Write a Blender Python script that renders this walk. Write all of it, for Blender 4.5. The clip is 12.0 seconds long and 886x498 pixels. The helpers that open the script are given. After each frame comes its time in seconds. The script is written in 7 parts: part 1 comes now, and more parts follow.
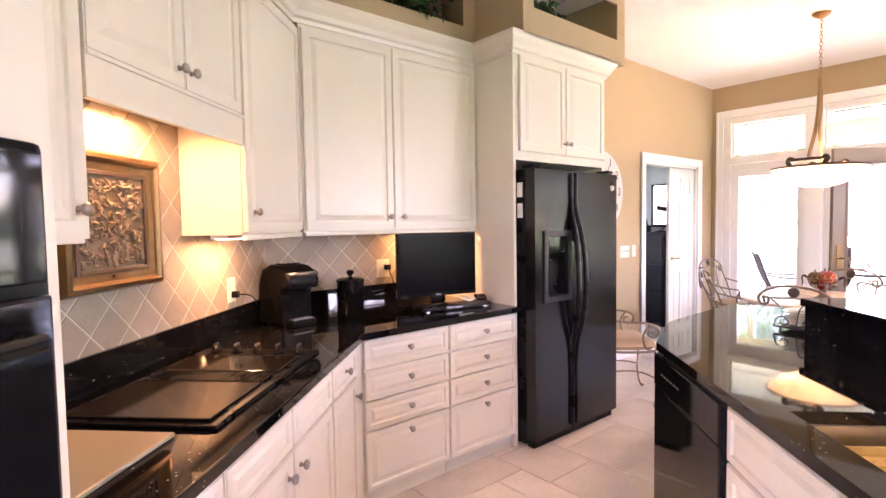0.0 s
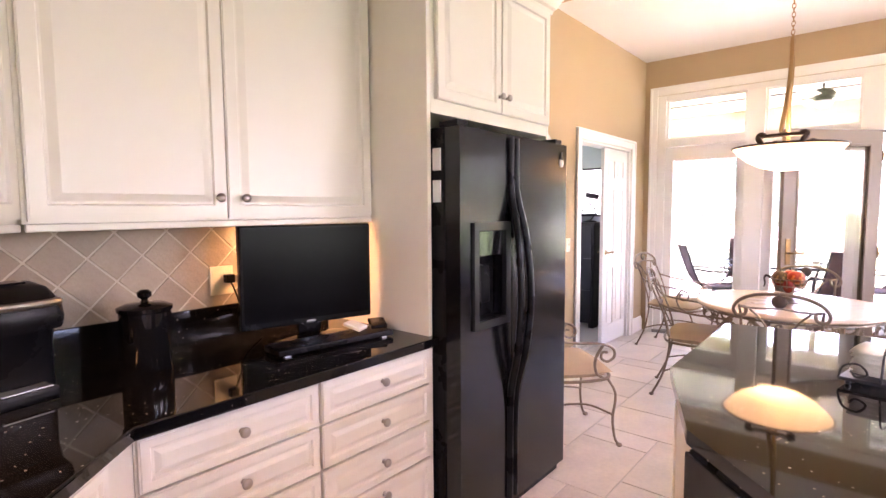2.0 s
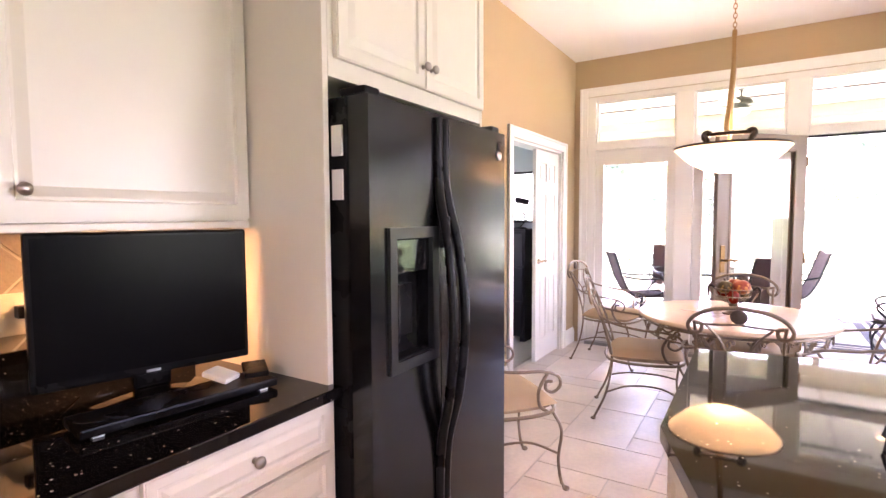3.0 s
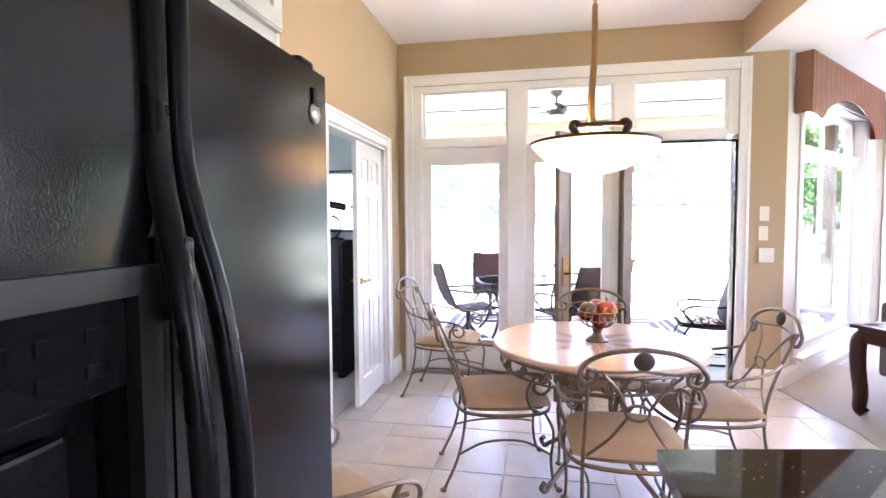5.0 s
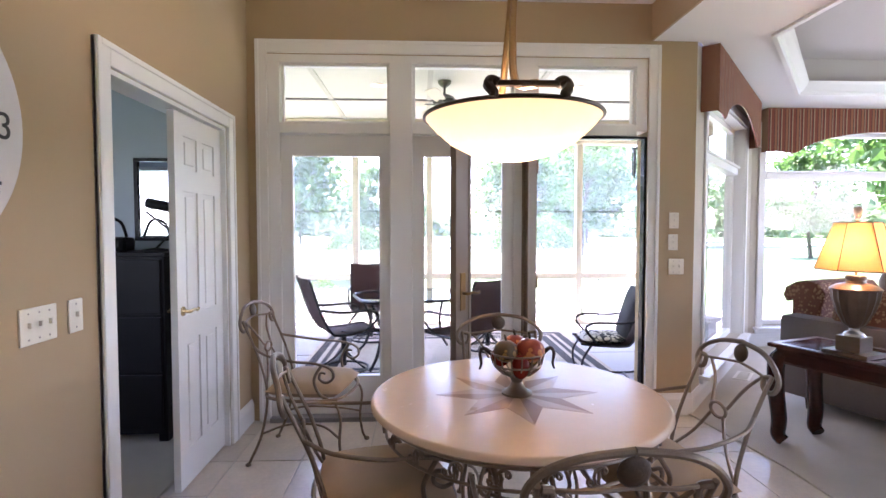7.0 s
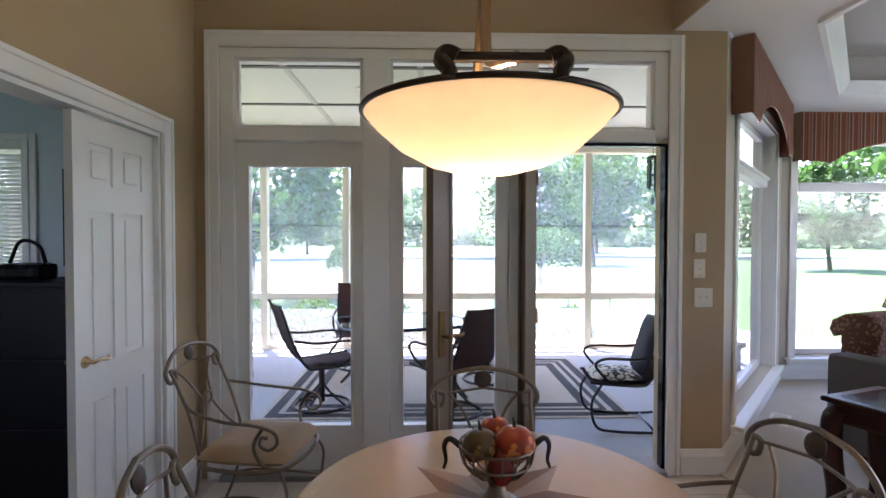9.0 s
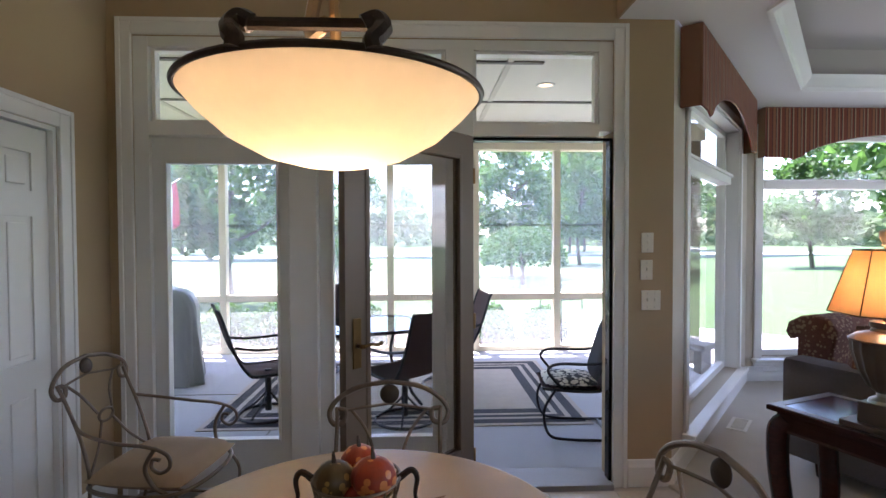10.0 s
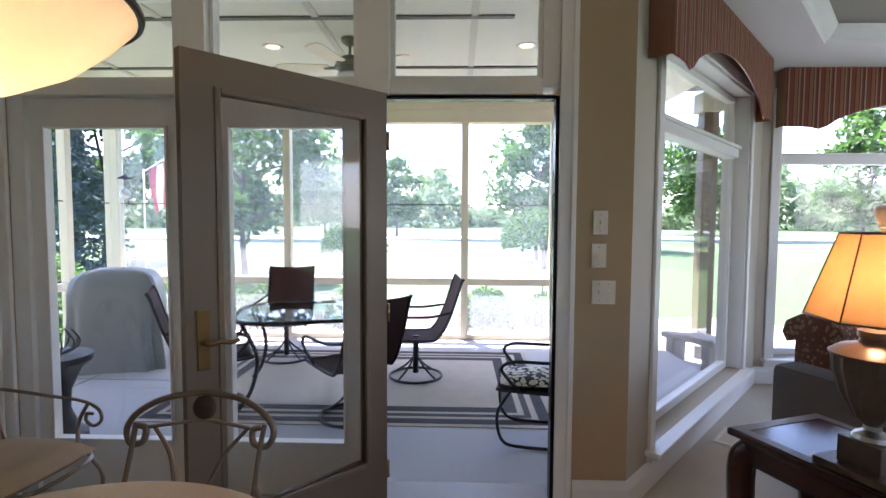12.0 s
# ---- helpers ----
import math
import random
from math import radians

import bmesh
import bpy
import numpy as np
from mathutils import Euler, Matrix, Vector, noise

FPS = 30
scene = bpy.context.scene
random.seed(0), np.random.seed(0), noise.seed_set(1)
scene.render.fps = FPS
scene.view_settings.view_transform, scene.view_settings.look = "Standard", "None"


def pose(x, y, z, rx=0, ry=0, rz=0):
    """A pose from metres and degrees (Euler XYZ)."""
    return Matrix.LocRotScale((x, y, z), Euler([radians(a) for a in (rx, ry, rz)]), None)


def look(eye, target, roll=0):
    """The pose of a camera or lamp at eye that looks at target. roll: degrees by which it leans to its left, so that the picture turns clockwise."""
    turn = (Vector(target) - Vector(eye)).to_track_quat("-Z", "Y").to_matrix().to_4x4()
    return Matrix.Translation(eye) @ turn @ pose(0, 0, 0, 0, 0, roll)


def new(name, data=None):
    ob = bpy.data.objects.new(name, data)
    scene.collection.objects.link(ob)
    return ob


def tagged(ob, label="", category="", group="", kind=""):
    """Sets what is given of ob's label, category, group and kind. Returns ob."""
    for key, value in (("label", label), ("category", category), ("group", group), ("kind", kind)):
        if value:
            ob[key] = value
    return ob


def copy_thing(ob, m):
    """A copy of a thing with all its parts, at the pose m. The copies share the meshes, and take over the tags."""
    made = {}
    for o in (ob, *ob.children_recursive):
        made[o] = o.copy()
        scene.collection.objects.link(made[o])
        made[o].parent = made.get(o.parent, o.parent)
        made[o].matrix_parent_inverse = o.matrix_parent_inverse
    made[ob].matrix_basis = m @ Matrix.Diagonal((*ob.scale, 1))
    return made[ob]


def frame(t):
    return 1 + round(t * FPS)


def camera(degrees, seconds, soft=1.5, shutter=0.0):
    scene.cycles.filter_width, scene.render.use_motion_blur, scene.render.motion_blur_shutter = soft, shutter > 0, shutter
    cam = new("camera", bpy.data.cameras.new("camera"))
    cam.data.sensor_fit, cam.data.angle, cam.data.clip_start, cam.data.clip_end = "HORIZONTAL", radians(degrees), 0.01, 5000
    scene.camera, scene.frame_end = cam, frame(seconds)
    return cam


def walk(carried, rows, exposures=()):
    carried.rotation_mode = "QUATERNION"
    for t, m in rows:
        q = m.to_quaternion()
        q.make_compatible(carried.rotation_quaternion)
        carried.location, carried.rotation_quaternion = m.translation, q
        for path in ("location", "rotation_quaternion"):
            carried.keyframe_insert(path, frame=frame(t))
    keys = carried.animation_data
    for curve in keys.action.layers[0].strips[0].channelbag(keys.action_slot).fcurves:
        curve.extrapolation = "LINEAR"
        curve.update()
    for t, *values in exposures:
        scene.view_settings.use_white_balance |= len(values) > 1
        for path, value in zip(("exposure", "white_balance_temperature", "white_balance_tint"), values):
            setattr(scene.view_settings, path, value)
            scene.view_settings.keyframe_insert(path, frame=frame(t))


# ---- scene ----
# camera and walk
cam = camera(81.9, 12.0)
PATH = [
    (0, (0.18, 0.295, 1.445), (1.456, 1.831, 1.343), -0.9),
    (0.5, (0.388, 0.522, 1.448), (1.685, 2.039, 1.315), -0.7),
    (1, (0.598, 0.715, 1.457), (1.949, 2.18, 1.299), -0.5),
    (1.5, (0.825, 0.913, 1.456), (2.253, 2.304, 1.293), -0.4),
    (2, (1.022, 1.074, 1.441), (2.54, 2.367, 1.286), -0.4),
    (2.5, (1.277, 1.248, 1.438), (2.883, 2.43, 1.291), -0.3),
    (3, (1.482, 1.382, 1.419), (3.173, 2.442, 1.292), -0.3),
    (5, (2.393, 1.85, 1.437), (4.355, 2.225, 1.33), -0.3),
    (5.5, (2.628, 1.893, 1.419), (4.612, 2.129, 1.317), -0.2),
    (6, (2.825, 1.938, 1.426), (4.82, 2.032, 1.323), -0.1),
    (6.5, (3.065, 1.941, 1.416), (5.063, 1.944, 1.322), 0.1),
    (7, (3.316, 1.92, 1.431), (5.313, 1.835, 1.35), -0.0),
    (9, (3.902, 1.724, 1.521), (5.901, 1.676, 1.476), 0.1),
    (9.5, (3.99, 1.539, 1.537), (5.989, 1.488, 1.491), -0.1),
    (10, (4.078, 1.371, 1.53), (6.076, 1.288, 1.482), -0.2),
    (10.5, (4.193, 1.232, 1.507), (6.186, 1.069, 1.445), 0.1),
    (11, (4.331, 1.067, 1.51), (6.324, 0.909, 1.429), 0.3),
    (11.5, (4.435, 0.913, 1.496), (6.43, 0.811, 1.397), 0.4),
    (12, (4.54, 0.713, 1.504), (6.536, 0.774, 1.387), 0.3),
]
EXPOSURES = [(0.0, 5.3, 6700, 49), (3.0, 5.25, 6700, 48), (5.0, 5.05, 5950, 38), (6.0, 4.6, 6000, 38), (6.5, 4.15, 6050, 38), (7.0, 3.95, 6050, 37),
             (9.0, 3.05, 5900, 29), (10.5, 2.8, 5950, 28), (12.0, 2.85, 6000, 27)]
walk(cam, [(t, look(eye, target, roll)) for t, eye, target, roll in PATH], EXPOSURES)

# world, sun, large lights
world = bpy.data.worlds.new("daylight")
scene.world = world
world.use_nodes = True
sky = world.node_tree.nodes.new("ShaderNodeTexSky")
sky.sky_type, sky.sun_disc = "NISHITA", False
sky.sun_elevation, sky.sun_rotation = radians(62), radians(62)
world.node_tree.links.new(sky.outputs[0], world.node_tree.nodes["Background"].inputs[0])
world.node_tree.nodes["Background"].inputs[1].default_value = 0.15


def lamp(name, kind, m, energy, colour=(1, 1, 1), size=None, spot=None):
    data = bpy.data.lights.new(name, kind)
    data.energy, data.color = energy, colour
    if kind == "AREA":
        data.shape, data.size, data.size_y = "RECTANGLE", size[0], size[1]
    elif kind == "SUN":
        data.angle = size
    else:
        data.shadow_soft_size = size
        if kind == "SPOT":
            data.spot_size, data.spot_blend = radians(spot), 0.6
    ob = new(name, data)
    ob.matrix_world = m
    return ob


lamp("sun", "SUN", look((24, 9, 38), (9, 1, 0)), 5.0, (1, 0.96, 0.88), radians(0.5))
# fill lamp added to the daylight of the windows behind the walk
lamp("south_window_daylight", "AREA", look((6.5, -4.95, 1.9), (6.2, 0, 1.7)), 5, (0.95, 0.98, 1), (2.4, 1.1))

# materials
def mat(name, colour, rough=0.5, metal=0.0, vary=0.12, scale=3.0, fine=60.0, bump=0.05, coat=0.0, emit=None, alpha=None, second=None, stretch=(1, 1, 1), island=0.0, piece=0.0, spec=0.5):
    m = bpy.data.materials.new(name)
    m.use_nodes = True
    nt = m.node_tree
    b = nt.nodes["Principled BSDF"]
    n = nt.nodes.new
    co = n("ShaderNodeTexCoord")
    mp = n("ShaderNodeMapping")
    mp.inputs["Scale"].default_value = stretch
    nt.links.new(co.outputs["Object"], mp.inputs[0])
    big, small = n("ShaderNodeTexNoise"), n("ShaderNodeTexNoise")
    big.inputs["Scale"].default_value, small.inputs["Scale"].default_value = scale, fine
    big.inputs["Detail"].default_value = small.inputs["Detail"].default_value = 4
    for t in (big, small):
        nt.links.new(mp.outputs[0], t.inputs["Vector"])
    mix = n("ShaderNodeMix")
    mix.data_type = "RGBA"
    c2 = second or tuple(max(0, c * (1 - 2.2 * vary)) for c in colour)
    mix.inputs["A"].default_value, mix.inputs["B"].default_value = (*c2, 1), (*colour, 1)
    add = n("ShaderNodeMath")
    add.operation = "MULTIPLY_ADD"
    nt.links.new(big.outputs[0], add.inputs[0])
    add.inputs[1].default_value = 1.0
    sm = n("ShaderNodeMath")
    sm.operation = "MULTIPLY_ADD"
    nt.links.new(small.outputs[0], sm.inputs[0])
    sm.inputs[1].default_value, sm.inputs[2].default_value = 0.5, -0.05
    nt.links.new(sm.outputs[0], add.inputs[2])
    nt.links.new(add.outputs[0], mix.inputs["Factor"])
    out = mix.outputs["Result"]
    if island or piece:
        src = n("ShaderNodeNewGeometry").outputs["Random Per Island"] if island else n("ShaderNodeObjectInfo").outputs["Random"]
        hsv = n("ShaderNodeHueSaturation")
        k = n("ShaderNodeMapRange")
        amount = island or piece
        k.inputs["To Min"].default_value, k.inputs["To Max"].default_value = 1 - amount, 1 + amount
        nt.links.new(src, k.inputs[0])
        nt.links.new(k.outputs[0], hsv.inputs["Value"])
        nt.links.new(out, hsv.inputs["Color"])
        out = hsv.outputs[0]
    nt.links.new(out, b.inputs["Base Color"])
    b.inputs["Metallic"].default_value = metal
    b.inputs["Specular IOR Level"].default_value = spec
    r = n("ShaderNodeMapRange")
    r.inputs["To Min"].default_value, r.inputs["To Max"].default_value = rough * 0.8, min(1, rough * 1.2)
    nt.links.new(big.outputs[0], r.inputs[0])
    nt.links.new(r.outputs[0], b.inputs["Roughness"])
    b.inputs["Coat Weight"].default_value = coat
    b.inputs["Coat Roughness"].default_value = 0.08
    if bump:
        bp = n("ShaderNodeBump")
        bp.inputs["Strength"].default_value, bp.inputs["Distance"].default_value = min(1, bump * 4), 0.004
        nt.links.new(small.outputs[0], bp.inputs["Height"])
        nt.links.new(bp.outputs[0], b.inputs["Normal"])
    if emit:
        b.inputs["Emission Color"].default_value, b.inputs["Emission Strength"].default_value = (*emit[0], 1), emit[1]
    return m


def glass_mat(name, tint=(1, 1, 1), gloss=0.03):
    m = bpy.data.materials.new(name)
    m.use_nodes = True
    nt = m.node_tree
    nt.nodes.clear()
    n = nt.nodes.new
    out, mx, tr, gl, fr = n("ShaderNodeOutputMaterial"), n("ShaderNodeMixShader"), n("ShaderNodeBsdfTransparent"), n("ShaderNodeBsdfGlossy"), n("ShaderNodeLayerWeight")
    tr.inputs[0].default_value, gl.inputs["Roughness"].default_value = (*tint, 1), 0.01
    pw = n("ShaderNodeMath")
    pw.operation = "POWER"
    pw.inputs[1].default_value = 4
    sc = n("ShaderNodeMath")
    sc.operation = "MULTIPLY_ADD"
    sc.inputs[1].default_value, sc.inputs[2].default_value = 0.45, gloss
    nt.links.new(fr.outputs["Facing"], pw.inputs[0])
    nt.links.new(pw.outputs[0], sc.inputs[0])
    nt.links.new(sc.outputs[0], mx.inputs[0])
    nt.links.new(tr.outputs[0], mx.inputs[1])
    nt.links.new(gl.outputs[0], mx.inputs[2])
    nt.links.new(mx.outputs[0], out.inputs[0])
    return m


def vinyl_mat(name):
    """Clear porch vinyl, a little milky."""
    m = glass_mat(name)
    nt = m.node_tree
    out = nt.nodes["Material Output"]
    old = out.inputs[0].links[0].from_socket
    t, mx = nt.nodes.new("ShaderNodeBsdfTranslucent"), nt.nodes.new("ShaderNodeMixShader")
    t.inputs[0].default_value = (0.9, 0.93, 0.95, 1)
    mx.inputs[0].default_value = 0.07
    nt.links.new(old, mx.inputs[1])
    nt.links.new(t.outputs[0], mx.inputs[2])
    nt.links.new(mx.outputs[0], out.inputs[0])
    return m


def flecked(name, colour, fleck, rough, scale, share, bump=0.0):
    m = mat(name, colour, rough, 0, 0.3, 2.0, 90, bump)
    nt = m.node_tree
    b = nt.nodes["Principled BSDF"]
    old = b.inputs["Base Color"].links[0].from_socket
    v = nt.nodes.new("ShaderNodeTexVoronoi")
    v.inputs["Scale"].default_value = scale
    co = nt.nodes.new("ShaderNodeTexCoord")
    wob = nt.nodes.new("ShaderNodeTexNoise")
    wob.inputs["Scale"].default_value = 9
    nt.links.new(co.outputs["Object"], wob.inputs["Vector"])
    nt.links.new(co.outputs["Object"], v.inputs["Vector"])
    lt = nt.nodes.new("ShaderNodeMath")
    lt.operation = "LESS_THAN"
    mul = nt.nodes.new("ShaderNodeMath")
    mul.operation = "MULTIPLY"
    mul.inputs[1].default_value = share
    nt.links.new(wob.outputs[0], mul.inputs[0])
    nt.links.new(v.outputs["Distance"], lt.inputs[0])
    nt.links.new(mul.outputs[0], lt.inputs[1])
    mix = nt.nodes.new("ShaderNodeMix")
    mix.data_type = "RGBA"
    nt.links.new(lt.outputs[0], mix.inputs["Factor"])
    nt.links.new(old, mix.inputs["A"])
    mix.inputs["B"].default_value = (*fleck, 1)
    nt.links.new(mix.outputs["Result"], b.inputs["Base Color"])
    return m


def striped(name, axis, stops, period, rough=0.85):
    """Cloth with woven stripes across one axis: stops are (share of the period, colour)."""
    m = mat(name, (0.5, 0.5, 0.5), rough, 0, 0.1, 4, 400, 0.1)
    nt = m.node_tree
    b = nt.nodes["Principled BSDF"]
    co, sep, mul, fr, ramp = (nt.nodes.new(k) for k in ("ShaderNodeTexCoord", "ShaderNodeSeparateXYZ", "ShaderNodeMath", "ShaderNodeMath", "ShaderNodeValToRGB"))
    nt.links.new(co.outputs["Object"], sep.inputs[0])
    nt.links.new(sep.outputs[axis], mul.inputs[0])
    mul.operation, fr.operation = "DIVIDE", "FRACT"
    mul.inputs[1].default_value = period
    nt.links.new(mul.outputs[0], fr.inputs[0])
    nt.links.new(fr.outputs[0], ramp.inputs[0])
    ramp.color_ramp.interpolation = "CONSTANT"
    els = ramp.color_ramp.elements
    while len(els) < len(stops):
        els.new(0.5)
    for e, (p, c) in zip(els, stops):
        e.position, e.color = p, (*c, 1)
    nt.links.new(ramp.outputs[0], b.inputs["Base Color"])
    return m


CABINET = mat("cabinet_paint", (0.76, 0.70, 0.605), 0.32, vary=0.02, scale=2, fine=25, bump=0.012)
TRIM = mat("trim_paint", (0.80, 0.79, 0.76), 0.35, vary=0.02, scale=2, fine=30, bump=0.012)
WALL = mat("wall_paint", (0.43, 0.315, 0.185), 0.8, vary=0.03, scale=1.5, fine=160, bump=0.03)
PALEWALL = mat("office_paint", (0.55, 0.62, 0.66), 0.8, vary=0.03, scale=1.5, fine=160, bump=0.03)
GREYWALL = mat("family_room_paint", (0.50, 0.45, 0.37), 0.8, vary=0.03, scale=1.5, fine=160, bump=0.03)
CEILING = mat("ceiling_paint", (0.80, 0.79, 0.77), 0.9, vary=0.02, scale=1.2, fine=200, bump=0.03)
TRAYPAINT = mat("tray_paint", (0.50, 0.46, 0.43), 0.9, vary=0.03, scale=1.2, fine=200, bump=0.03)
GRANITE = flecked("black_granite", (0.006, 0.006, 0.007), (0.40, 0.35, 0.28), 0.04, 42, 0.18)
TILE = mat("floor_tile_stone", (0.71, 0.625, 0.535), 0.33, vary=0.17, scale=5, fine=40, bump=0.06, piece=0.10)
GROUT = mat("floor_grout", (0.60, 0.56, 0.51), 0.9, vary=0.1, scale=8, fine=200, bump=0.15)
SPLASH = mat("backsplash_tile_stone", (0.33, 0.285, 0.225), 0.5, vary=0.16, scale=14, fine=90, bump=0.12, piece=0.16)
SPLASHGROUT = mat("backsplash_grout", (0.52, 0.48, 0.41), 0.9, vary=0.06, scale=10, fine=200, bump=0.1)
CARPET = mat("carpet", (0.60, 0.545, 0.46), 0.95, vary=0.08, scale=5, fine=420, bump=0.25)
FRIDGE = mat("textured_black_enamel", (0.005, 0.005, 0.006), 0.15, vary=0.1, scale=3, fine=300, bump=0.012, spec=0.38)
BLACKPLASTIC = mat("black_plastic", (0.006, 0.006, 0.007), 0.28, vary=0.1, scale=6, fine=120, bump=0.015, spec=0.13)
BLACKGLOSS = mat("black_gloss", (0.006, 0.006, 0.007), 0.06, vary=0.05, scale=6, fine=60, bump=0, spec=0.3)
SCREEN = mat("dark_screen", (0.003, 0.003, 0.004), 0.25, vary=0.02, scale=4, fine=60, bump=0, spec=0.07)
STEEL = mat("brushed_steel", (0.55, 0.54, 0.52), 0.3, 1, vary=0.06, scale=8, fine=150, bump=0.02)
NICKEL = mat("satin_nickel", (0.42, 0.37, 0.33), 0.3, 1, vary=0.08, scale=30, fine=200, bump=0.01)
BRASS = mat("aged_brass", (0.40, 0.25, 0.115), 0.33, 1, vary=0.12, scale=30, fine=200, bump=0.02)
IRON = mat("pewter_iron", (0.24, 0.18, 0.13), 0.36, 0.7, vary=0.18, scale=22, fine=160, bump=0.06)
DARKIRON = mat("dark_bronze_iron", (0.055, 0.038, 0.028), 0.4, 0.7, vary=0.2, scale=25, fine=180, bump=0.05)
BLACKIRON = mat("black_wrought_iron", (0.012, 0.012, 0.014), 0.45, 0.3, vary=0.2, scale=20, fine=180, bump=0.04)
SUEDE = mat("tan_suede", (0.44, 0.31, 0.19), 0.9, vary=0.1, scale=9, fine=300, bump=0.08)
MARBLE = mat("cream_marble", (0.67, 0.51, 0.37), 0.25, vary=0.03, scale=14, fine=60, bump=0.0, spec=0.22)
MARBLEDARK = mat("tan_marble_inlay", (0.30, 0.17, 0.095), 0.3, vary=0.12, scale=9, fine=40, bump=0.0, spec=0.1)
MARBLEMID = mat("buff_marble_inlay", (0.46, 0.31, 0.205), 0.3, vary=0.10, scale=9, fine=40, bump=0.0, spec=0.1)
LAMPGLASS = mat("lit_alabaster_glass", (0.90, 0.79, 0.60), 0.35, vary=0.08, scale=5, fine=30, bump=0.0, emit=((1.0, 0.72, 0.38), 0.06))
POLISHED = mat("polished_brass", (0.66, 0.53, 0.32), 0.18, 1, vary=0.06, scale=30, fine=200, bump=0.0)
DOORBRASS = mat("dark_antique_brass", (0.24, 0.145, 0.06), 0.32, 1, vary=0.2, scale=30, fine=200, bump=0.02)
TAUPE = mat("taupe_door_paint", (0.165, 0.117, 0.075), 0.45, vary=0.03, scale=2, fine=40, bump=0.015)
GLASS = glass_mat("window_glass")
CONCRETE = mat("porch_concrete", (0.37, 0.37, 0.38), 0.8, vary=0.08, scale=1.6, fine=120, bump=0.1)
PORCHPAINT = mat("porch_cream_paint", (0.74, 0.66, 0.50), 0.5, vary=0.03, scale=2, fine=60, bump=0.02)
PORCHCEIL = mat("porch_ceiling_board", (0.70, 0.69, 0.60), 0.8, vary=0.03, scale=1.2, fine=80, bump=0.02)
BATTEN = mat("porch_ceiling_batten", (0.16, 0.15, 0.13), 0.8, vary=0.05, scale=6, fine=80, bump=0.02)
PALEBATTEN = mat("porch_pale_batten", (0.56, 0.55, 0.47), 0.8, vary=0.04, scale=6, fine=80, bump=0.02)
RUGLIGHT = mat("rug_beige_weave", (0.42, 0.36, 0.29), 0.95, vary=0.12, scale=8, fine=350, bump=0.2)
RUGDARK = mat("rug_black_weave", (0.018, 0.017, 0.02), 0.95, vary=0.12, scale=8, fine=350, bump=0.2)
GRASS = mat("lawn_grass", (0.045, 0.095, 0.020), 0.9, vary=0.22, scale=0.35, fine=18, bump=0.2)
BARK = mat("tree_bark", (0.075, 0.055, 0.04), 0.95, vary=0.2, scale=5, fine=40, bump=0.3)
LEAF = mat("green_leaves", (0.075, 0.165, 0.035), 0.6, vary=0.25, scale=0.8, fine=20, bump=0.0, island=0.35)
SPRUCE = mat("blue_spruce_needles", (0.14, 0.19, 0.18), 0.7, vary=0.25, scale=1.0, fine=20, bump=0.0, island=0.35)
DARKLEAF = mat("dark_leaves", (0.03, 0.085, 0.022), 0.5, vary=0.25, scale=6, fine=40, bump=0.0, island=0.4)
MULCH = mat("mulch", (0.10, 0.065, 0.045), 0.95, vary=0.25, scale=6, fine=60, bump=0.4)
MAHOGANY = mat("dark_mahogany", (0.05, 0.012, 0.008), 0.16, vary=0.3, scale=6, fine=50, bump=0.01, stretch=(1, 8, 8), coat=0.1, spec=0.35)
SHADE = mat("amber_silk_shade", (0.77, 0.585, 0.36), 0.8, vary=0.06, scale=20, fine=220, bump=0.04)
URN = mat("bronze_urn", (0.15, 0.105, 0.075), 0.35, 0.6, vary=0.18, scale=18, fine=120, bump=0.05)
CHENILLE = mat("grey_chenille", (0.12, 0.10, 0.095), 0.95, vary=0.2, scale=60, fine=260, bump=0.25)
FLORAL = flecked("rust_floral_tapestry", (0.16, 0.055, 0.03), (0.25, 0.15, 0.08), 0.95, 40, 0.7, 0.15)
WOODFLOOR = mat("dark_wood", (0.006, 0.005, 0.005), 0.45, vary=0.2, scale=5, fine=60, bump=0.02, spec=0.2)
PLATE = mat("switch_plate_ivory", (0.74, 0.69, 0.58), 0.35, vary=0.02, scale=10, fine=60, bump=0)
RED = mat("dark_red_lacquer", (0.24, 0.02, 0.012), 0.25, vary=0.25, scale=30, fine=80, bump=0.02)
ORANGE = flecked("orange_gourd", (0.36, 0.045, 0.018), (0.62, 0.22, 0.06), 0.3, 42, 0.85)
OLIVE = flecked("olive_gourd", (0.11, 0.065, 0.018), (0.36, 0.20, 0.05), 0.35, 45, 0.8)
GREYCOVER = mat("grey_vinyl_cover", (0.22, 0.23, 0.24), 0.36, vary=0.12, scale=4, fine=60, bump=0.05)
SLING = mat("brown_sling_mesh", (0.10, 0.055, 0.05), 0.8, vary=0.12, scale=10, fine=420, bump=0.2)
STONE = mat("grey_stone", (0.36, 0.34, 0.31), 0.9, vary=0.15, scale=5, fine=60, bump=0.3)
PAPER = mat("white_paper", (0.80, 0.79, 0.75), 0.6, vary=0.02, scale=10, fine=60, bump=0)
WOVEN = mat("stone_relief", (0.17, 0.14, 0.105), 0.5, 0.3, vary=0.2, scale=30, fine=120, bump=0.2, second=(0.08, 0.06, 0.04))
MEDAL = mat("brown_medallion", (0.10, 0.07, 0.05), 0.45, 0.5, vary=0.25, scale=40, fine=160, bump=0.08)
CLOCKFACE = mat("clock_face_white", (0.62, 0.585, 0.565), 0.7, vary=0.05, scale=7, fine=80, bump=0.03)


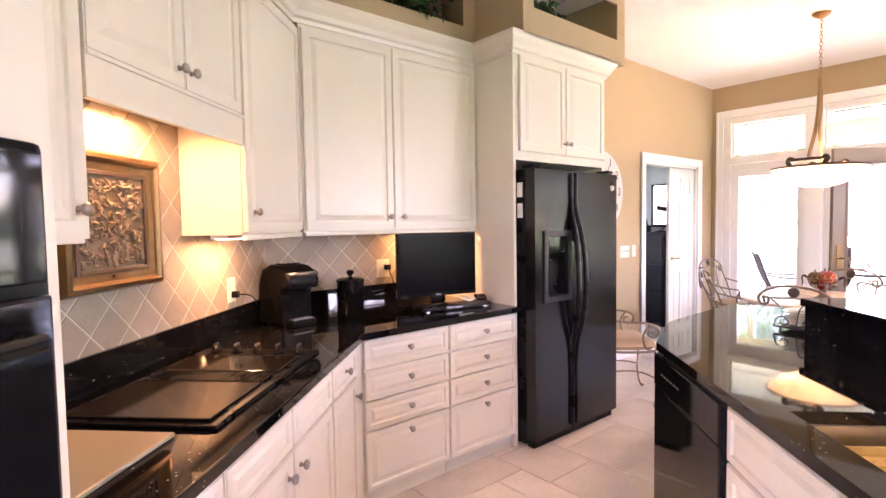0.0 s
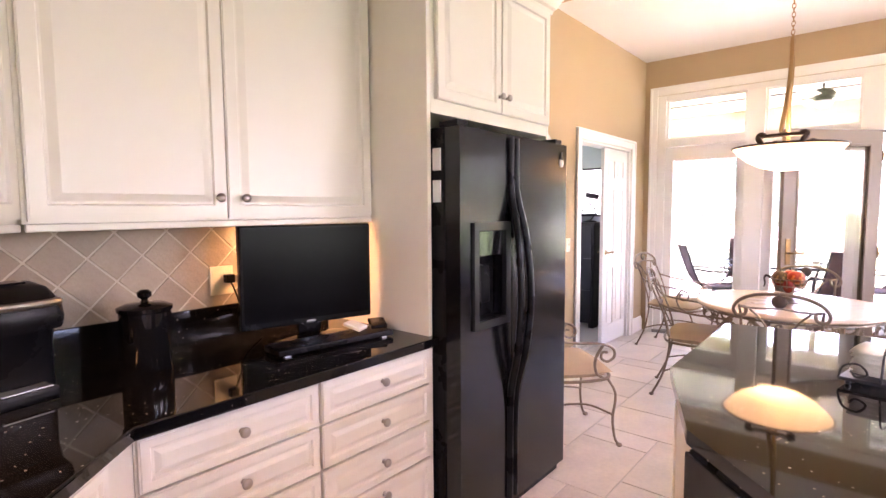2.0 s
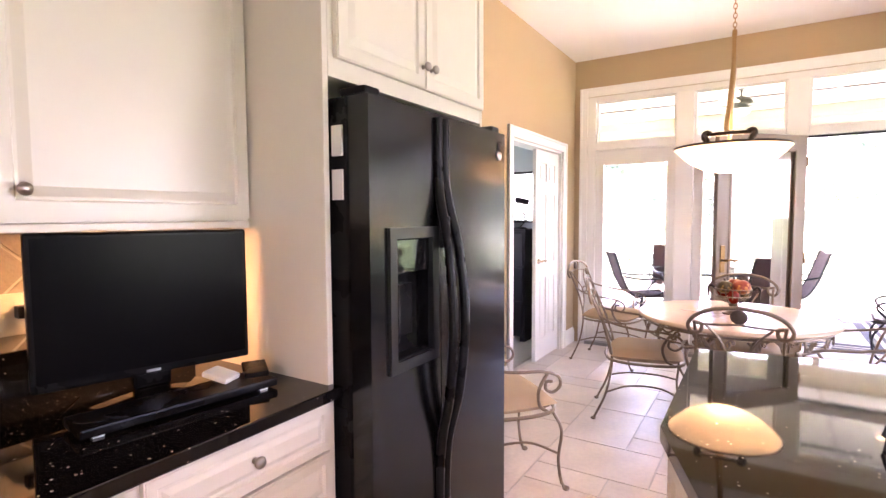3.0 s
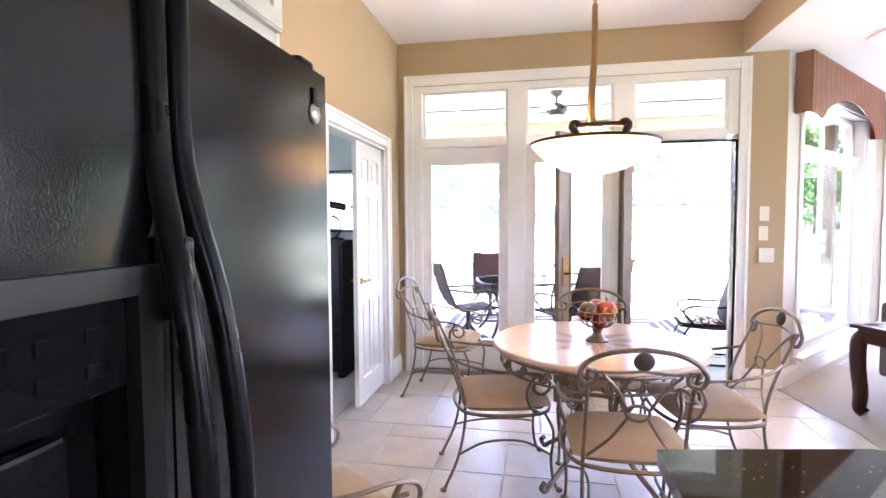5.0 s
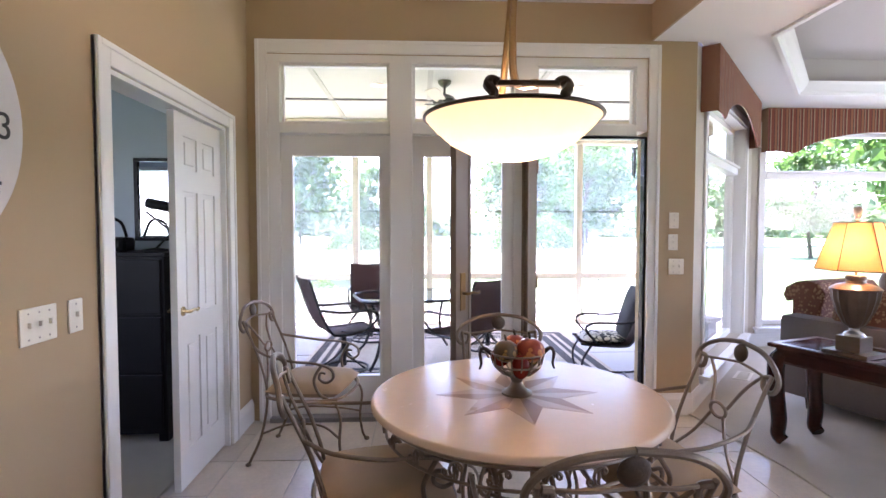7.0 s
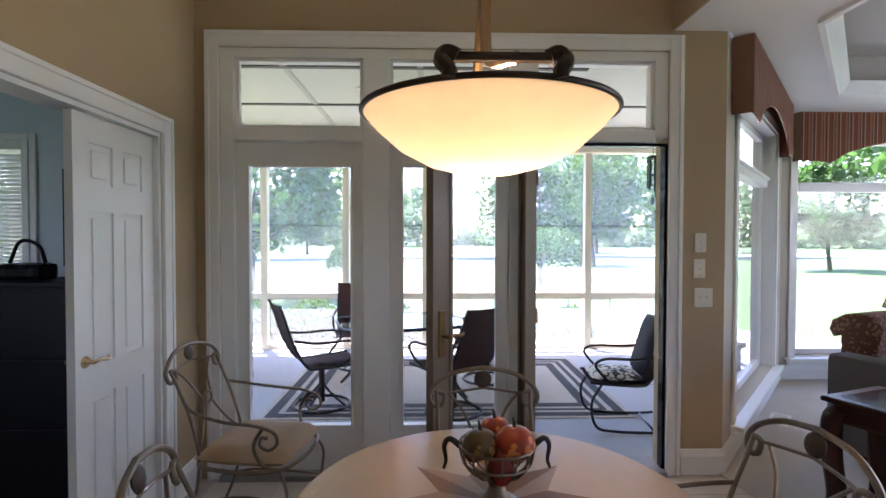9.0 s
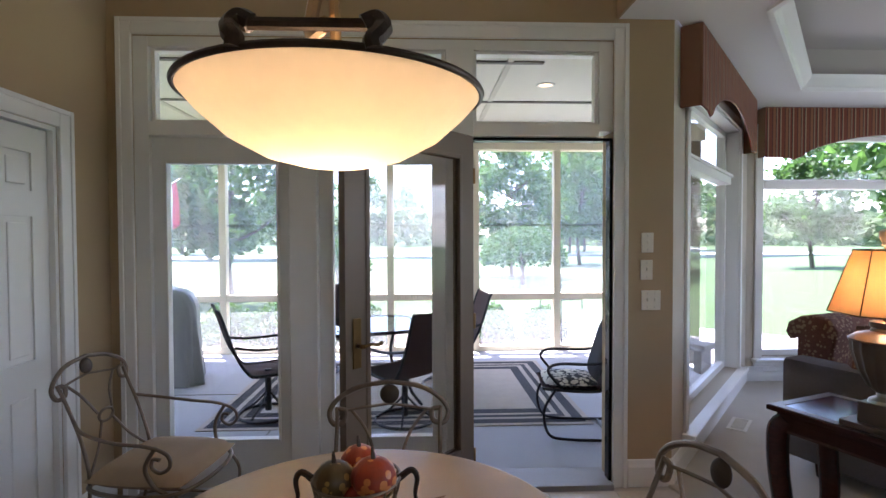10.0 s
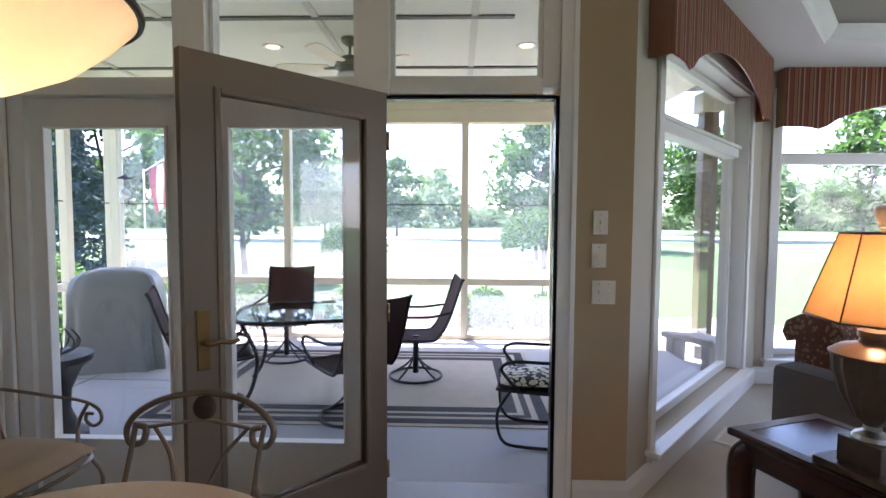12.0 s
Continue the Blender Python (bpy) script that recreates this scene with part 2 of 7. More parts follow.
def translucent(m, share):
    """Lets daylight shine through thin leaves or cloth."""
    nt = m.node_tree
    b, out = nt.nodes["Principled BSDF"], nt.nodes["Material Output"]
    t, mx = nt.nodes.new("ShaderNodeBsdfTranslucent"), nt.nodes.new("ShaderNodeMixShader")
    nt.links.new(b.inputs["Base Color"].links[0].from_socket, t.inputs[0])
    mx.inputs[0].default_value = share
    nt.links.new(b.outputs[0], mx.inputs[1])
    nt.links.new(t.outputs[0], mx.inputs[2])
    nt.links.new(mx.outputs[0], out.inputs[0])


for leafy in (LEAF, SPRUCE, DARKLEAF):
    translucent(leafy, 0.5)
translucent(SHADE, 0.6)
translucent(LAMPGLASS, 0.55)
BRONZEFRAME = mat("antique_bronze_frame", (0.20, 0.125, 0.055), 0.3, 0.85, vary=0.25, scale=25, fine=120, bump=0.04)
STRIPE = striped("striped_valance_cloth", 0, [(0, (0.16, 0.035, 0.018)), (0.14, (0.045, 0.02, 0.016)), (0.2, (0.36, 0.22, 0.13)), (0.3, (0.19, 0.045, 0.022)), (0.55, (0.10, 0.03, 0.02)), (0.62, (0.26, 0.10, 0.045)), (0.84, (0.045, 0.02, 0.016)), (0.9, (0.30, 0.18, 0.11))], 0.13)


# mesh helpers
R45 = 45
S2 = math.sqrt(2)


def mesh_of(name, bm, material, smooth=False):
    me = bpy.data.meshes.new(name)
    bmesh.ops.recalc_face_normals(bm, faces=bm.faces)
    bm.to_mesh(me)
    bm.free()
    for m in material if isinstance(material, (list, tuple)) else [material]:
        me.materials.append(m)
    if smooth:
        me.shade_smooth()
        me.set_sharp_from_angle(angle=radians(38))
    return me


def part(name, bm, material, parent=None, label="", smooth=False, kind=""):
    ob = new(name, mesh_of(name, bm, material, smooth))
    if parent:
        ob.parent = parent
    return tagged(ob, label=label, kind=kind)


def thing(name, label, category, m=None, group=""):
    ob = new(name)
    ob.empty_display_size = 0.1
    if m:
        ob.matrix_basis = m
    return tagged(ob, label, category, group)


def structure(name, bm, material, label="", smooth=False, category=""):
    return tagged(part(name, bm, material, None, label, smooth), category=category, kind="structure")


def box(x0, x1, y0, y1, z0, z1, bevel=0.0, bm=None, m=None):
    bm = bm or bmesh.new()
    t = bmesh.new()
    bmesh.ops.create_cube(t, size=1)
    for v in t.verts:
        v.co = Vector(((x0 + x1) / 2 + v.co.x * (x1 - x0), (y0 + y1) / 2 + v.co.y * (y1 - y0), (z0 + z1) / 2 + v.co.z * (z1 - z0)))
    if bevel:
        bmesh.ops.bevel(t, geom=t.edges[:], offset=min(bevel, abs(x1 - x0) * 0.45, abs(y1 - y0) * 0.45, abs(z1 - z0) * 0.45), segments=2, affect="EDGES", profile=0.6)
    return merge(bm, t, m)


def merge(bm, t, m=None):
    """Adds the bmesh t to bm and frees t."""
    at = {v: bm.verts.new(m @ v.co if m else v.co) for v in t.verts}
    for f in t.faces:
        try:
            nf = bm.faces.new([at[v] for v in f.verts])
            nf.material_index, nf.smooth = f.material_index, f.smooth
        except ValueError:
            pass
    t.free()
    return bm


def prism(outline, z0, z1, bevel=0.0, bm=None, m=None):
    bm = bm or bmesh.new()
    t = bmesh.new()
    low = [t.verts.new((x, y, z0)) for x, y in outline]
    high = [t.verts.new((x, y, z1)) for x, y in outline]
    t.faces.new(low), t.faces.new(high)
    for i in range(len(outline)):
        j = (i + 1) % len(outline)
        t.faces.new((low[i], low[j], high[j], high[i]))
    bmesh.ops.recalc_face_normals(t, faces=t.faces)
    if bevel:
        edges = [e for e in t.edges if abs(e.verts[0].co.z - e.verts[1].co.z) < 1e-6]
        bmesh.ops.bevel(t, geom=edges, offset=bevel, segments=3, affect="EDGES", profile=0.6)
    return merge(bm, t, m)


def holed(outline, holes, z0, z1, bm=None, m=None):
    """A slab with holes through it."""
    bm = bm or bmesh.new()
    t = bmesh.new()
    edges = []
    for loop in (outline, *holes):
        vs = [t.verts.new((x, y, z1)) for x, y in loop]
        edges += [t.edges.new((vs[i], vs[(i + 1) % len(vs)])) for i in range(len(vs))]
    made = bmesh.ops.triangle_fill(t, use_beauty=True, use_dissolve=False, edges=edges)
    faces = [g for g in made["geom"] if isinstance(g, bmesh.types.BMFace)]
    ext = bmesh.ops.extrude_face_region(t, geom=faces)
    for v in ext["geom"]:
        if isinstance(v, bmesh.types.BMVert):
            v.co.z = z0
    bmesh.ops.recalc_face_normals(t, faces=t.faces)
    return merge(bm, t, m)


def lathe(profile, seg=32, bm=None, m=None, fluted=0.0, flutes=0):
    bm = bm or bmesh.new()
    t = bmesh.new()
    rings = []
    for r, z in profile:
        if r < 1e-5:
            rings.append([t.verts.new((0, 0, z))])
        else:
            row = []
            for k in range(seg):
                a = 2 * math.pi * k / seg
                rr = r * (1 - fluted * (0.5 + 0.5 * math.cos(flutes * a))) if flutes else r
                row.append(t.verts.new((rr * math.cos(a), rr * math.sin(a), z)))
            rings.append(row)
    for a, b in zip(rings, rings[1:]):
        for k in range(seg):
            q = [a[k % len(a)], a[(k + 1) % len(a)], b[(k + 1) % len(b)], b[k % len(b)]]
            q = list(dict.fromkeys(q))
            if len(q) > 2:
                t.faces.new(q)
    for f in t.faces:
        f.smooth = True
    return merge(bm, t, m)


def tube(points, r, sides=8, bm=None, m=None, closed=False, taper=None):
    bm = bm or bmesh.new()
    t = bmesh.new()
    pts = [Vector(p) for p in points]
    n = len(pts)
    rings, normal = [], None
    for i, p in enumerate(pts):
        a = pts[(i - 1) % n] if closed or i else p
        b = pts[(i + 1) % n] if closed or i < n - 1 else p
        d = (b - a).normalized()
        if normal is None:
            normal = d.orthogonal().normalized()
        normal = (normal - d * normal.dot(d)).normalized()
        side = d.cross(normal)
        rr = r * (taper[0] + (taper[1] - taper[0]) * i / max(1, n - 1)) if taper else r
        rings.append([t.verts.new(p + rr * (math.cos(2 * math.pi * k / sides) * normal + math.sin(2 * math.pi * k / sides) * side)) for k in range(sides)])
    last = n if closed else n - 1
    for i in range(last):
        a, b = rings[i], rings[(i + 1) % n]
        for k in range(sides):
            t.faces.new((a[k], a[(k + 1) % sides], b[(k + 1) % sides], b[k]))
    if not closed:
        t.faces.new(rings[0][::-1]), t.faces.new(rings[-1])
    for f in t.faces:
        f.smooth = True
    return merge(bm, t, m)


def spline(points, steps=6, closed=False):
    """A smooth run of points through the given ones."""
    pts = [Vector(p) for p in points]
    n, out = len(pts), []
    spans = n if closed else n - 1
    for i in range(spans):
        p0 = pts[(i - 1) % n] if closed or i else pts[0] * 2 - pts[1]
        p1, p2 = pts[i], pts[(i + 1) % n]
        p3 = pts[(i + 2) % n] if closed or i + 2 < n else p2 * 2 - p1
        for k in range(steps):
            s = k / steps
            out.append(0.5 * (2 * p1 + (p2 - p0) * s + (2 * p0 - 5 * p1 + 4 * p2 - p3) * s * s + (3 * p1 - p0 - 3 * p2 + p3) * s ** 3))
    if not closed:
        out.append(pts[-1])
    return out


def ball(r, seg=16, rings=10, squash=(1, 1, 1), at=(0, 0, 0), bm=None):
    bm = bm or bmesh.new()
    prof = [(r * math.sin(math.pi * i / rings), -r * math.cos(math.pi * i / rings)) for i in range(rings + 1)]
    prof[0], prof[-1] = (0, -r), (0, r)
    return lathe(prof, seg, bm, Matrix.Translation(at) @ Matrix.Diagonal((*squash, 1)))


def pillow(w, d, h, n=10, bm=None, m=None, power=4.0):
    """A soft cushion w by d, domed to h, base at z 0."""
    bm = bm or bmesh.new()
    t = bmesh.new()
    grid = {}
    for side in (0, 1):
        for i in range(n + 1):
            for j in range(n + 1):
                a, b = 2 * i / n - 1, 2 * j / n - 1
                edge = (1 - abs(a) ** power) * (1 - abs(b) ** power)
                z = h * (0.5 + (0.5 if side else -0.45) * max(0, edge) ** 0.4)
                rim = i in (0, n) or j in (0, n)
                if rim and side:
                    grid[1, i, j] = grid[0, i, j]
                    continue
                rounding = 1 - 0.06 * (a * b) ** 2
                grid[side, i, j] = t.verts.new((a * w / 2 * rounding, b * d / 2 * rounding, z))
    for side in (0, 1):
        for i in range(n):
            for j in range(n):
                q = [grid[side, i, j], grid[side, i + 1, j], grid[side, i + 1, j + 1], grid[side, i, j + 1]]
                t.faces.new(q if side else q[::-1])
    for f in t.faces:
        f.smooth = True
    return merge(bm, t, m)


def moulding(path, profile, bm=None, closed=False):
    """Sweeps a profile of (out, z) along a level path of (x, y); out is to the right of the way."""
    bm = bm or bmesh.new()
    t = bmesh.new()
    pts = [Vector(p) for p in path]
    n = len(pts)
    rows = []
    for i, p in enumerate(pts):
        d1 = (p - pts[i - 1]).normalized() if closed or i else None
        d2 = (pts[(i + 1) % n] - p).normalized() if closed or i < n - 1 else None
        d1, d2 = d1 or d2, d2 or d1
        n1, n2 = Vector((d1.y, -d1.x)), Vector((d2.y, -d2.x))
        mit = (n1 + n2).normalized()
        mit /= max(0.3, mit.dot(n1))
        rows.append([t.verts.new((p.x + mit.x * o, p.y + mit.y * o, z)) for o, z in profile])
    k = len(profile)
    for i in range(n if closed else n - 1):
        a, b = rows[i], rows[(i + 1) % n]
        for j in range(k):
            t.faces.new((a[j], a[(j + 1) % k], b[(j + 1) % k], b[j]))
    if not closed:
        t.faces.new(rows[0]), t.faces.new(rows[-1][::-1])
    bmesh.ops.recalc_face_normals(t, faces=t.faces)
    return merge(bm, t)


def wall_with_holes(length, height, thick, holes, m):
    """Wall in its own frame: x along, y into the wall, z up; holes are (x0, x1, z0, z1)."""
    bm = bmesh.new()
    outline = [(0, 0), (length, 0), (length, height), (0, height)]
    hl = [[(a, c), (b, c), (b, d), (a, d)] for a, b, c, d in holes]
    turn = m @ Matrix(((1, 0, 0, 0), (0, 0, 1, 0), (0, 1, 0, 0), (0, 0, 0, 1)))
    return holed(outline, hl, 0, thick, bm, turn)

# ---- the large structure ----
CEIL, LOW = 3.10, 2.83
NORTH = 3.18
GW = 7.12  # inner face of the glazed wall
BAY0, BAY1 = Vector((7.12, -0.155)), Vector((9.25, -2.0))
BAYLEN = (BAY1 - BAY0).length
BAYM = Matrix.Translation((BAY0.x, BAY0.y, 0)) @ Matrix.Rotation(math.atan2(BAY1.y - BAY0.y, BAY1.x - BAY0.x), 4, "Z")
DIAG = pose(0, 0, 0, 0, 0, R45)  # x along the cooktop wall, y into it

# clock wall with the office doorway
bm = box(0.9, 5.44, NORTH, 3.32, 0, 3.3)
box(5.44, 6.70, NORTH, 3.32, 2.08, 3.3, bm=bm)
box(6.70, 7.30, NORTH, 3.32, 0, 3.3, bm=bm)
structure("wall_north", bm, WALL, "tan painted wall with the office doorway")
structure("wall_diagonal", box(-0.4, 3.25, 1.357, 1.50, 0, 3.3, m=DIAG), WALL, "tan painted wall behind the cooktop")
# glazed wall: above and right of the window unit
bm = box(GW, 7.30, -0.155, NORTH, 2.70, 3.3)
box(GW, 7.30, -0.155, 0.215, 0, 2.70, bm=bm)
box(GW, 7.30, 3.04, NORTH, 0, 2.70, bm=bm)
structure("wall_east_dining", bm, WALL, "tan painted wall round the glazed doors")
# bay wall
bm = wall_with_holes(BAYLEN, 3.3, 0.20, [(0.35, 2.36, 0.24, 2.55)], BAYM)
structure("wall_bay", bm, GREYWALL, "taupe painted angled wall with a picture window")
EASTM = Matrix.Translation((9.25, -2.0, 0)) @ Matrix.Rotation(radians(-90), 4, "Z")
bm = wall_with_holes(3.0, 3.3, 0.2, [(0.16, 2.6, 0.25, 2.60)], EASTM @ Matrix.Diagonal((1, 1, 1, 1)))
structure("wall_east_family", bm, GREYWALL, "taupe painted wall with a large window")
bm = wall_with_holes(12.45, 3.3, 0.2, [(4.4, 6.8, 0.5, 2.5), (8.2, 10.8, 0.5, 2.5)], pose(-3.0, -5.0, 0) @ Matrix.Diagonal((1, -1, 1, 1)))
structure("wall_south", bm, GREYWALL, "taupe painted wall with windows")
# opening added out of view, to let light in from the west
bm = wall_with_holes(7.5, 3.3, 0.2, [(2.6, 5.2, 0.5, 2.5)], pose(-3.0, 2.5, 0, 0, 0, -90) @ Matrix.Diagonal((1, -1, 1, 1)))
structure("wall_west", bm, WALL, "tan painted wall with an added window, out of view")
structure("wall_northwest", box(-3.2, 0.2, 2.3, 2.5, 0, 3.3), WALL, "tan painted wall")
structure("ceiling_kitchen", box(-3.2, 7.30, 0.2, 3.32, CEIL, 3.3), CEILING, "smooth white ceiling")
structure("ceiling_drop", box(-3.2, GW - 0.003, 0.185, 0.2, LOW, 3.3), WALL, "tan painted face of the ceiling step")
TRAY = [(3.2, -0.62), (6.95, -0.62), (8.50, -1.97), (8.50, -4.3), (3.2, -4.3)]
bm = holed([(-3.2, 0.185), (7.13, 0.185), (7.13, -0.18), (9.45, -2.16), (9.45, -5.2), (-3.2, -5.2)], [TRAY[::-1]], LOW, LOW + 0.02)
structure("ceiling_family", bm, CEILING, "white ceiling with a raised tray")
RIM = [(2.9, -0.40), (7.10, -0.40), (8.75, -1.85), (8.75, -4.6), (2.9, -4.6)]
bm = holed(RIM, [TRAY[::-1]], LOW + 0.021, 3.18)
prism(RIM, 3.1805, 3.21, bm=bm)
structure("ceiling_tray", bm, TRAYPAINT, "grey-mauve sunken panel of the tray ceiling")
bm = moulding(TRAY, [(-0.012, LOW - 0.02), (0.02, LOW - 0.025), (0.03, LOW), (0.05, LOW + 0.01), (0.09, LOW + 0.07), (0.1, LOW + 0.1), (-0.012, LOW + 0.1)], closed=True)
structure("tray_crown", bm, TRIM, "white crown moulding round the tray ceiling")

# floors
floor = structure("floor", box(-3.2, 7.30, -5.2, 3.32, -0.12, -0.006), GROUT, "grey grout bed of the stone floor")
CARPETLINE = [(-3.0, -0.25), (6.2, -0.25), (7.11, -0.13), (7.11, -0.165), (9.24, -1.99), (9.24, -5.0), (-3.0, -5.0)]
structure("carpet", prism(CARPETLINE, -0.10, 0.012), CARPET, "cream cut-pile carpet")
structure("office_floor", box(3.5, 7.3, 3.325, 6.4, -0.1, 0.008), CARPET, "cream carpet in the office")

# office shell
bm = box(3.5, 7.3, 6.4, 6.55, 0, 2.9)
box(3.35, 3.5, 3.32, 4.6, 0, 2.9, bm=bm)
box(3.35, 3.5, 6.1, 6.55, 0, 2.9, bm=bm)
box(3.35, 3.5, 4.6, 6.1, 0, 1.0, bm=bm)
box(3.35, 3.5, 4.6, 6.1, 2.3, 2.9, bm=bm)
box(7.15, 7.30, 3.32, 4.21, 0, 2.9, bm=bm)
box(7.15, 7.30, 5.21, 6.4, 0, 2.9, bm=bm)
box(7.15, 7.30, 4.21, 5.21, 0, 1.02, bm=bm)
box(7.15, 7.30, 4.21, 5.21, 2.12, 2.9, bm=bm)
structure("wall_office", bm, PALEWALL, "pale blue office wall")
structure("ceiling_office", box(3.5, 7.3, 3.32, 6.4, 2.75, 2.9), CEILING, "white office ceiling")

# door casings and baseboards


def casing(name, w, h, m, label, width=0.092):
    """Trim round an opening 0..w by 0..h, standing 24 mm off the wall towards -y."""
    bm = bmesh.new()
    box(-width, 0, -0.022, 0, 0, h + width, 0.006, bm)
    box(w, w + width, -0.022, 0, 0, h + width, 0.006, bm)
    box(0.0005, w - 0.0005, -0.021, 0, h, h + width, 0.006, bm)
    box(-width, -width + 0.025, -0.03, 0, 0, h + width + 0.001, 0.006, bm)
    box(w + width - 0.025, w + width, -0.03, 0, 0, h + width + 0.001, 0.006, bm)
    box(-width + 0.0255, w + width - 0.0255, -0.03, 0, h + width - 0.025, h + width, 0.006, bm)
    ob = structure(name, bm, TRIM, label)
    ob.matrix_basis = m
    return ob


casing("door_casing", 1.26, 2.08, pose(5.44, NORTH, 0), "white moulded door casing")
bm = box(5.44, 5.462, NORTH + 0.001, 3.319, 0, 2.08)
box(6.678, 6.70, NORTH + 0.001, 3.319, 0, 2.08, bm=bm)
box(5.462, 6.678, NORTH + 0.001, 3.319, 2.058, 2.08, bm=bm)
structure("door_jamb", bm, TRIM, "white door jamb")
BASE = [(0, 0), (0.018, 0), (0.018, 0.12), (0.011, 0.14), (0.006, 0.16), (0, 0.165)]
bm = moulding([(3.60, NORTH), (5.345, NORTH)], BASE)
structure("baseboard", bm, TRIM, "tall white baseboard")
bm = moulding([(6.795, NORTH), (7.118, NORTH)], BASE)
structure("baseboard", bm, TRIM, "tall white baseboard")
bm = moulding([(GW, 0.12), (GW, -0.155), (9.25, -2.0), (9.25, -5.0)], BASE)
structure("baseboard", bm, TRIM, "tall white baseboard")

# glazed wall unit
unit = tagged(new("window_1"), "white glazed wall with transoms and a doorway", "window", kind="structure")
YL, YR = 3.04, 0.215
bm = box(7.098, 7.12, YL - 0.005, 3.116, 0, 2.793, 0.005)
box(7.098, 7.12, 0.132, YR + 0.002, 0, 2.793, 0.005, bm)
box(7.0985, 7.12, YR + 0.0025, YL - 0.0055, 2.70, 2.793, 0.005, bm)
for a in (3.09, 0.132):
    box(7.088, 7.0985, a, a + 0.026, 0, 2.793, 0.004, bm)
box(7.088, 7.0985, 0.1585, 3.0895, 2.767, 2.793, 0.004, bm)
part("casing", bm, TRIM, unit)
bm = box(7.13, 7.27, 2.955, 3.04, 0, 2.70, 0.003)
box(7.13, 7.27, YR, 0.30, 2.16, 2.70, 0.003, bm)
box(7.131, 7.27, YR + 0.001, 2.954, 2.64, 2.70, 0.003, bm)
box(7.10, 7.27, 1.985, 2.15, 0, 2.64, 0.006, bm)
box(7.10, 7.27, 1.06, 1.228, 2.12, 2.64, 0.006, bm)
box(7.12, 7.27, 1.10, 1.228, 0, 2.12, 0.006, bm)
for a, b in ((2.151, 2.954), (1.229, 1.984), (0.301, 1.059)):
    box(7.115, 7.27, a, b, 2.125, 2.205, 0.008, bm)
part("frame", bm, TRIM, unit)
for a, b in ((2.165, 2.93), (1.243, 1.97), (0.315, 1.045)):
    sash = bmesh.new()
    box(7.15, 7.19, a - 0.014, a + 0.006, 2.206, 2.639, 0.003, sash)
    box(7.15, 7.19, b - 0.006, b + 0.014, 2.206, 2.639, 0.003, sash)
    box(7.15, 7.19, a + 0.007, b - 0.007, 2.206, 2.222, 0.003, sash)
    box(7.15, 7.19, a + 0.007, b - 0.007, 2.622, 2.639, 0.003, sash)
    s = part("transom_sash", sash, TRIM, unit)
    g = part("pane", box(7.168, 7.174, a + 0.004, b - 0.004, 2.22, 2.625), GLASS, s)
    g.visible_shadow = False
for a, b in ((2.151, 2.954), (1.229, 1.984)):
    leaf = holed([(a, 0.03), (b, 0.03), (b, 2.12), (a, 2.12)], [[(a + 0.08, 0.32), (b - 0.085, 0.32), (b - 0.085, 1.966), (a + 0.08, 1.966)]], 0, 0.045, m=Matrix(((0, 0, 1, 7.16), (1, 0, 0, 0), (0, 1, 0, 0), (0, 0, 0, 1))))
    l = part("fixed_panel", leaf, TRIM, unit)
    bead = bmesh.new()
    for y0, y1, z0, z1 in ((a + 0.068, a + 0.082, 0.308, 1.978), (b - 0.087, b - 0.073, 0.308, 1.978), (a + 0.083, b - 0.088, 0.308, 0.322), (a + 0.083, b - 0.088, 1.964, 1.978)):
        box(7.148, 7.165, y0, y1, z0, z1, 0.004, bead)
    part("glazing_bead", bead, TRIM, l)
    g = part("pane", box(7.18, 7.186, a + 0.075, b - 0.08, 0.315, 1.97), GLASS, l)
    g.visible_shadow = False
part("threshold", box(7.08, 7.33, YR, 3.04, -0.02, 0.028, 0.006), mat("worn_threshold_metal", (0.34, 0.33, 0.32), 0.6, 0.4, vary=0.1, scale=8, fine=90, bump=0.03), unit, "worn metal threshold")
part("weatherstrip", box(7.13, 7.20, YR, YR + 0.018, 0.03, 2.12, 0.003), BLACKPLASTIC, unit, "black door seal")
bm = box(7.13, 7.20, YR + 0.018, 1.10, 2.104, 2.122, 0.003)
part("weatherstrip", bm, BLACKPLASTIC, unit)

# open glazed door, swung back into the room
LEAFW = 0.95
hinge = Vector((7.075, 1.085))
away = Vector((-0.70, 0.645)).normalized()
door = tagged(new("door_1"), "open taupe glazed door with brass lever", "door", kind="structure")
door.matrix_basis = Matrix.Translation((hinge.x, hinge.y, 0.035)) @ Matrix.Rotation(math.atan2(away.y, away.x), 4, "Z")
UP = Matrix(((1, 0, 0, 0), (0, 0, 1, 0), (0, 1, 0, 0), (0, 0, 0, 1)))
part("leaf", holed([(0, 0), (LEAFW, 0), (LEAFW, 2.08), (0, 2.08)], [[(0.115, 0.26), (LEAFW - 0.13, 0.26), (LEAFW - 0.13, 1.95), (0.115, 1.95)]], -0.022, 0.022, m=UP), TAUPE, door)
bm = bmesh.new()
for s in (-1, 1):
    y0, y1 = sorted((s * 0.012, s * 0.028))
    for x0, x1, z0, z1 in ((0.105, 0.13, 0.25, 1.96), (LEAFW - 0.145, LEAFW - 0.12, 0.25, 1.96), (0.1305, LEAFW - 0.1455, 0.25, 0.275), (0.1305, LEAFW - 0.1455, 1.935, 1.96)):
        box(x0, x1, y0, y1, z0, z1, 0.005, bm)
part("glazing_bead", bm, TAUPE, door)
g = part("pane", box(0.112, LEAFW - 0.127, -0.004, 0.004, 0.257, 1.953), GLASS, door)
g.visible_shadow = False


